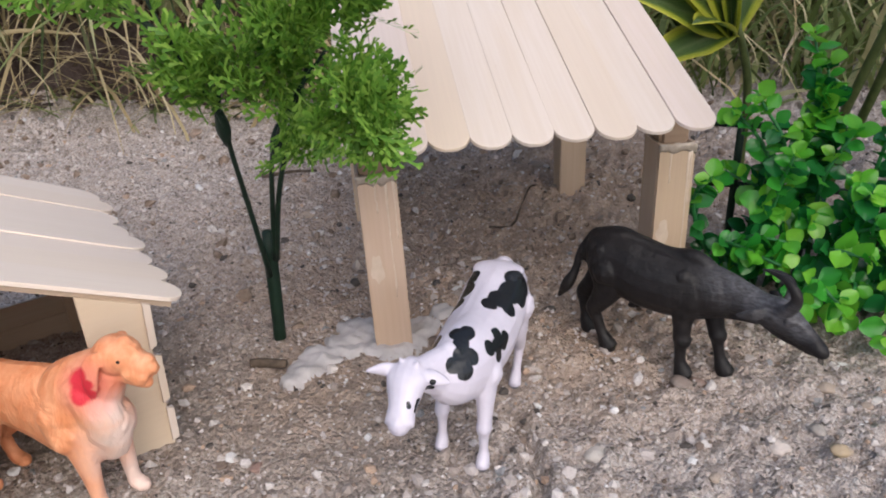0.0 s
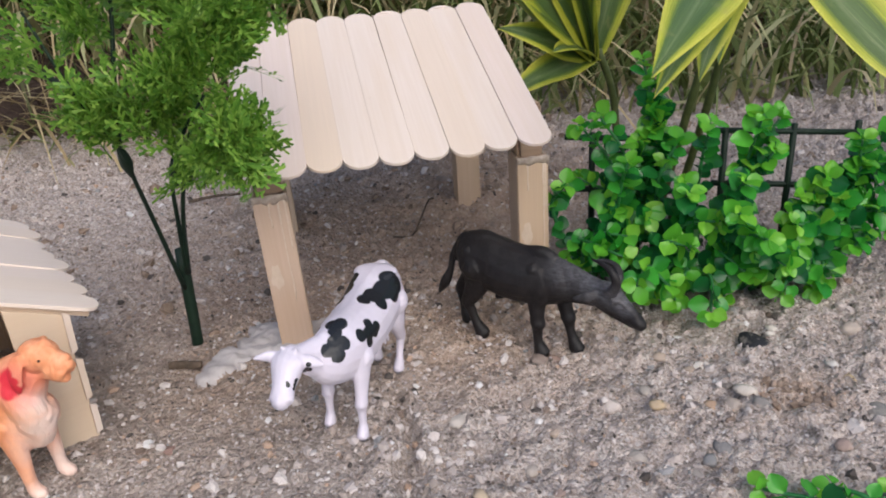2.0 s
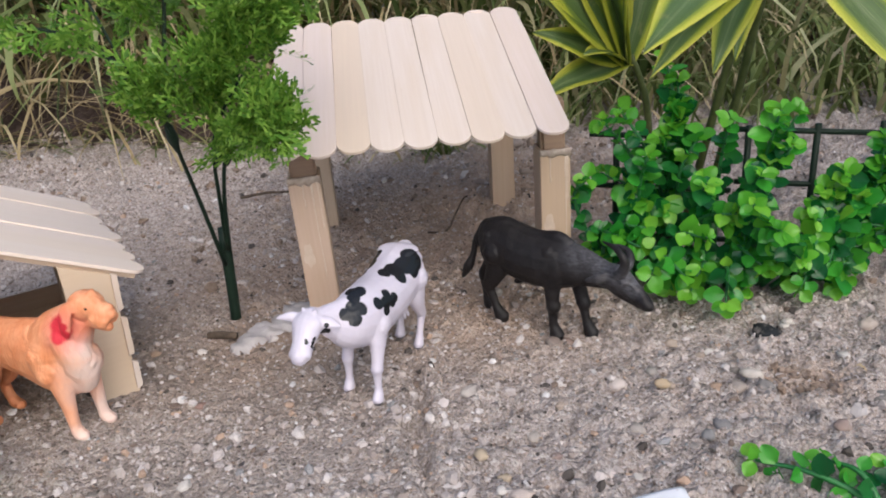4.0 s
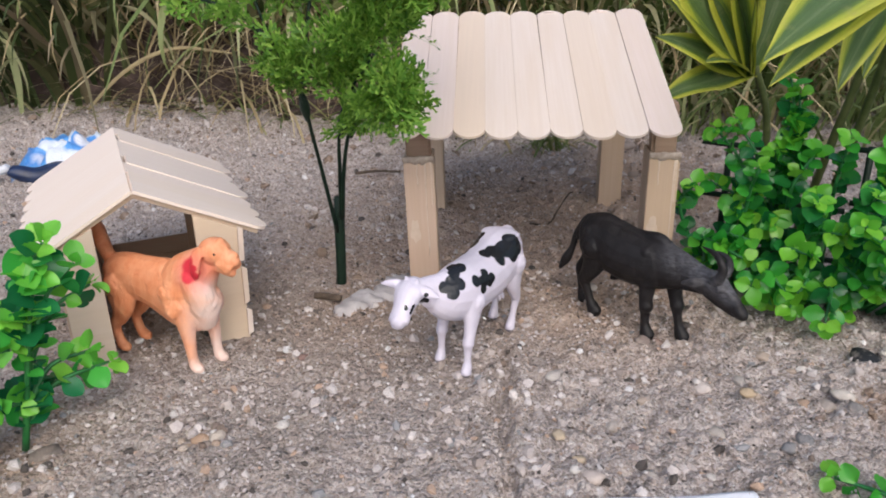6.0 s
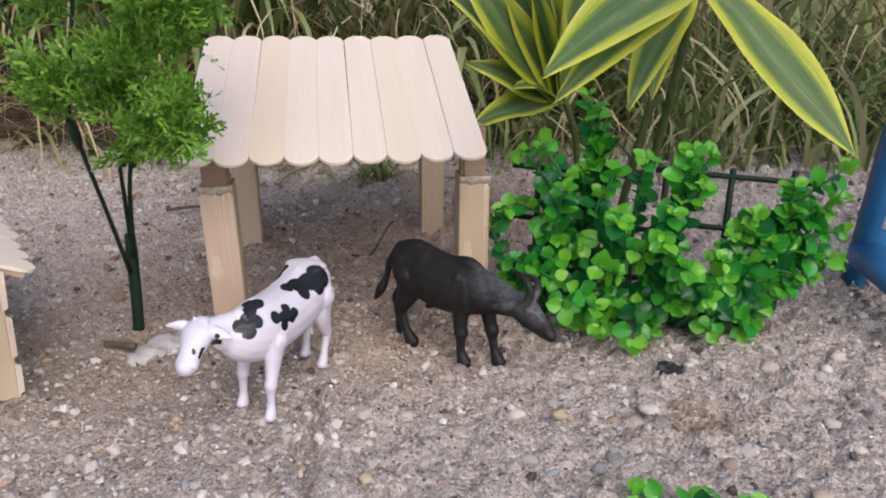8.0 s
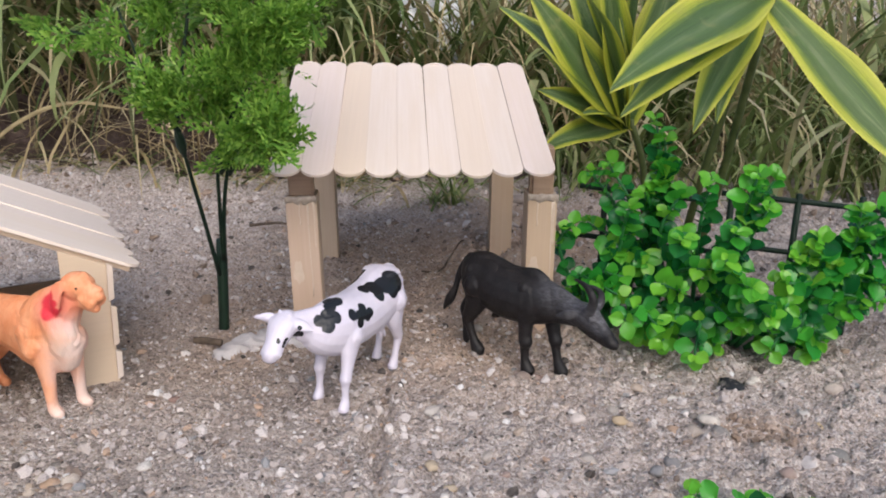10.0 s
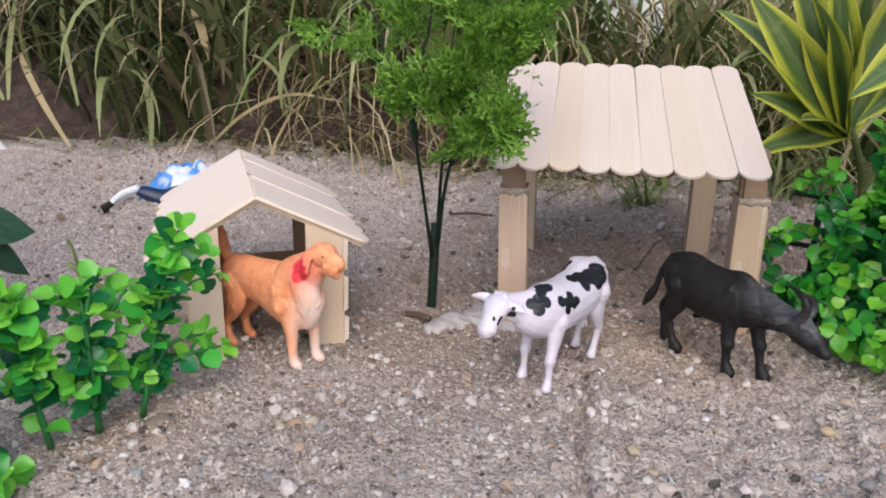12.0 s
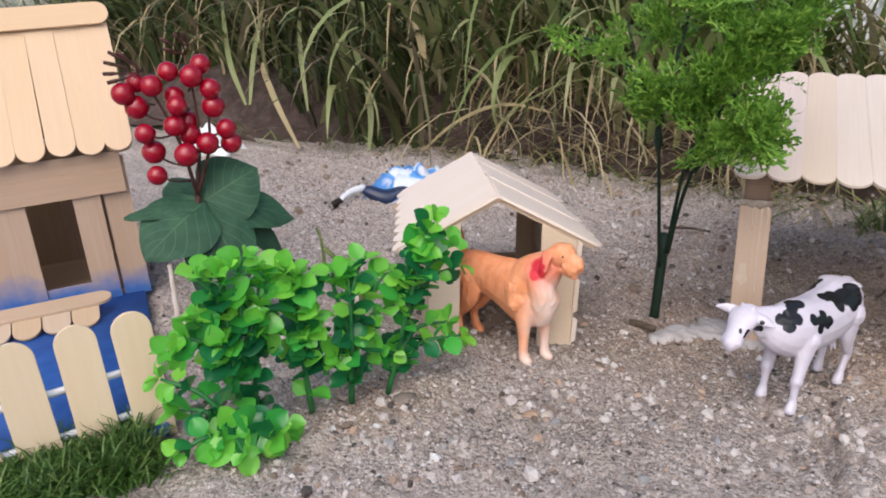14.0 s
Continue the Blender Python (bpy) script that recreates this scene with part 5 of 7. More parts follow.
def build_tree():
    tree = thing("feathery_tree", "artificial green tree with feathery foliage and three dark stems", "artificial tree", pose(-0.083, 0.34, -0.003))
    rng = random.Random(21)
    bm = bmesh.new()
    tube(bm, smooth_line([(0, 0, 0), (0.001, 0.0005, 0.022), (0.0022, 0.001, 0.064)], 8), [0.0036, 0.0034, 0.0033, 0.0034, 0.0034, 0.0035, 0.0036, 0.0030], 10)
    part("trunk", bm, M_STEM, tree, "dark green wrapped plastic trunk")
    lines = {
        "a": [(0.0, 0.0, 0.040), (-0.005, -0.003, 0.075), (-0.0105, -0.006, 0.110), (-0.0150, -0.008, 0.135), (-0.029, -0.010, 0.165), (-0.042, -0.012, 0.205)],
        "b": [(0.003, 0.001, 0.050), (0.0035, 0.002, 0.085), (0.006, 0.000, 0.112), (0.018, -0.006, 0.140), (0.034, -0.010, 0.160)],
        "c": [(0.004, 0.001, 0.050), (0.0065, 0.002, 0.085), (0.012, 0.004, 0.115), (0.028, 0.008, 0.165), (0.050, 0.010, 0.205), (0.062, 0.01, 0.235)],
        "e": [(-0.029, -0.010, 0.165), (-0.044, -0.013, 0.180), (-0.064, -0.016, 0.190), (-0.088, -0.020, 0.194)],
        "d": [(-0.0150, -0.008, 0.135), (-0.012, 0.0, 0.17), (-0.006, 0.004, 0.21), (-0.008, 0.006, 0.25)],
    }
    for k, pts in lines.items():
        bm = bmesh.new()
        ln = smooth_line([tuple(leaned(q)) for q in pts], 20)
        tube(bm, ln, list(np.linspace(0.0014, 0.0006, 20)), 7)
        part("branch", bm, M_STEM, tree)
    # moulded cups where the stems enter the foliage
    for foot, r in (((-0.0122, -0.0065, 0.118), 0.0029), ((0.0075, 0.0005, 0.107), 0.0036), ((0.0115, 0.0035, 0.106), 0.0034)):
        bm = bmesh.new()
        up = [leaned((foot[0] * (1 + 0.05 * k), foot[1], foot[2] + 0.0035 * k)) for k in range(6)]
        tube(bm, [tuple(q) for q in up], [0.0012, r * 0.7, r, r * 0.95, r * 0.75, r * 0.5], 8)
        part("cup", bm, M_STEM, tree, "dark green moulded cup")
    # clumps: where each springs from, its middle, its spread and its sprigs
    clumps = [
        ((0.008, 0.000, 0.106), (0.046, -0.024, 0.139), 0.024, 105),
        ((0.006, 0.000, 0.108), (0.024, -0.012, 0.128), 0.017, 34),
        ((-0.013, -0.007, 0.128), (-0.023, -0.006, 0.152), 0.019, 60),
        ((0.010, 0.002, 0.120), (0.010, -0.008, 0.158), 0.026, 85),
        ((0.024, 0.006, 0.155), (0.040, -0.004, 0.186), 0.028, 92),
        ((-0.016, -0.003, 0.165), (-0.024, -0.002, 0.196), 0.022, 36),
        ((0.048, 0.010, 0.195), (0.062, 0.002, 0.206), 0.023, 44),
        ((-0.030, -0.010, 0.166), (-0.048, -0.013, 0.184), 0.017, 13),
        ((-0.050, -0.014, 0.184), (-0.068, -0.016, 0.192), 0.014, 8),
        ((-0.070, -0.016, 0.192), (-0.088, -0.020, 0.196), 0.011, 4),
        ((0.000, 0.004, 0.195), (0.014, 0.002, 0.216), 0.028, 72),
        ((-0.008, 0.006, 0.225), (-0.012, 0.004, 0.246), 0.031, 44),
        ((0.056, 0.010, 0.220), (0.056, 0.006, 0.244), 0.031, 50),
    ]
    for root, mid, spread, count in clumps:
        root, mid = leaned(root), leaned(mid)
        spread *= 0.88
        quads = []
        for _ in range(int(count * 0.50)):
            # sprigs start all through the clump and point away from its stem
            start = mid + np.array([max(-1.4, min(1.4, rng.gauss(0, 1))) for _ in range(3)]) * spread * np.array([0.36, 0.36, 0.40])
            d = start - root
            d = 0.9 * d / np.linalg.norm(d) + np.array([rng.gauss(0, 0.5), rng.gauss(-0.1, 0.5), rng.gauss(-0.15 if mid[2] < 0.150 else 0.1, 0.45)])
            d /= np.linalg.norm(d)
            size = rng.uniform(0.019, 0.031) * (0.70 + 12 * spread)
            start = start - d * size * 0.45
            n = np.array([rng.uniform(-0.9, 0.9), rng.uniform(-1.2, 0.5), rng.uniform(-0.1, 1.2)])
            s = np.cross(n, d)
            s /= np.linalg.norm(s)
            u = np.cross(d, s)
            f = frond(rng, size)
            quads.append(start + f[..., :1] * d + f[..., 1:2] * s + f[..., 2:] * u)
        q = np.concatenate(quads)
        me = fast_mesh("foliage", q.reshape(-1, 3), np.arange(len(q) * 4).reshape(-1, 4), M_FERN, False)
        part("foliage", me, None, tree, "feathery green plastic foliage clump")


build_tree()


# ---- plastic hedge sprays with round leaves ----
def leaf_mesh(name, length, width, mat, cup=0.22, fold=0.10, rows=6):
    bm = bmesh.new()
    grid = []
    for i in range(rows + 1):
        t = i / rows
        w = width / 2 * max(0.06, (1 - (2 * min(1, 0.04 + 0.96 * t) ** 0.8 - 1) ** 2)) ** 0.55 * (0.4 + 0.6 * min(1, 3 * t))
        grid.append([bm.verts.new((length * t, s * w, length * (cup * (4 * t * (1 - t) - 0.35 * t)) * 0.5 + abs(s) * width * fold)) for s in (-1, -0.5, 0, 0.5, 1)])
    for a, b in zip(grid, grid[1:]):
        for i in range(4):
            bm.faces.new((a[i], b[i], b[i + 1], a[i + 1]))
    return finish(name, bm, mat)


def build_spray_bush(name, label, at, stems, size, seed, gap=0.0070, rods=(), facing=(0.0, -0.75, 0.75), fill=0, whorl=3, leaves=LEAVES_HEDGE, leafy=0.76, deep=0.75, light=0.16):
    bush = thing(name, label, "artificial hedge", at)
    rng = random.Random(seed)
    shapes = ((1.0, 0.94, 0.2, 0.10), (0.88, 0.98, 0.3, 0.14), (1.1, 0.86, 0.15, 0.08), (0.95, 1.0, 0.1, 0.16))
    kinds = {tone: [leaf_mesh("leaf", size * s, size * s * w, leaves[0][tone], c, f) for s, w, c, f in shapes] for tone in LEAF_TONES}
    stems = list(stems)
    pool = len(stems)
    # shorter side sprays between the long ones
    for _ in range(fill):
        (b0, w0, t0), (b1, w1, t1) = rng.sample(stems[:pool], 2)
        f = rng.uniform(0.15, 0.5)
        if (Vector(t0) - Vector(t1)).length > 0.055:
            f *= 0.4
        t = Vector(t0).lerp(Vector(t1), f) + Vector((rng.uniform(-0.011, 0.011), rng.uniform(-0.006, 0.012), 0))
        t.z = max(0.008, t.z * rng.uniform(0.68, 1.03))
        stems.append((Vector(b0).lerp(Vector(b1), f), w0, t))
    found = []
    for base, bow, tip in stems:
        base, tip = Vector(base), Vector(tip)
        mid = (base + tip) / 2 + Vector(bow)
        line = smooth_line([base, mid, tip], 14)
        bm = bmesh.new()
        tube(bm, line, list(np.linspace(0.0017, 0.0007, 14)), 6)
        stem = part("stem", bm, M_SPRAYSTEM, bush)
        length = sum((a - b).length for a, b in zip(line, line[1:]))
        nodes = max(3, int(length * leafy / gap))
        turn = rng.uniform(0, 180)
        for k in range(nodes + 1):
            u = 1 - leafy * k / nodes
            f = u * 13
            i = min(int(f), 12)
            p = line[i].lerp(line[i + 1], f - i)
            t = (line[i + 1] - line[i]).normalized()
            turn += (90 if whorl == 2 else 60) + rng.uniform(-22, 22)
            end = k == 0
            count = 4 if end else whorl
            # leaves darken towards the stem's foot, as inner shade would
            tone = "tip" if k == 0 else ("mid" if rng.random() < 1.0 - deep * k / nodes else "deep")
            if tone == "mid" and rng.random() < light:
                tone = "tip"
            for j in range(count):
                az = radians(turn + 360 / count * j + rng.uniform(-20, 20))
                side = Matrix.Rotation(az, 3, t) @ t.orthogonal().normalized()
                d = (side * (0.7 if end else 1.0) + t * rng.uniform(0.0, 0.9) + Vector((0, 0, rng.uniform(-0.5, 0.25)))).normalized()
                face = (Vector(facing) + t * 0.35 + Vector((rng.uniform(-0.8, 0.8), rng.uniform(-0.7, 0.7), rng.uniform(-0.3, 0.3)))).normalized()
                y = face.cross(d)
                if y.length < 0.1:
                    y = d.orthogonal()
                y.normalize()
                sc = rng.uniform(0.62, 1.25) * (0.8 if end else 1)
                m = Matrix((d, y, d.cross(y))).transposed().to_4x4() @ Matrix.Scale(sc, 4)
                m.translation = p + d * 0.001
                if m.translation.z > -0.001:
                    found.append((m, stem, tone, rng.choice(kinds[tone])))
    # the nearest three hundred are leaves of their own, the rest one joined mass
    found.sort(key=lambda q: q[0].translation.y - 0.3 * q[0].translation.z)
    for m, stem, tone, me in found[:300]:
        part("leaf", me, None, stem, at=m)
    if len(found) > 300:
        verts, faces, mats, n = [], [], [], 0
        for m, stem, tone, me in found[300:]:
            co = np.array([tuple(m @ v.co) for v in me.vertices])
            fs = np.array([tuple(p.vertices) for p in me.polygons])
            verts.append(co)
            faces.append(fs + n)
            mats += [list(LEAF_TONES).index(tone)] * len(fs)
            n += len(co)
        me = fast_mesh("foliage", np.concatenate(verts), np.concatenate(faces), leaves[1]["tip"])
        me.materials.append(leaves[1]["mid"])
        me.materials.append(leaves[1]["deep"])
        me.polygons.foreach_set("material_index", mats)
        ob = part("foliage", me, None, bush)
        tagged(ob, "dense inner green plastic leaves", kind="stuff")
    for a, b, r in rods:
        bm = bmesh.new()
        tube(bm, [a, Vector(a).lerp(Vector(b), 0.5), b], [r, r, r], 6)
        part("lattice_rod", bm, M_STEM, bush, "dark green plastic lattice rod")
    return bush


RIGHT_TIPS = [
    ((0.160, 0.385), (0.153, 0.378, 0.106)), ((0.165, 0.386), (0.163, 0.376, 0.113)), ((0.160, 0.385), (0.143, 0.370, 0.072)), ((0.165, 0.380), (0.158, 0.340, 0.045)), ((0.155, 0.385), (0.146, 0.362, 0.028)),
    ((0.190, 0.390), (0.193, 0.395, 0.138)), ((0.190, 0.390), (0.199, 0.388, 0.126)), ((0.192, 0.388), (0.203, 0.384, 0.112)), ((0.195, 0.375), (0.205, 0.335, 0.076)), ((0.215, 0.360), (0.214, 0.311, 0.014)), ((0.170, 0.385), (0.167, 0.362, 0.062)),
    ((0.200, 0.360), (0.192, 0.318, 0.028)), ((0.175, 0.380), (0.176, 0.355, 0.088)), ((0.225, 0.380), (0.224, 0.362, 0.106)), ((0.180, 0.370), (0.174, 0.318, 0.030)), ((0.182, 0.360), (0.183, 0.342, 0.010)), ((0.200, 0.362), (0.202, 0.338, 0.012)), ((0.228, 0.362), (0.230, 0.334, 0.010)),
    ((0.190, 0.385), (0.188, 0.350, 0.056)), ((0.205, 0.385), (0.207, 0.365, 0.096)), ((0.210, 0.365), (0.205, 0.325, 0.048)), ((0.220, 0.370), (0.222, 0.330, 0.060)),
]
FAR_TIPS = [
    ((0.240, 0.375), (0.246, 0.345, 0.114)), ((0.245, 0.375), (0.256, 0.348, 0.110)), ((0.235, 0.370), (0.233, 0.330, 0.082)), ((0.250, 0.360), (0.258, 0.322, 0.036)),
    ((0.285, 0.365), (0.280, 0.340, 0.018)), ((0.285, 0.370), (0.286, 0.345, 0.076)), ((0.305, 0.380), (0.343, 0.368, 0.101)), ((0.300, 0.370), (0.323, 0.345, 0.040)),
    ((0.245, 0.365), (0.240, 0.310, 0.056)), ((0.310, 0.380), (0.340, 0.355, 0.066)), ((0.290, 0.370), (0.300, 0.350, 0.056)), ((0.270, 0.370), (0.268, 0.335, 0.052)),
    ((0.295, 0.375), (0.312, 0.362, 0.090)), ((0.240, 0.370), (0.236, 0.325, 0.030)), ((0.290, 0.365), (0.305, 0.340, 0.034)), ((0.255, 0.358), (0.262, 0.332, 0.010)), ((0.275, 0.360), (0.284, 0.336, 0.009)),
]
rng_b = random.Random(2)


def sprays(tips, bow=0.018):
    return [((x, y, 0.0), (rng_b.uniform(-bow, bow), -0.006, 0.020), tip) for (x, y), tip in tips]


def rods(x0, x1, ups):
    line = lambda x: 0.402 - (x - 0.148) * 0.09
    out = [((x0, line(x0), z), (x1, line(x1), z - 0.006), 0.0019) for z in (0.024, 0.058, 0.092)]
    return out + [((x, line(x), -0.004), (x, line(x), 0.094), 0.0021) for x in ups]


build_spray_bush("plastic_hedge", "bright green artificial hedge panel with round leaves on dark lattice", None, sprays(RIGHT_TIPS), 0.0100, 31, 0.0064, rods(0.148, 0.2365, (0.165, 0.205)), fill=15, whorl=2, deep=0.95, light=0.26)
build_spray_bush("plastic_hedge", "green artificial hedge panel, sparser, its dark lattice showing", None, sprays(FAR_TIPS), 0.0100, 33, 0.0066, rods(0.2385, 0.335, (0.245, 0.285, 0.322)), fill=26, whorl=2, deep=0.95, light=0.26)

BUSH_STEMS = [
    ((-0.1930, 0.0610), (-0.1980, 0.0560, 0.081)), ((-0.1950, 0.0700), (-0.1910, 0.0740, 0.078)), ((-0.1870, 0.0560), (-0.1790, 0.0420, 0.014)),
    ((-0.1830, 0.0980), (-0.1830, 0.0920, 0.074)), ((-0.1730, 0.1180), (-0.1720, 0.1160, 0.074)), ((-0.1640, 0.1380), (-0.1540, 0.1600, 0.088)),
]


def branched(tips):
    """Six main stems; every further spray forks off the nearest of them part of the way up."""
    out = [((x, y, -0.002), (rng_b.uniform(-0.004, 0.004), -0.003, 0.008), top) for (x, y), top in BUSH_STEMS]
    for tip in tips:
        (x, y), top = min(BUSH_STEMS, key=lambda q: (Vector(q[1]) - Vector(tip)).length)
        f = min(0.62, max(0.12, 0.55 * tip[2] / top[2])) + rng_b.uniform(-0.06, 0.06)
        out.append((Vector((x, y, -0.002)).lerp(Vector(top), f), (rng_b.uniform(-0.004, 0.004), rng_b.uniform(-0.004, 0.003), 0.007), tip))
    return out


LEFT_TIPS_UPPER = [
    (-0.203, 0.046, 0.084), (-0.196, 0.054, 0.084), (-0.193, 0.066, 0.089), (-0.190, 0.074, 0.081), (-0.186, 0.084, 0.081),
    (-0.202, 0.043, 0.063), (-0.199, 0.050, 0.070), (-0.207, 0.032, 0.050), (-0.194, 0.062, 0.071), (-0.183, 0.089, 0.071),
    (-0.180, 0.096, 0.045), (-0.209, 0.028, 0.037), (-0.204, 0.040, 0.055), (-0.197, 0.056, 0.047), (-0.205, 0.034, 0.020),
]
LEFT_TIPS_LOWER = [
    (-0.189, 0.021, 0.010), (-0.180, 0.033, 0.010), (-0.178, 0.046, 0.012), (-0.166, 0.037, 0.010), (-0.163, 0.050, 0.012), (-0.169, 0.065, 0.010),
    (-0.179, 0.099, 0.053), (-0.174, 0.108, 0.030), (-0.168, 0.124, 0.038), (-0.160, 0.138, 0.024), (-0.169, 0.123, 0.077), (-0.175, 0.108, 0.075),
    (-0.163, 0.136, 0.069), (-0.158, 0.148, 0.061), (-0.161, 0.141, 0.050), (-0.152, 0.164, 0.093), (-0.156, 0.153, 0.080), (-0.147, 0.174, 0.079),
    (-0.145, 0.179, 0.066), (-0.147, 0.172, 0.034), (-0.141, 0.176, 0.026),
]
LEFT_TIPS = LEFT_TIPS_UPPER + LEFT_TIPS_LOWER
build_spray_bush(
    "plastic_hedge", "fresh green artificial leaf spray stuck in sand beside the kennel", None,
    branched(LEFT_TIPS),
    0.0116, 47, 0.0070, facing=(0.35, -0.6, 0.8), fill=9, whorl=2, leaves=LEAVES_FRESH, leafy=0.88, deep=0.8, light=0.45)

build_spray_bush(
    "plastic_sprig", "small green artificial leaf sprig lying on the sand", None,
    [((0.232, 0.160, 0.001), (0, 0, 0.004), (0.192, 0.184, 0.005)), ((0.232, 0.160, 0.001), (0.002, 0, 0.005), (0.218, 0.180, 0.008)), ((0.236, 0.160, 0.001), (0.002, 0, 0.003), (0.240, 0.176, 0.006))],
    0.0085, 53, 0.0085, whorl=2)


# ---- striped long-leaved plants ----
def long_leaf(length, width, bend, twist=0.0, fold=0.18, rows=16):
    """A strap leaf along x from the origin, arching down by bend degrees."""
    bm = bmesh.new()
    uv = bm.loops.layers.uv.new("UVMap")
    grid, tags = [], {}
    p, ang = Vector((0, 0, 0)), 0.0
    for i in range(rows + 1):
        t = i / rows
        w = width / 2 * (0.32 + 0.68 * min(1, t / 0.42) ** 0.8) * max(0.02, 1 - max(0, (t - 0.42) / 0.58) ** 2.0)
        roll = radians(twist) * t
        row = []
        for j, s in enumerate((-1, -0.55, -0.2, 0, 0.2, 0.55, 1)):
            v = bm.verts.new(p + Vector((math.sin(ang) * abs(s) * w * fold, s * w * math.cos(roll), math.cos(ang) * abs(s) * w * fold + s * w * math.sin(roll) + 0.0012 * math.sin(9 * t + 2 * s))))
            tags[v] = (t, (s + 1) / 2)
            row.append(v)
        grid.append(row)
        ang += radians(bend) / rows * (0.4 + 1.2 * t)
        p = p + Vector((math.cos(ang), 0, -math.sin(ang))) * length / rows
    for a, b in zip(grid, grid[1:]):
        for i in range(6):
            f = bm.faces.new((a[i], b[i], b[i + 1], a[i + 1]))
            for lp in f.loops:
                lp[uv].uv = tags[lp.vert]
    return bm


def aim(root, tip, roll=0.0):
    """A pose whose x axis points from root to tip."""
    d = (Vector(tip) - Vector(root)).normalized()
    y = Vector((0, 0, 1)).cross(d)
    y.normalize()
    m = Matrix((d, y, d.cross(y))).transposed().to_4x4() @ pose(0, 0, 0, roll, 0, 0)
    m.translation = root
    return m


def build_striped_plant(label, stems, heart, leaves):
    plant = thing("striped_plant", label, "houseplant")
    for pts in stems:
        bm = bmesh.new()
        tube(bm, smooth_line(pts, 12), list(np.linspace(0.0030, 0.0026, 12)), 8)
        part("stem", bm, M_OLIVE, plant)
    for tip, width, bend, roll, tw in leaves:
        d = Vector(tip) - Vector(heart)
        lift = radians(bend) * 0.50
        part("leaf", long_leaf(d.length * (1 + 0.0011 * abs(bend)), width, bend, tw), M_DRACAENA, plant, at=aim(heart, tip, roll) @ pose(0, 0, 0, 0, -math.degrees(lift), 0))


build_striped_plant(
    "green and yellow striped plant with long arching leaves", [[(0.222, 0.455, 0), (0.232, 0.43, 0.09), (0.243, 0.395, 0.19)], [(0.235, 0.46, 0), (0.246, 0.435, 0.09), (0.252, 0.40, 0.19)]], (0.2476, 0.385, 0.212),
    [((0.1465, 0.215, 0.1665), 0.036, 14, -28, 0), ((0.153, 0.235, 0.1545), 0.026, 16, -34, 0), ((0.205, 0.33, 0.138), 0.026, 25, -12, 10), ((0.222, 0.35, 0.142), 0.020, 30, 0, 0),
     ((0.322, 0.318, 0.117), 0.035, 3, 30, 6), ((0.33, 0.44, 0.30), 0.034, 40, 0, 0), ((0.24, 0.52, 0.29), 0.034, 40, 0, 0), ((0.20, 0.40, 0.33), 0.034, 30, 0, 0), ((0.29, 0.36, 0.32), 0.034, 30, 0, 0)])
build_striped_plant(
    "yellow-edged green plant with a fan of broad stiff leaves", [[(0.212, 0.53, 0), (0.205, 0.515, 0.08), (0.190, 0.505, 0.125)]], (0.186, 0.505, 0.118),
    [((0.085, 0.490, 0.203), 0.046, 26, -42, 12), ((0.106, 0.480, 0.218), 0.034, 16, -80, -10), ((0.128, 0.510, 0.240), 0.044, 22, -50, 8), ((0.154, 0.478, 0.252), 0.034, 8, -85, -8), ((0.122, 0.475, 0.098), 0.028, 46, -30, 0), ((0.116, 0.485, 0.146), 0.026, 34, -60, 10), ((0.120, 0.52, 0.172), 0.038, 28, -35, 0), ((0.140, 0.46, 0.215), 0.026, 30, -20, 10), ((0.150, 0.465, 0.130), 0.024, 40, -20, 0), ((0.190, 0.492, 0.250), 0.034, 8, 80, 0), ((0.172, 0.470, 0.200), 0.028, 8, -80, 0), ((0.220, 0.52, 0.25), 0.036, 12, 60, 0)])


# ---- wild grass behind ----
def blades(count, seed, place, mat, name, label, tall, wide, droop, rows=6, heading=None, leans=(0.05, 0.5)):
    rng = random.Random(seed)
    verts, faces, n = [], [], 0
    for _ in range(count):
        x, y, z, scale = place(rng)
        h = rng.uniform(*tall) * scale
        w = rng.uniform(*wide) * 0.5
        az = heading(rng) if heading else rng.uniform(0, 6.283)
        lean = rng.uniform(*leans)
        bend = rng.uniform(*droop)
        d = Vector((math.cos(az), math.sin(az), 0))
        side = Vector((-d.y, d.x, 0))
        side = (side + d * rng.uniform(-0.6, 0.6)).normalized()
        p, ang = Vector((x, y, z - 0.01)), lean
        for i in range(rows + 1):
            t = i / rows
            ww = w * (1 - t ** 2.2) * (0.7 + 0.3 * min(1, 4 * t)) + 0.0002
            verts += [p - side * ww, p + side * ww]
            ang += bend / rows * (0.35 + 1.3 * t)
            p = p + (d * math.sin(ang) + Vector((0, 0, math.cos(ang)))) * h / rows
        for i in range(rows):
            a = n + 2 * i
            faces.append((a, a + 1, a + 3, a + 2))
        n += 2 * (rows + 1)
    me = fast_mesh(name, np.array([tuple(v) for v in verts]), np.array(faces), mat)
    return thing(name, label, "grass", None, me, kind="stuff")


def top_z(x, y):
    h = bank_height(x, y)
    return ground_z(x, y, False) + max(h, 0)


def tuft_place(y0, y1, x0, x1, clump=-0.22):
    def place(rng):
        while True:
            x, y = rng.uniform(x0, x1), rng.uniform(y0, y1)
            e = 0.90 + 0.10 * step(-0.1, 0.5, x) - 0.10 * step(-0.55, -0.95, x) - 0.06 * step(0.1, 0.4, x)
            if y > e + 0.06 * noise.noise(Vector((x * 5, y * 5, 1))) and noise.noise(Vector((x * 7, y * 7, 7))) > clump:
                return x, y, top_z(x, y), rng.uniform(0.6, 1.15)
    return place


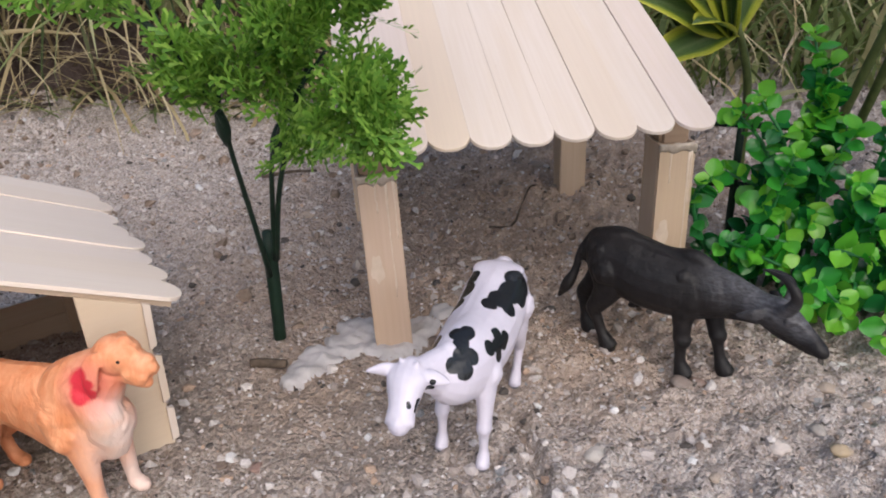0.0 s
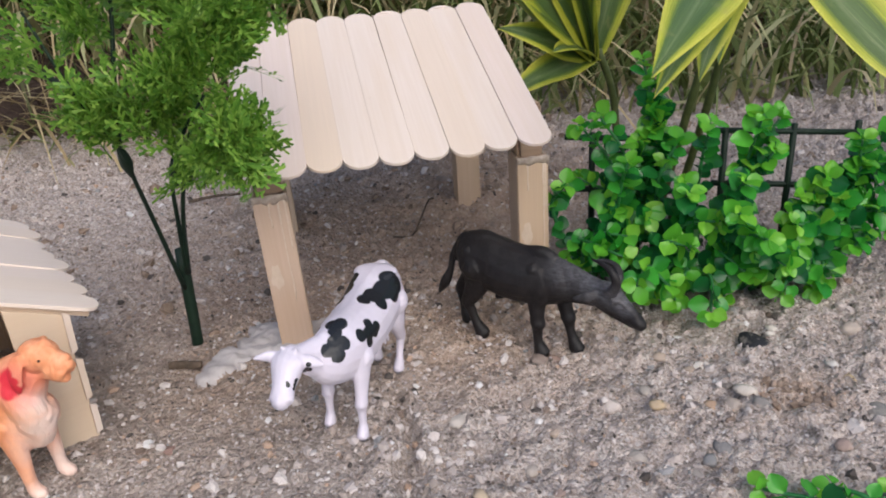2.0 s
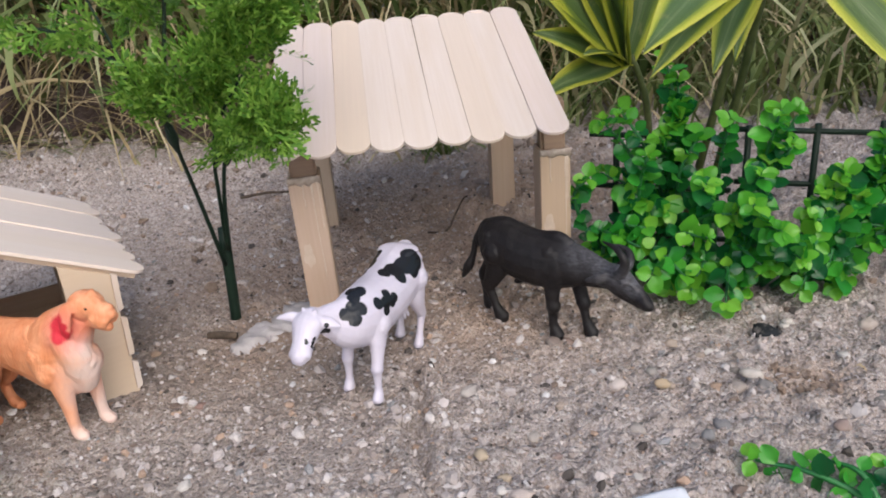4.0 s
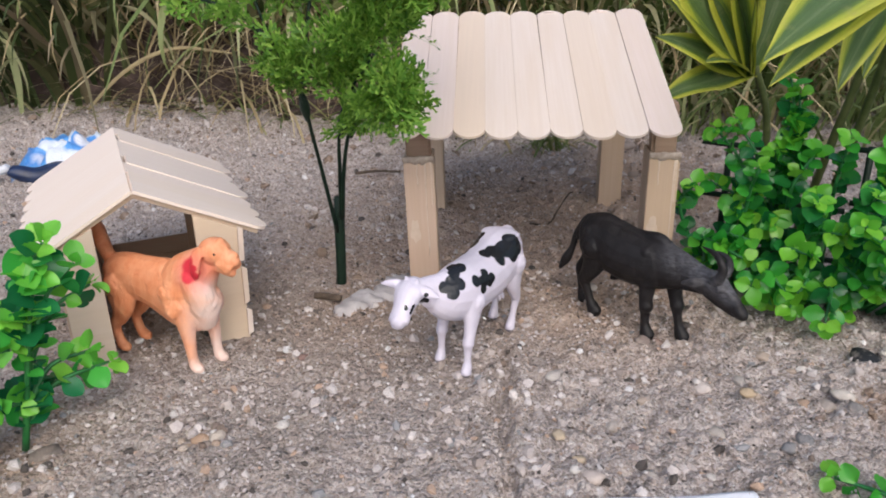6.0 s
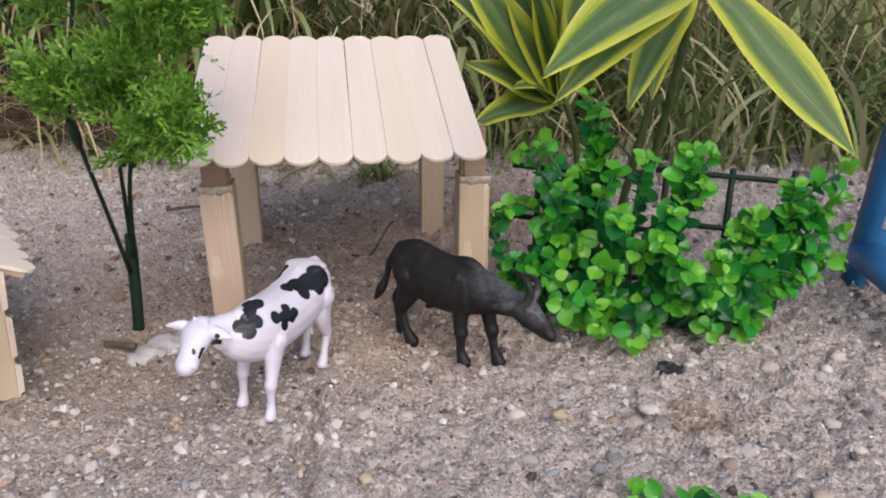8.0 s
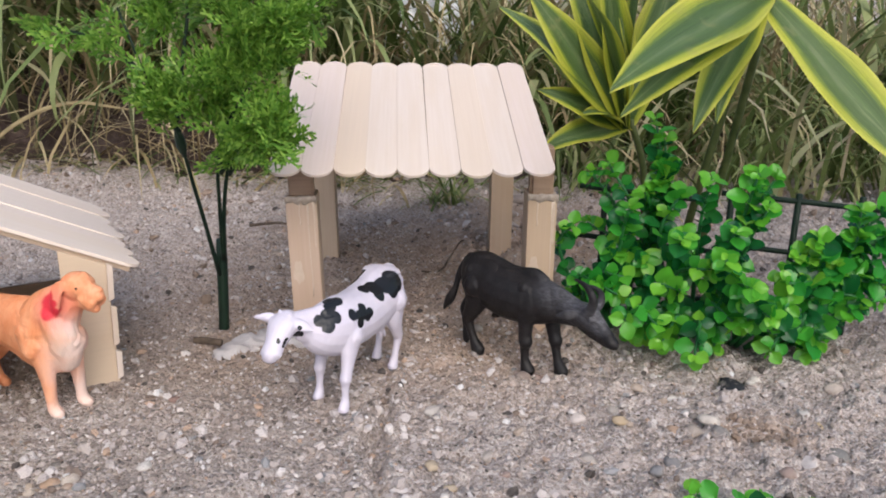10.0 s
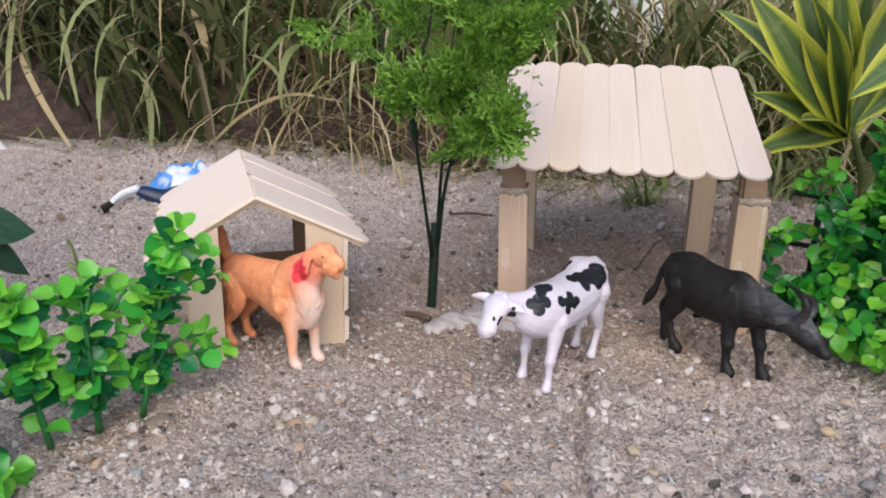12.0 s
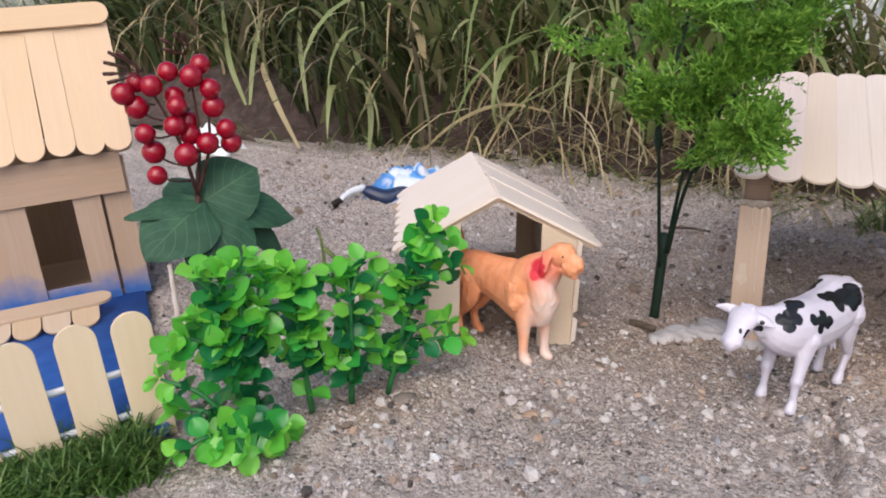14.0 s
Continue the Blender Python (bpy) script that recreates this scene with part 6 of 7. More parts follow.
blades(1500, 74, tuft_place(0.80, 1.25, -1.8, -0.42, -0.05), M_SHADEGRASS, "wild_grass", "tangled shade-dark grass at the end of the bank", (0.14, 0.50), (0.003, 0.012), (0.2, 2.6), leans=(0.05, 1.15))
blades(800, 75, tuft_place(0.90, 1.25, -0.12, 1.1, -0.05), M_LIGHTGRASS, "wild_grass", "light green grass growing behind the shed", (0.12, 0.40), (0.003, 0.012), (0.2, 2.6), leans=(0.05, 1.15))
blades(900, 61, tuft_place(0.84, 1.25, -0.48, -0.08, -0.05), M_GRASS, "wild_grass", "tangled wild green grass growing on the bank", (0.14, 0.50), (0.003, 0.014), (0.2, 2.6), leans=(0.05, 1.15))
blades(2200, 62, tuft_place(1.2, 2.4, -2.6, -0.25), M_SHADEGRASS, "wild_grass", "tall wild grass standing farther behind", (0.35, 0.85), (0.005, 0.012), (0.4, 1.8))
blades(700, 70, tuft_place(1.25, 2.4, -0.25, 1.9), M_LIGHTGRASS, "wild_grass", "light wild grass standing far behind the shed", (0.30, 0.75), (0.004, 0.010), (0.4, 2.2), leans=(0.05, 0.9))
blades(1300, 71, tuft_place(1.0, 1.6, -0.3, 1.2), M_STRAW, "dry_grass", "pale dry stalks standing behind the shed", (0.15, 0.45), (0.002, 0.005), (0.2, 1.6), leans=(0.05, 0.9))
blades(330, 72, tuft_place(0.90, 1.2, -0.85, 1.0, -0.4), M_BROADGRASS, "wild_grass", "broad pale green blades arching from the bank", (0.25, 0.55), (0.008, 0.016), (0.5, 2.9), 10, leans=(0.05, 0.9))
blades(400, 63, tuft_place(0.83, 1.1, -0.75, 1.0), M_STRAW, "dry_grass", "dry straw-coloured grass hanging over the bank", (0.16, 0.46), (0.002, 0.006), (0.6, 3.0), leans=(0.2, 1.4))


def edge_place(rng):
    while True:
        x = rng.uniform(-1.5, 0.35)
        y = 0.80 + 0.05 * noise.noise(Vector((x * 1.3, 4, 0))) - 0.10 * step(-0.55, -0.95, x) + rng.uniform(0.03, 0.16)
        if noise.noise(Vector((x * 6, 0, 3))) > -0.25:
            return x, y, top_z(x, y), rng.uniform(0.7, 1.1)


def over_edge(rng):
    return rng.gauss(-1.57, 0.75)


blades(260, 66, edge_place, M_GRASS, "wild_grass", "long green blades arching over the edge of the bank", (0.16, 0.36), (0.006, 0.015), (0.5, 2.3), 8, over_edge)
blades(210, 67, edge_place, M_STRAW, "dry_grass", "long dry blades hanging over the edge of the bank", (0.16, 0.40), (0.002, 0.006), (1.6, 3.2), 8, over_edge)


def lip_place(rng):
    x = rng.uniform(-0.78, -0.12)
    y = 0.795 + 0.05 * noise.noise(Vector((x * 1.3, 4, 0))) - 0.10 * step(-0.55, -0.95, x) + rng.uniform(0.0, 0.10)
    return x, y, top_z(x, y), rng.uniform(0.7, 1.1)


blades(52, 78, lip_place, M_BROADGRASS, "wild_grass", "long broad pale green blades hanging over the bank", (0.22, 0.42), (0.009, 0.017), (1.4, 3.2), 12, over_edge, (0.05, 0.7))


def hanging_blade(pts, width, mat, label):
    """One long blade along a line, broad in its middle, its face towards the yard."""
    line = smooth_line(pts, 16)
    verts = []
    for i, q in enumerate(line):
        t = i / 15
        d = (line[min(i + 1, 15)] - line[max(i - 1, 0)]).normalized()
        side = d.cross(Vector((0.35, -1, 0.2))).normalized() * width / 2 * (0.25 + 0.75 * math.sin(math.pi * (0.12 + 0.80 * t)))
        verts += [q - side, q + Vector((0, -0.0015, 0)), q + side]
    faces = [(3 * i + j, 3 * i + j + 1, 3 * i + j + 4, 3 * i + j + 3) for i in range(15) for j in (0, 1)]
    thing("grass_blade", label, "grass", None, fast_mesh("grass_blade", np.array([tuple(v) for v in verts]), np.array(faces), mat))


hanging_blade([(-0.771, 0.8, 0.243), (-0.723, 0.76, 0.178), (-0.665, 0.72, 0.125), (-0.639, 0.7, 0.073), (-0.636, 0.69, 0.021)], 0.011, M_BROADGRASS, "long pale green blade hanging down to the sand")
hanging_blade([(-0.863, 0.7, 0.144), (-0.836, 0.68, 0.127), (-0.775, 0.65, 0.078), (-0.717, 0.63, 0.028)], 0.01, M_STRAW, "pale drying blade hanging down to the sand")
hanging_blade([(-0.998, 0.74, 0.241), (-0.917, 0.68, 0.148), (-0.838, 0.64, 0.083)], 0.01, M_BROADGRASS, "long pale green blade hanging over the bank")
hanging_blade([(-0.895, 0.74, 0.241), (-0.86, 0.68, 0.152), (-0.829, 0.64, 0.084)], 0.009, M_BROADGRASS, "long pale green blade hanging over the bank")
hanging_blade([(-0.836, 0.76, 0.242), (-0.777, 0.7, 0.162), (-0.736, 0.67, 0.078)], 0.008, M_BROADGRASS, "narrow green blade hanging over the bank")
hanging_blade([(-0.646, 0.82, 0.235), (-0.631, 0.8, 0.211), (-0.606, 0.78, 0.18), (-0.598, 0.775, 0.141)], 0.014, M_STRAW, "withered pale leaf hanging among the grass")
hanging_blade([(-0.566, 0.715, 0.022), (-0.511, 0.735, 0.073), (-0.447, 0.75, 0.1), (-0.385, 0.78, 0.091)], 0.005, M_STRAW, "long dry stalk arching over the bank")


def tangle_place(rng):
    x = rng.uniform(-0.55, -0.02)
    y = 0.76 + rng.uniform(0.0, 0.2) + 0.05 * noise.noise(Vector((x * 1.3, 4, 0)))
    return x, y, top_z(x, y), rng.uniform(0.5, 1.0)


blades(1000, 68, tangle_place, M_STRAW, "dry_grass", "tangle of pale straw lying on the bank", (0.10, 0.34), (0.0015, 0.005), (0.4, 2.6), leans=(0.5, 1.5))


def foot_place(rng):
    x = rng.uniform(-1.0, 0.1)
    y = 0.735 + 0.05 * noise.noise(Vector((x * 1.3, 4, 0))) - 0.08 * step(-0.55, -0.95, x) + rng.gauss(0, 0.018)
    return x, y, top_z(x, y) + 0.006, rng.uniform(0.5, 1.0)


blades(420, 69, foot_place, M_LIGHTGRASS, "wild_grass", "thin weeds creeping along the foot of the bank", (0.05, 0.14), (0.002, 0.004), (0.2, 1.2), leans=(0.9, 1.6))


def shaded_edge(rng):
    x, y, z, k = edge_place(rng)
    x = -0.55 - 0.85 * (x + 1.5) / 1.85
    y = y - (0.10 * rng.random() + 0.02) * step(-0.85, -1.05, x)
    return x, y, top_z(x, y), k


blades(430, 76, shaded_edge, M_SHADEGRASS, "wild_grass", "shade-dark blades hanging over the far end of the bank", (0.14, 0.34), (0.005, 0.012), (0.6, 2.5), 8, over_edge)


def front_place(rng):
    x = rng.choice((rng.uniform(0.12, 0.75), rng.uniform(-0.06, 0.10)))
    y = rng.uniform(0.72, 1.0) + (0.1 if x < 0.1 else 0)
    return x, y, top_z(x, y), rng.uniform(0.5, 1.0)


blades(1500, 64, front_place, M_LIGHTGRASS, "wild_grass", "sprawling green grass on sandy ground behind the hedge", (0.10, 0.30), (0.003, 0.007), (1.0, 2.6))


blades(260, 73, front_place, M_BROADGRASS, "wild_grass", "broad pale weeds behind the hedge", (0.06, 0.20), (0.006, 0.013), (0.6, 2.4), 8, leans=(0.1, 1.2))


def tuft_behind_shed(rng):
    return rng.gauss(0.028, 0.012), rng.gauss(0.675, 0.012), 0.012, 1.0


blades(46, 65, tuft_behind_shed, M_LIGHTGRASS, "grass_tuft", "small green grass tuft growing in sand behind the shed", (0.03, 0.075), (0.002, 0.0035), (0.8, 2.2))


# ---- stick house with its blue yard ----
def build_house():
    house = thing("stick_house", "toy house of craft sticks with scalloped roof and dark doorway", "toy house", HOUSE)
    rng = random.Random(71)
    up = pose(0, 0, 0, 0, 0, 90)

    def plank(name, length, width, x, y, z, mat=M_HOUSEWOOD, ends=(False, False), thick=0.0018, parent=house, label=""):
        return part(name, stick_mesh(length, width, thick, ends), mat, parent, label, at=pose(x, y, z, 90, 0, 0) @ up)

    # front: planks beside the doorway, corner plank, lintel and frieze
    for x, w in ((-0.0060, 0.0182), (-0.0885, 0.0182), (-0.107, 0.0182), (-0.1255, 0.0182), (-0.144, 0.0182)):
        plank("wall_plank", 0.104, w, x, 0, 0)
    plank("door_jamb", 0.086, 0.0182, -0.0262, -0.0024, 0.0)
    plank("door_jamb", 0.086, 0.0182, -0.0742, -0.0024, 0.0)
    plank("sill", 0.0155, 0.034, -0.0500, -0.0010, 0.0)
    for z, y, w in ((0.0870, -0.0050, 0.0165), (0.1010, -0.0030, 0.0130)):
        part("lintel", stick_mesh(0.158, w, 0.0018, (False, False)), M_HOUSEWOOD, house, at=pose(-0.157, y, z, 90, 0, 0))
    # side, back, floor and ceiling close the inside
    for k in range(6):
        plank_m = pose(-0.0015, 0.0 + 0.0092 + 0.0183 * k, 0, 90, 0, 90) @ up
        part("side_plank", stick_mesh(0.104, 0.0182, 0.0018, (False, False)), M_HOUSEWOOD, house, at=plank_m)
        part("side_plank", stick_mesh(0.104, 0.0182, 0.0018, (False, False)), M_HOUSEWOOD, house, at=pose(-0.1535, 0.0092 + 0.0183 * k, 0, 90, 0, 90) @ up)
    # back and floor are dark wood so the doorway's shade is in their colour
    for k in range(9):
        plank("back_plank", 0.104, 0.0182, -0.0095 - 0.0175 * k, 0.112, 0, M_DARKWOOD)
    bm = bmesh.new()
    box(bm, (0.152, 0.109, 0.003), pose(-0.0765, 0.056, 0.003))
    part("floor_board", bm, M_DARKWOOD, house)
    # roof: overlapping sticks, a ridge stick, gable boards
    pitch = 58
    full = finish("roof_stick", stick_mesh(0.0995, ends=(False, True)), M_ROOFWOOD)
    for k in range(9):
        x = 0.0085 - 0.0182 * k
        part("roof_stick", full, None, house, at=pose(x - 0.006, 0.040, 0.193 + rng.uniform(-0.001, 0.001), 0, 0, -90 + rng.uniform(-0.8, 0.8)) @ pose(0, 0, 0, 0, pitch, 0))
        part("roof_stick", full, None, house, at=pose(x - 0.006, 0.062, 0.193, 0, 0, 90) @ pose(0, 0, 0, 0, pitch, 0))
    part("eave_stick", stick_mesh(0.050, ends=(False, True)), M_ROOFWOOD, house, at=pose(0.0030, 0.0170, 0.1495, 0, 0, -90) @ pose(0, 0, 0, 0, pitch + 1, 0))
    # the ridge is capped in front by a stick laid along it, and behind by another
    part("ridge_stick", stick_mesh(0.172, 0.0165, 0.0018), M_ROOFWOOD, house, at=pose(-0.158, 0.0385, 0.2005, 66, 0, 0))
    part("ridge_stick", stick_mesh(0.168, 0.0182, 0.0018), M_ROOFWOOD, house, at=pose(-0.158, 0.0510, 0.2010, -50, 0, 0))
    bm = bmesh.new()
    tri = [(-0.004, 0.001, 0.098), (-0.004, 0.111, 0.098), (-0.004, 0.058, 0.196), (-0.004, 0.044, 0.196)]
    a = [bm.verts.new(v) for v in tri]
    b = [bm.verts.new((v[0] - 0.002, v[1], v[2])) for v in tri]
    bm.faces.new(a), bm.faces.new(b[::-1])
    for i in range(4):
        bm.faces.new((a[i], b[i], b[(i + 1) % 4], a[(i + 1) % 4]))
    part("gable", bm, M_ROOFWOOD, house, smooth=False)
    # step with a scalloped apron
    for k in range(6):
        part("scallop", stick_mesh(0.020, 0.0172, 0.0018, (False, True)), M_POST, house, at=pose(-0.0405 - 0.0180 * k, -0.040, 0.0100, 0, 0, -90) @ pose(0, 0, 0, 0, 24, 0))
    part("step", stick_mesh(0.132, 0.0182, 0.0022), M_POST, house, "pale stick laid as a step", at=pose(-0.155, -0.034, 0.0120, 8, 0, 0))
    bm = bmesh.new()
    box(bm, (0.118, 0.022, 0.0085), pose(-0.092, -0.031, 0.0068), 0.0005)
    part("step_block", bm, M_POST, house)
    return house


build_house()
bm = bmesh.new()
box(bm, (0.228, 0.335, 0.004), pose(-0.1155, -0.058, -0.0005), 0.0006)
thing("yard_board", "bright blue painted board in front of the house", "painted board", HOUSE, finish("yard_board", bm, M_BLUE))


def build_fence():
    fence = thing("picket_fence", "low picket fence of rounded craft sticks on white rails", "fence", pose(-0.2295, 0.040, -0.004, 0, 0, 66) @ pose(0, 0, 0, 0, -6.5, 0))
    rng = random.Random(77)
    half = finish("picket", stick_mesh(0.069, ends=(False, True)), M_PICKET)
    for k in range(5):
        part("picket", half, None, fence, at=pose(-0.002 - 0.0250 * k, rng.uniform(-0.0006, 0.0006), -0.001 + 0.0005 * k, 90 + rng.uniform(-2, 2), rng.uniform(-1.5, 1.5), 0) @ pose(0, 0, 0, 0, 0, 90))
    for z in (0.015, 0.038):
        bm = bmesh.new()
        box(bm, (0.150, 0.0022, 0.0034), pose(-0.072, 0.0032, z), 0.0004)
        part("rail", bm, M_PAPER, fence, "thin white rail")


build_fence()


def turf_place(rng):
    q = pose(-0.2295, 0.040, 0, 0, 0, 66) @ Vector((rng.uniform(-0.17, -0.008), rng.uniform(-0.040, 0.008) * rng.uniform(0.5, 1), 0))
    return q.x, q.y, ground_z(q.x, q.y) + 0.011, 1.0


def build_turf():
    bm = bmesh.new()
    m = pose(-0.2295, 0.040, 0, 0, 0, 66)
    rows = []
    for i in range(30):
        row = []
        for j in range(9):
            x, y = -0.175 + 0.168 * i / 29, -0.034 + 0.044 * j / 8
            if i == 29 or j == 0:
                x, y = x + 0.004 * math.sin(j * 2.1), y + 0.004 * math.sin(i * 1.7)
            p = m @ Vector((x, y, 0))
            edge = i in (0, 29) or j in (0, 8)
            row.append(bm.verts.new((p.x, p.y, ground_z(p.x, p.y) + (-0.001 if edge else 0.003 + 0.001 * noise.noise(p * 120)))))
        rows.append(row)
    for a, b in zip(rows, rows[1:]):
        for i in range(8):
            bm.faces.new((a[i], b[i], b[i + 1], a[i + 1]))
    thing("turf_strip", "strip of short dark green artificial turf along the fence", "artificial turf", None, finish("turf_strip", bm, M_TURF))
    blades(7000, 79, turf_place, M_TURF, "turf_blades", "short dark green turf blades", (0.012, 0.026), (0.0006, 0.0012), (0.5, 2.2), 4)


build_turf()


# ---- red berry spray with cloth leaves ----
def cloth_leaf(length, width, bend):
    bm = bmesh.new()
    uv = bm.loops.layers.uv.new("UVMap")
    rows, grid, tags = 12, [], {}
    for i in range(rows + 1):
        t = i / rows
        w = width / 2 * (math.sin(math.pi * t ** 0.72) ** 0.75 if 0 < t < 1 else 0.02)
        ang = radians(bend) * t
        row = []
        for s in (-1, -0.6, -0.25, 0, 0.25, 0.6, 1):
            v = bm.verts.new((length * t * math.cos(ang * 0.5), s * w, -length * t * math.sin(ang * 0.5) - 0.14 * w * s * s + 0.0012 * math.sin(13 * t + 5 * s) * abs(s)))
            tags[v] = (t, (s + 1) / 2)
            row.append(v)
        grid.append(row)
    for a, b in zip(grid, grid[1:]):
        for i in range(6):
            f = bm.faces.new((a[i], b[i], b[i + 1], a[i + 1]))
            for lp in f.loops:
                lp[uv].uv = tags[lp.vert]
    return bm


def build_berries():
    root = Vector((-0.3285, 0.1454, 0))
    plant = thing("berry_spray", "artificial red berry spray with large dark green leaves", "artificial plant", Matrix.Translation(root))
    rng = random.Random(83)
    right = Vector((0.545, 0.838, 0))  # across, as seen from the yard
    toward = Vector((0.838, -0.545, 0))

    def at(u, z, d=0.0):
        return right * u + toward * d + Vector((0, 0, z))

    bm = bmesh.new()
    tube(bm, smooth_line([(0, 0, -0.004), at(0.001, 0.05), at(0.002, 0.088)], 10), [0.0020] * 10, 8)
    part("stem", bm, M_TWIG, plant)
    fork = at(0.002, 0.088)
    tops = [at(-0.026, 0.166, 0.0), at(0.001, 0.176, -0.004), at(0.012, 0.150, 0.0)]
    for top in tops:
        bm = bmesh.new()
        tube(bm, smooth_line([fork, (fork + top) / 2 + at(0.004, 0.0, 0.003), top], 10), list(np.linspace(0.0014, 0.0008, 10)), 7)
        part("branch", bm, M_TWIG, plant)
    # berries: across, height, depth
    spots = [(-0.0370, 0.1533, 0.0), (-0.0297, 0.1447, -0.004), (-0.0288, 0.1597, -0.006), (-0.0205, 0.1581, 0.004), (-0.0102, 0.1663, 0.0), (0.0030, 0.1637, 0.004), (0.0095, 0.1705, -0.003)]
    spots += [(0.0139, 0.1559, 0.003), (0.0154, 0.1448, 0.0), (-0.0070, 0.1460, 0.007), (-0.0074, 0.1514, -0.003), (-0.0092, 0.1338, 0.006), (-0.0005, 0.1346, -0.006), (0.0000, 0.1274, -0.001)]
    spots += [(0.0100, 0.1220, 0.004), (-0.0037, 0.1161, 0.010), (0.0226, 0.1305, 0.0), (0.0255, 0.1209, -0.003), (-0.0266, 0.1292, 0.004), (-0.0223, 0.1170, -0.002), (-0.0217, 0.1030, 0.004)]
    ball = bmesh.new()
    bmesh.ops.create_uvsphere(ball, u_segments=20, v_segments=12, radius=0.0069)
    ball = finish("berry", ball, M_BERRY)
    for u, z, d in spots:
        p = at(u, z, d)
        part("berry", ball, None, plant, at=Matrix.Translation(p) @ Matrix.Scale(rng.uniform(0.9, 1.12), 4))
        near = min((top.lerp(fork, k / 8) for top in tops for k in range(9)), key=lambda q: (q - p).length + (0.02 if q.z > p.z else 0))
        bm = bmesh.new()
        tube(bm, smooth_line([near, (near + p) / 2 - Vector((0, 0, 0.002)), p], 6), [0.0007] * 6, 6)
        part("stalk", bm, M_TWIG, plant)
    # bare dark buds at the top
    for u, z in ((-0.046, 0.172), (-0.043, 0.178), (-0.038, 0.178), (-0.047, 0.165), (-0.045, 0.160), (-0.034, 0.174), (-0.013, 0.186), (-0.005, 0.189), (-0.012, 0.180), (0.002, 0.184), (-0.008, 0.178), (0.000, 0.190)):
        top = tops[0] if u < -0.03 else tops[1]
        p = at(u, z, rng.uniform(-0.003, 0.003))
        bm = bmesh.new()
        tube(bm, smooth_line([top, (top + p) / 2 + at(0.002, 0), p], 6), [0.0005, 0.0005, 0.0004, 0.0005, 0.0014, 0.0012], 6)
        part("bud", bm, M_TWIG, plant, "bare dark bud stalk")
    heart = at(0.006, 0.084)
    view = toward * 0.8 + Vector((0, 0, 0.6))
    for tip, w, bend, tilt in ((at(-0.041, 0.079, 0.006), 0.019, 10, at(0, 0.6)), (at(-0.032, 0.060, 0.028), 0.050, 20, at(-0.1, 0.1)), (at(0.040, 0.103, -0.006), 0.050, 22, at(0.1, 0.0)), (at(0.066, 0.072, -0.004), 0.034, 40, at(0.5, 0.1)), (at(0.024, 0.036, 0.030), 0.044, 30, at(0, 0)), (at(-0.012, 0.096, -0.036), 0.036, 25, at(0, 0.5)), (at(0.064, 0.045, -0.004), 0.026, 45, at(0.6, 0)), (at(-0.004, 0.026, 0.012), 0.026, 25, at(-0.3, 0))):
        d = (tip - heart).normalized()
        y = (view + tilt).cross(d).normalized()
        m = Matrix((d, y, d.cross(y))).transposed().to_4x4()
        m.translation = heart
        part("leaf", cloth_leaf((tip - heart).length * 1.06, w, bend), M_CLOTHLEAF, plant, "dark green cloth leaf", at=m @ pose(0, 0, 0, 0, -bend / 4, 0))


build_berries()
twig("pointed_stick", [(-0.3025, 0.107, -0.003), (-0.3032, 0.106, 0.03), (-0.3041, 0.1048, 0.055)], 0.0021, 0.0012, M_STICK, "thin pale pointed stick stuck upright in sand", "stick")
twig("green_twig", [(-0.232, 0.196, 0.0), (-0.2335, 0.1956, 0.032), (-0.249, 0.1814, 0.058)], 0.0022, 0.0014, M_GREENTWIG, "cut olive-green twig stuck in sand")
twig("green_twig", [(-0.308, 0.243, 0.01), (-0.309, 0.2425, 0.034), (-0.312, 0.240, 0.050)], 0.0016, 0.0010, M_GREENTWIG, "short dry green twig standing in sand")


# ---- blue stand ----
def build_stand():
    stand = thing("blue_stand", "blue painted stand with flat legs and cross rails", "stand", None)

    def bar(name, a, b, w, t, face):
        a, b = Vector(a), Vector(b)
        d = (b - a).normalized()
        y = Vector(face).cross(d).normalized()
        m = Matrix((d, y, d.cross(y))).transposed().to_4x4()
        m.translation = (a + b) / 2
        bm = bmesh.new()
        box(bm, ((b - a).length, w, t), None, 0.0012)
        part(name, bm, M_STOOL, stand, at=m)

    for x, y, lx in ((0.394, 0.432, 0.012), (0.386, 0.318, 0.012), (0.640, 0.450, -0.012), (0.640, 0.318, -0.012)):
        bar("leg", (x, y, -0.004), (x + lx * 3, y - 0.004, 0.46), 0.012, 0.014, (0, 1, 0))
    for z in (0.028, 0.135, 0.30):
        k = z / 0.46 * 0.036
        bar("side_rail", (0.392 + k, 0.424, z), (0.386 + k, 0.326, z), 0.014, 0.022, (1, 0, 0))
        bar("cross_rail", (0.404 + k, 0.440, z), (0.632 - k, 0.452, z), 0.022, 0.010, (0, 1, 0))
    bm = bmesh.new()
    box(bm, (0.26, 0.18, 0.016), pose(0.525, 0.380, 0.466), 0.003)
    part("top", bm, M_STOOL, stand)


build_stand()


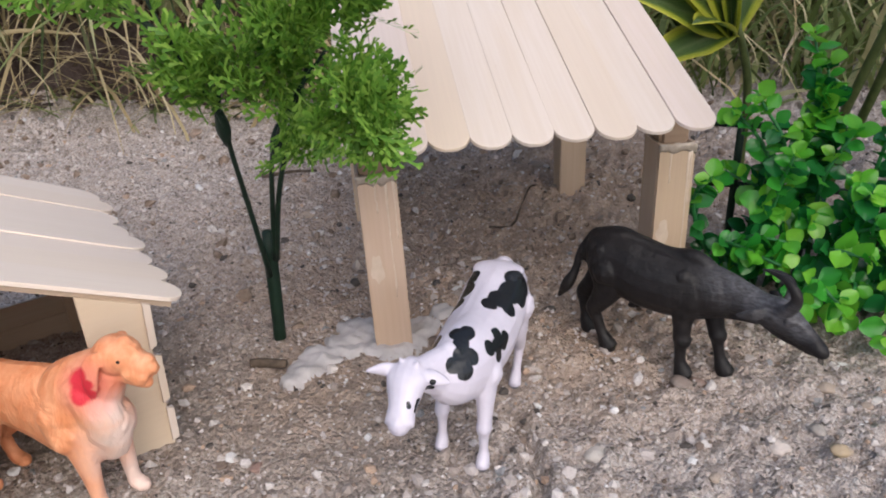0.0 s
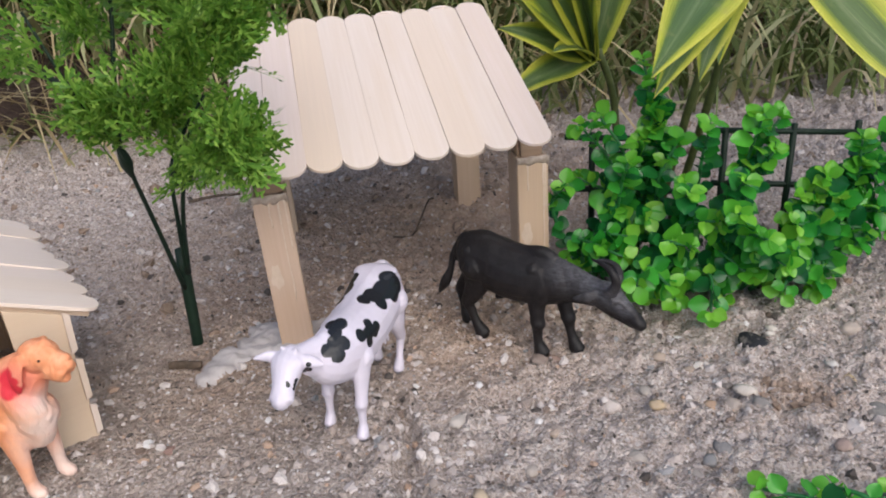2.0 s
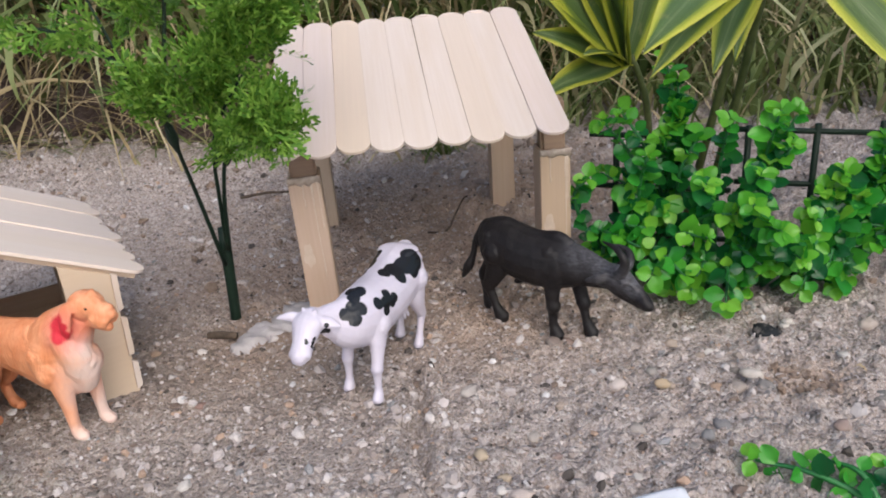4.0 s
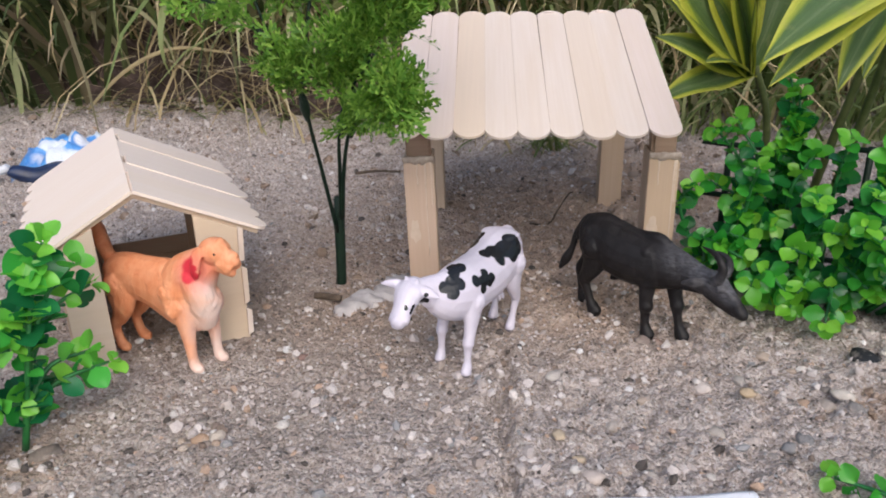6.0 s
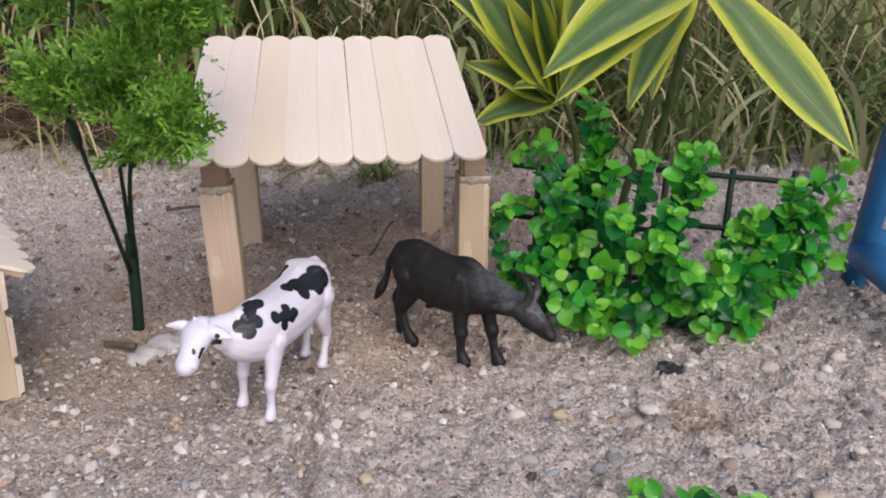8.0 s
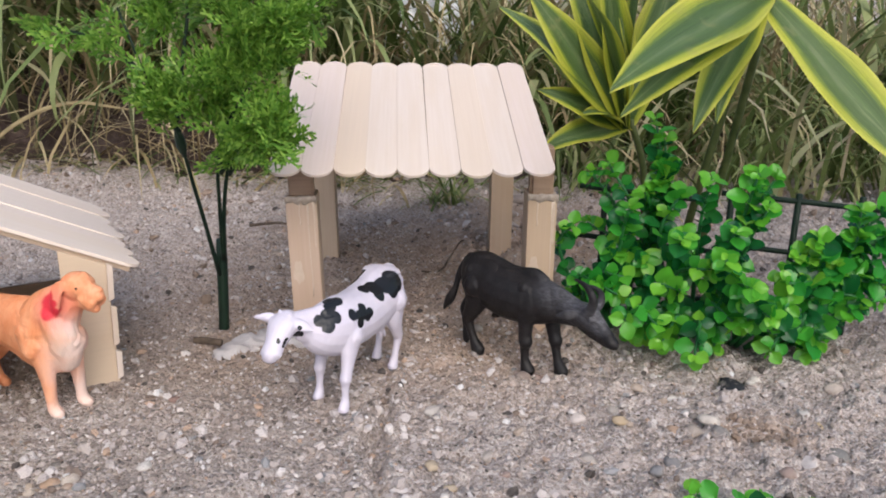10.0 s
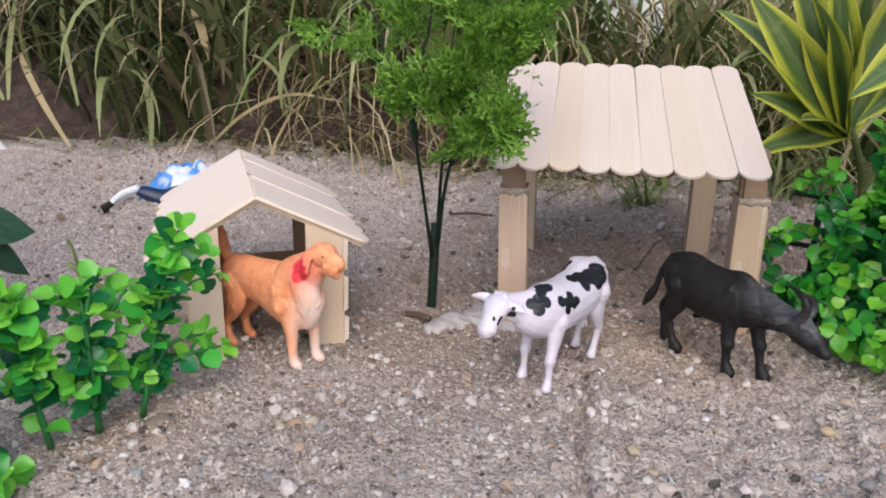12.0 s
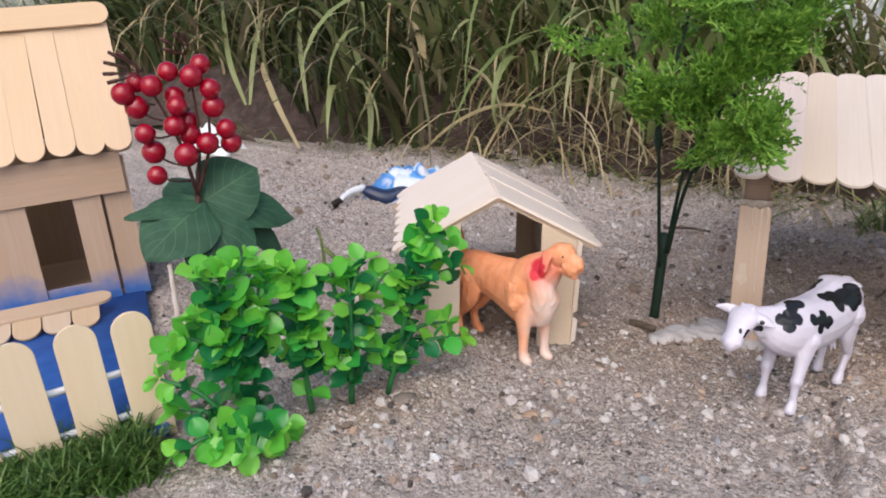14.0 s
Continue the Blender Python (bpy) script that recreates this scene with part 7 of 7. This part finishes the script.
# ---- litter ----
def crumpled(name, label, category, mat, centre, size, seed, amp=0.35, yaw=0.0):
    bm = bmesh.new()
    bmesh.ops.create_grid(bm, x_segments=26, y_segments=20, size=0.5)
    off = Vector((seed * 3.7, seed * 1.3, 0))
    m = pose(*centre, 0, 0, yaw)
    for v in bm.verts:
        x, y = v.co.x, v.co.y
        e = 1 - max(abs(x), abs(y)) * 2
        r = 1 + 0.25 * noise.noise(Vector((x * 3, y * 3, 0)) + off)
        hump = max(0, 1 - (2 * x) ** 2) * max(0, 1 - (2 * y) ** 2)
        z = size[2] * (0.75 * hump ** 0.6 + amp * abs(noise.noise(Vector((x * 5, y * 5, 2)) + off)) + 0.5 * amp * noise.noise(Vector((x * 11, y * 11, 4)) + off)) * min(1, 0.15 + 3 * e)
        v.co = Vector((x * size[0] * r, y * size[1] * r, z))
    bmesh.ops.transform(bm, matrix=m, verts=bm.verts)
    for v in bm.verts:
        v.co.z += ground_z(v.co.x, v.co.y, False)
    ob = thing(name, label, category, None, finish(name, bm, mat))
    s = ob.modifiers.new("film", "SOLIDIFY")
    s.thickness = 0.0006
    return ob


bag = crumpled("plastic_bag", "crumpled blue and white plastic bag lying on sand", "plastic bag", M_BAG, (-0.418, 0.505, 0.001), (0.098, 0.058, 0.040), 3, 0.38, 22)


def bag_underside():
    """The bag's dark navy bottom, a shallow fold bulging out below its mouth."""
    bm = bmesh.new()
    left, right, foot = Vector((-0.4600, 0.463, 0.0275)), Vector((-0.4090, 0.482, 0.0300)), Vector((-0.441, 0.465, 0.0115))
    grid = []
    for i in range(13):
        u = i / 12
        top = left.lerp(right, u) + Vector((0.001, 0.001, 0.002 * math.sin(9 * u)))
        low = top.lerp(Vector((top.x, top.y, foot.z)) + Vector((0.004, -0.006, 0)), math.sin(math.pi * min(1, 0.04 + 0.92 * u)) ** 0.7)
        grid.append([bm.verts.new(top.lerp(low, v) + Vector((0.1, -1, 0.1)) * 0.004 * math.sin(math.pi * v)) for v in (0, 0.25, 0.5, 0.75, 1)])
    for p, q in zip(grid, grid[1:]):
        for j in range(4):
            bm.faces.new((p[j], q[j], q[j + 1], p[j + 1]))
    ob = part("underside", bm, M_NAVY, bag, "dark navy underside")
    film = ob.modifiers.new("film", "SOLIDIFY")
    film.thickness = 0.0006


bag_underside()
twig("charred_stick", [(-0.4600, 0.4187, 0.0150), (-0.4567, 0.4218, 0.0182), (-0.4534, 0.4248, 0.0215)], 0.0043, 0.0032, M_BLACK, "short charred black stick beside the bag")
twig("bag_tail", [(-0.4540, 0.4242, 0.0208), (-0.4575, 0.444, 0.0255), (-0.4560, 0.465, 0.0275)], 0.0026, 0.0046, M_PAPER, "twisted white end of the plastic bag", "plastic scrap")
crumpled("plastic_scrap", "faded blue plastic scrap caught in the grass", "plastic scrap", M_BLUESCRAP, (-0.835, 0.80, 0.080), (0.075, 0.05, 0.05), 12, 0.4, 10)
crumpled("paper_scrap", "torn white paper lying on sand", "paper", M_PAPER, (0.118, 0.1375, 0.0050), (0.088, 0.036, 0.0020), 6, 0.3, 15)
crumpled("white_sack", "crumpled white sack at the foot of the bank", "sack", M_PAPER, (-0.840, 0.565, 0.0), (0.085, 0.065, 0.045), 8, 0.3, 20)
crumpled("white_sack", "white sack lying behind the tall grass", "sack", M_PAPER, (-0.045, 0.985, 0.05), (0.15, 0.07, 0.21), 9, 0.5, 10)


# ---- pebbles ----
def pebble(x, y, size, colour, label, seed, flat=0.5, sink=0.62):
    sink = 0.06 if label.startswith("flat") else sink
    if not label.startswith("flat"):
        # sand dust dulls all but the clean slate
        colour = tuple(0.68 * c + 0.32 * d for c, d in zip(colour, (0.45, 0.39, 0.35)))
        size *= 0.92
    mat = stone_material("pebble_" + label.split()[0], colour)
    me = rock_mesh("pebble", size, mat, seed, flat)
    thing("pebble", label, "pebble", pose(x, y, ground_z(x, y) + size * flat * (0.5 - sink), 0, 0, seed * 37), me, "pebbles on the sand")


PEBBLES_EAST = [
    (0.2325, 0.2960, 0.0095, (0.022, 0.025, 0.030), 'flat dark grey pebble on sand'),
    (0.249, 0.311, 0.004, (0.72, 0.68, 0.62), 'white rounded pebble on sand'),
    (0.244, 0.303, 0.0028, (0.7, 0.66, 0.6), 'white rounded pebble on sand'),
    (0.266, 0.26, 0.005, (0.62, 0.46, 0.24), 'yellowish pebble on sand'),
    (0.269, 0.237, 0.0078, (0.13, 0.145, 0.15), 'grey-green pebble on sand'),
    (0.214, 0.24, 0.0062, (0.16, 0.16, 0.165), 'grey pebble on sand'),
    (0.2105, 0.25, 0.006, (0.68, 0.62, 0.56), 'white rounded pebble on sand'),
    (0.2205, 0.252, 0.0048, (0.55, 0.3, 0.18), 'orange-brown pebble on sand'),
    (0.202, 0.244, 0.006, (0.34, 0.29, 0.26), 'brownish pebble on sand'),
    (0.193, 0.246, 0.0048, (0.46, 0.29, 0.18), 'orange-brown pebble on sand'),
    (0.188, 0.216, 0.0058, (0.17, 0.18, 0.2), 'grey pebble on sand'),
    (0.1451, 0.2514, 0.0058, (0.66, 0.58, 0.55), 'pale pinkish pebble on sand'),
    (0.1659, 0.2433, 0.0046, (0.52, 0.38, 0.22), 'tan pebble on sand'),
    (0.0714, 0.2461, 0.0066, (0.62, 0.57, 0.53), 'pale chalky pebble on sand'),
]
PEBBLES_MIDDLE = [
    (-0.0679, 0.239, 0.0036, (0.2, 0.085, 0.065), 'reddish brown pebble on sand'),
    (0.1165, 0.2945, 0.0062, (0.2, 0.14, 0.12), 'dull brown pebble on sand'),
    (0.1245, 0.2955, 0.004, (0.3, 0.17, 0.13), 'reddish brown pebble on sand'),
    (-0.0904, 0.1713, 0.0034, (0.1, 0.095, 0.09), 'dark pebble on sand'),
    (-0.0857, 0.1593, 0.0052, (0.5, 0.3, 0.17), 'tan pebble on sand'),
    (-0.078, 0.162, 0.0046, (0.6, 0.52, 0.44), 'pale tan pebble on sand'),
    (-0.093, 0.164, 0.004, (0.56, 0.48, 0.4), 'pale tan pebble on sand'),
    (-0.1108, 0.0641, 0.0034, (0.06, 0.055, 0.05), 'dark pebble on sand'),
    (0.29, 0.305, 0.007, (0.55, 0.46, 0.4), 'pale pinkish pebble on sand'),
    (-0.148, 0.133, 0.008, (0.1, 0.075, 0.06), 'dark soil clod on sand'),
    (-0.053, 0.179, 0.0042, (0.7, 0.67, 0.64), 'white rounded pebble on sand'),
    (0.03, 0.62, 0.01, (0.3, 0.22, 0.18), 'brown soil clod behind the shed'),
    (0.075, 0.655, 0.013, (0.24, 0.18, 0.15), 'brown soil clod behind the shed'),
    (0.1, 0.63, 0.011, (0.26, 0.19, 0.155), 'brown soil clod behind the shed'),
]
PEBBLES_WEST = [
    (0.069, 0.577, 0.009, (0.3, 0.22, 0.18), 'brown soil clod behind the shed'),
    (0.092, 0.606, 0.012, (0.27, 0.2, 0.165), 'brown soil clod behind the shed'),
    (0.06, 0.62, 0.008, (0.33, 0.25, 0.21), 'brown soil clod behind the shed'),
    (0.112, 0.6, 0.008, (0.28, 0.21, 0.17), 'brown soil clod behind the shed'),
    (-0.089, 0.153, 0.0036, (0.46, 0.33, 0.22), 'tan pebble on sand'),
    (-0.0805, 0.1545, 0.003, (0.58, 0.47, 0.38), 'pale tan pebble on sand'),
    (-0.083, 0.169, 0.0034, (0.22, 0.15, 0.12), 'dull brown pebble on sand'),
    (-0.0945, 0.157, 0.003, (0.52, 0.4, 0.3), 'tan pebble on sand'),
    (-0.0755, 0.156, 0.0028, (0.4, 0.27, 0.19), 'orange-brown pebble on sand'),
    (-0.087, 0.1475, 0.0026, (0.55, 0.45, 0.36), 'pale tan pebble on sand'),
    (0.012, 0.38, 0.0055, (0.36, 0.3, 0.27), 'greyish pebble on sand'),
    (0.085, 0.36, 0.005, (0.5, 0.45, 0.41), 'pale chalky pebble on sand'),
    (0.3, 0.2505, 0.005, (0.6, 0.54, 0.5), 'pale pinkish pebble on sand'),
    (-0.1, 0.5, 0.0075, (0.48, 0.36, 0.27), 'tan pebble on sand'),
]
STONE_TINTS = {
    "pale pinkish": (0.66, 0.55, 0.50), "white rounded": (0.76, 0.72, 0.68), "reddish brown": (0.26, 0.17, 0.15), "rusty": (0.43, 0.335, 0.265),
    "blue-grey": (0.20, 0.215, 0.24), "tan": (0.54, 0.42, 0.28), "dark": (0.07, 0.066, 0.064), "greyish": (0.42, 0.38, 0.35),
}
PEBBLES_MORE = [
    (0.3346, 0.3201, 0.0070, "pale pinkish"), (0.3181, 0.2985, 0.0045, "white rounded"), (0.3239, 0.2808, 0.0040, "reddish brown"), (0.2989, 0.2230, 0.0040, "pale pinkish"),
    (0.2854, 0.2244, 0.0042, "rusty"), (0.2362, 0.2072, 0.0050, "reddish brown"), (0.1800, 0.2090, 0.0042, "blue-grey"), (0.2639, 0.2718, 0.0036, "white rounded"),
    (0.1804, 0.2901, 0.0050, "rusty"), (0.1925, 0.2777, 0.0030, "rusty"), (0.1976, 0.2813, 0.0036, "white rounded"), (0.1715, 0.2016, 0.0046, "greyish"),
    (0.1703, 0.2475, 0.0036, "rusty"), (0.2047, 0.2585, 0.0036, "dark"), (0.2684, 0.1895, 0.0050, "rusty"), (0.1155, 0.2344, 0.0034, "rusty"),
]
PEBBLES_NEAR = [
    (0.1641, 0.2589, 0.0045, "greyish"), (0.1489, 0.2138, 0.0050, "greyish"), (0.1290, 0.1993, 0.0030, "dark"), (0.1331, 0.1997, 0.0038, "pale pinkish"),
    (0.1589, 0.1979, 0.0026, "dark"), (0.1449, 0.1842, 0.0042, "white rounded"), (0.1184, 0.1729, 0.0050, "greyish"), (0.0948, 0.1652, 0.0048, "pale pinkish"),
    (0.0875, 0.1683, 0.0034, "white rounded"), (0.1017, 0.2120, 0.0050, "greyish"), (0.0782, 0.1926, 0.0044, "tan"), (0.0882, 0.1990, 0.0034, "dark"),
    (0.0881, 0.1781, 0.0034, "tan"), (0.1108, 0.1920, 0.0030, "reddish brown"),
]
TINTED_PEBBLES = [(x, y, s, STONE_TINTS[k], k + " pebble on coarse sand") for x, y, s, k in PEBBLES_MORE + PEBBLES_NEAR]
for k, (x, y, s, col, lab) in enumerate(PEBBLES_EAST + PEBBLES_MIDDLE + PEBBLES_WEST + TINTED_PEBBLES):
    pebble(x, y, s, col, lab, 100 + k)
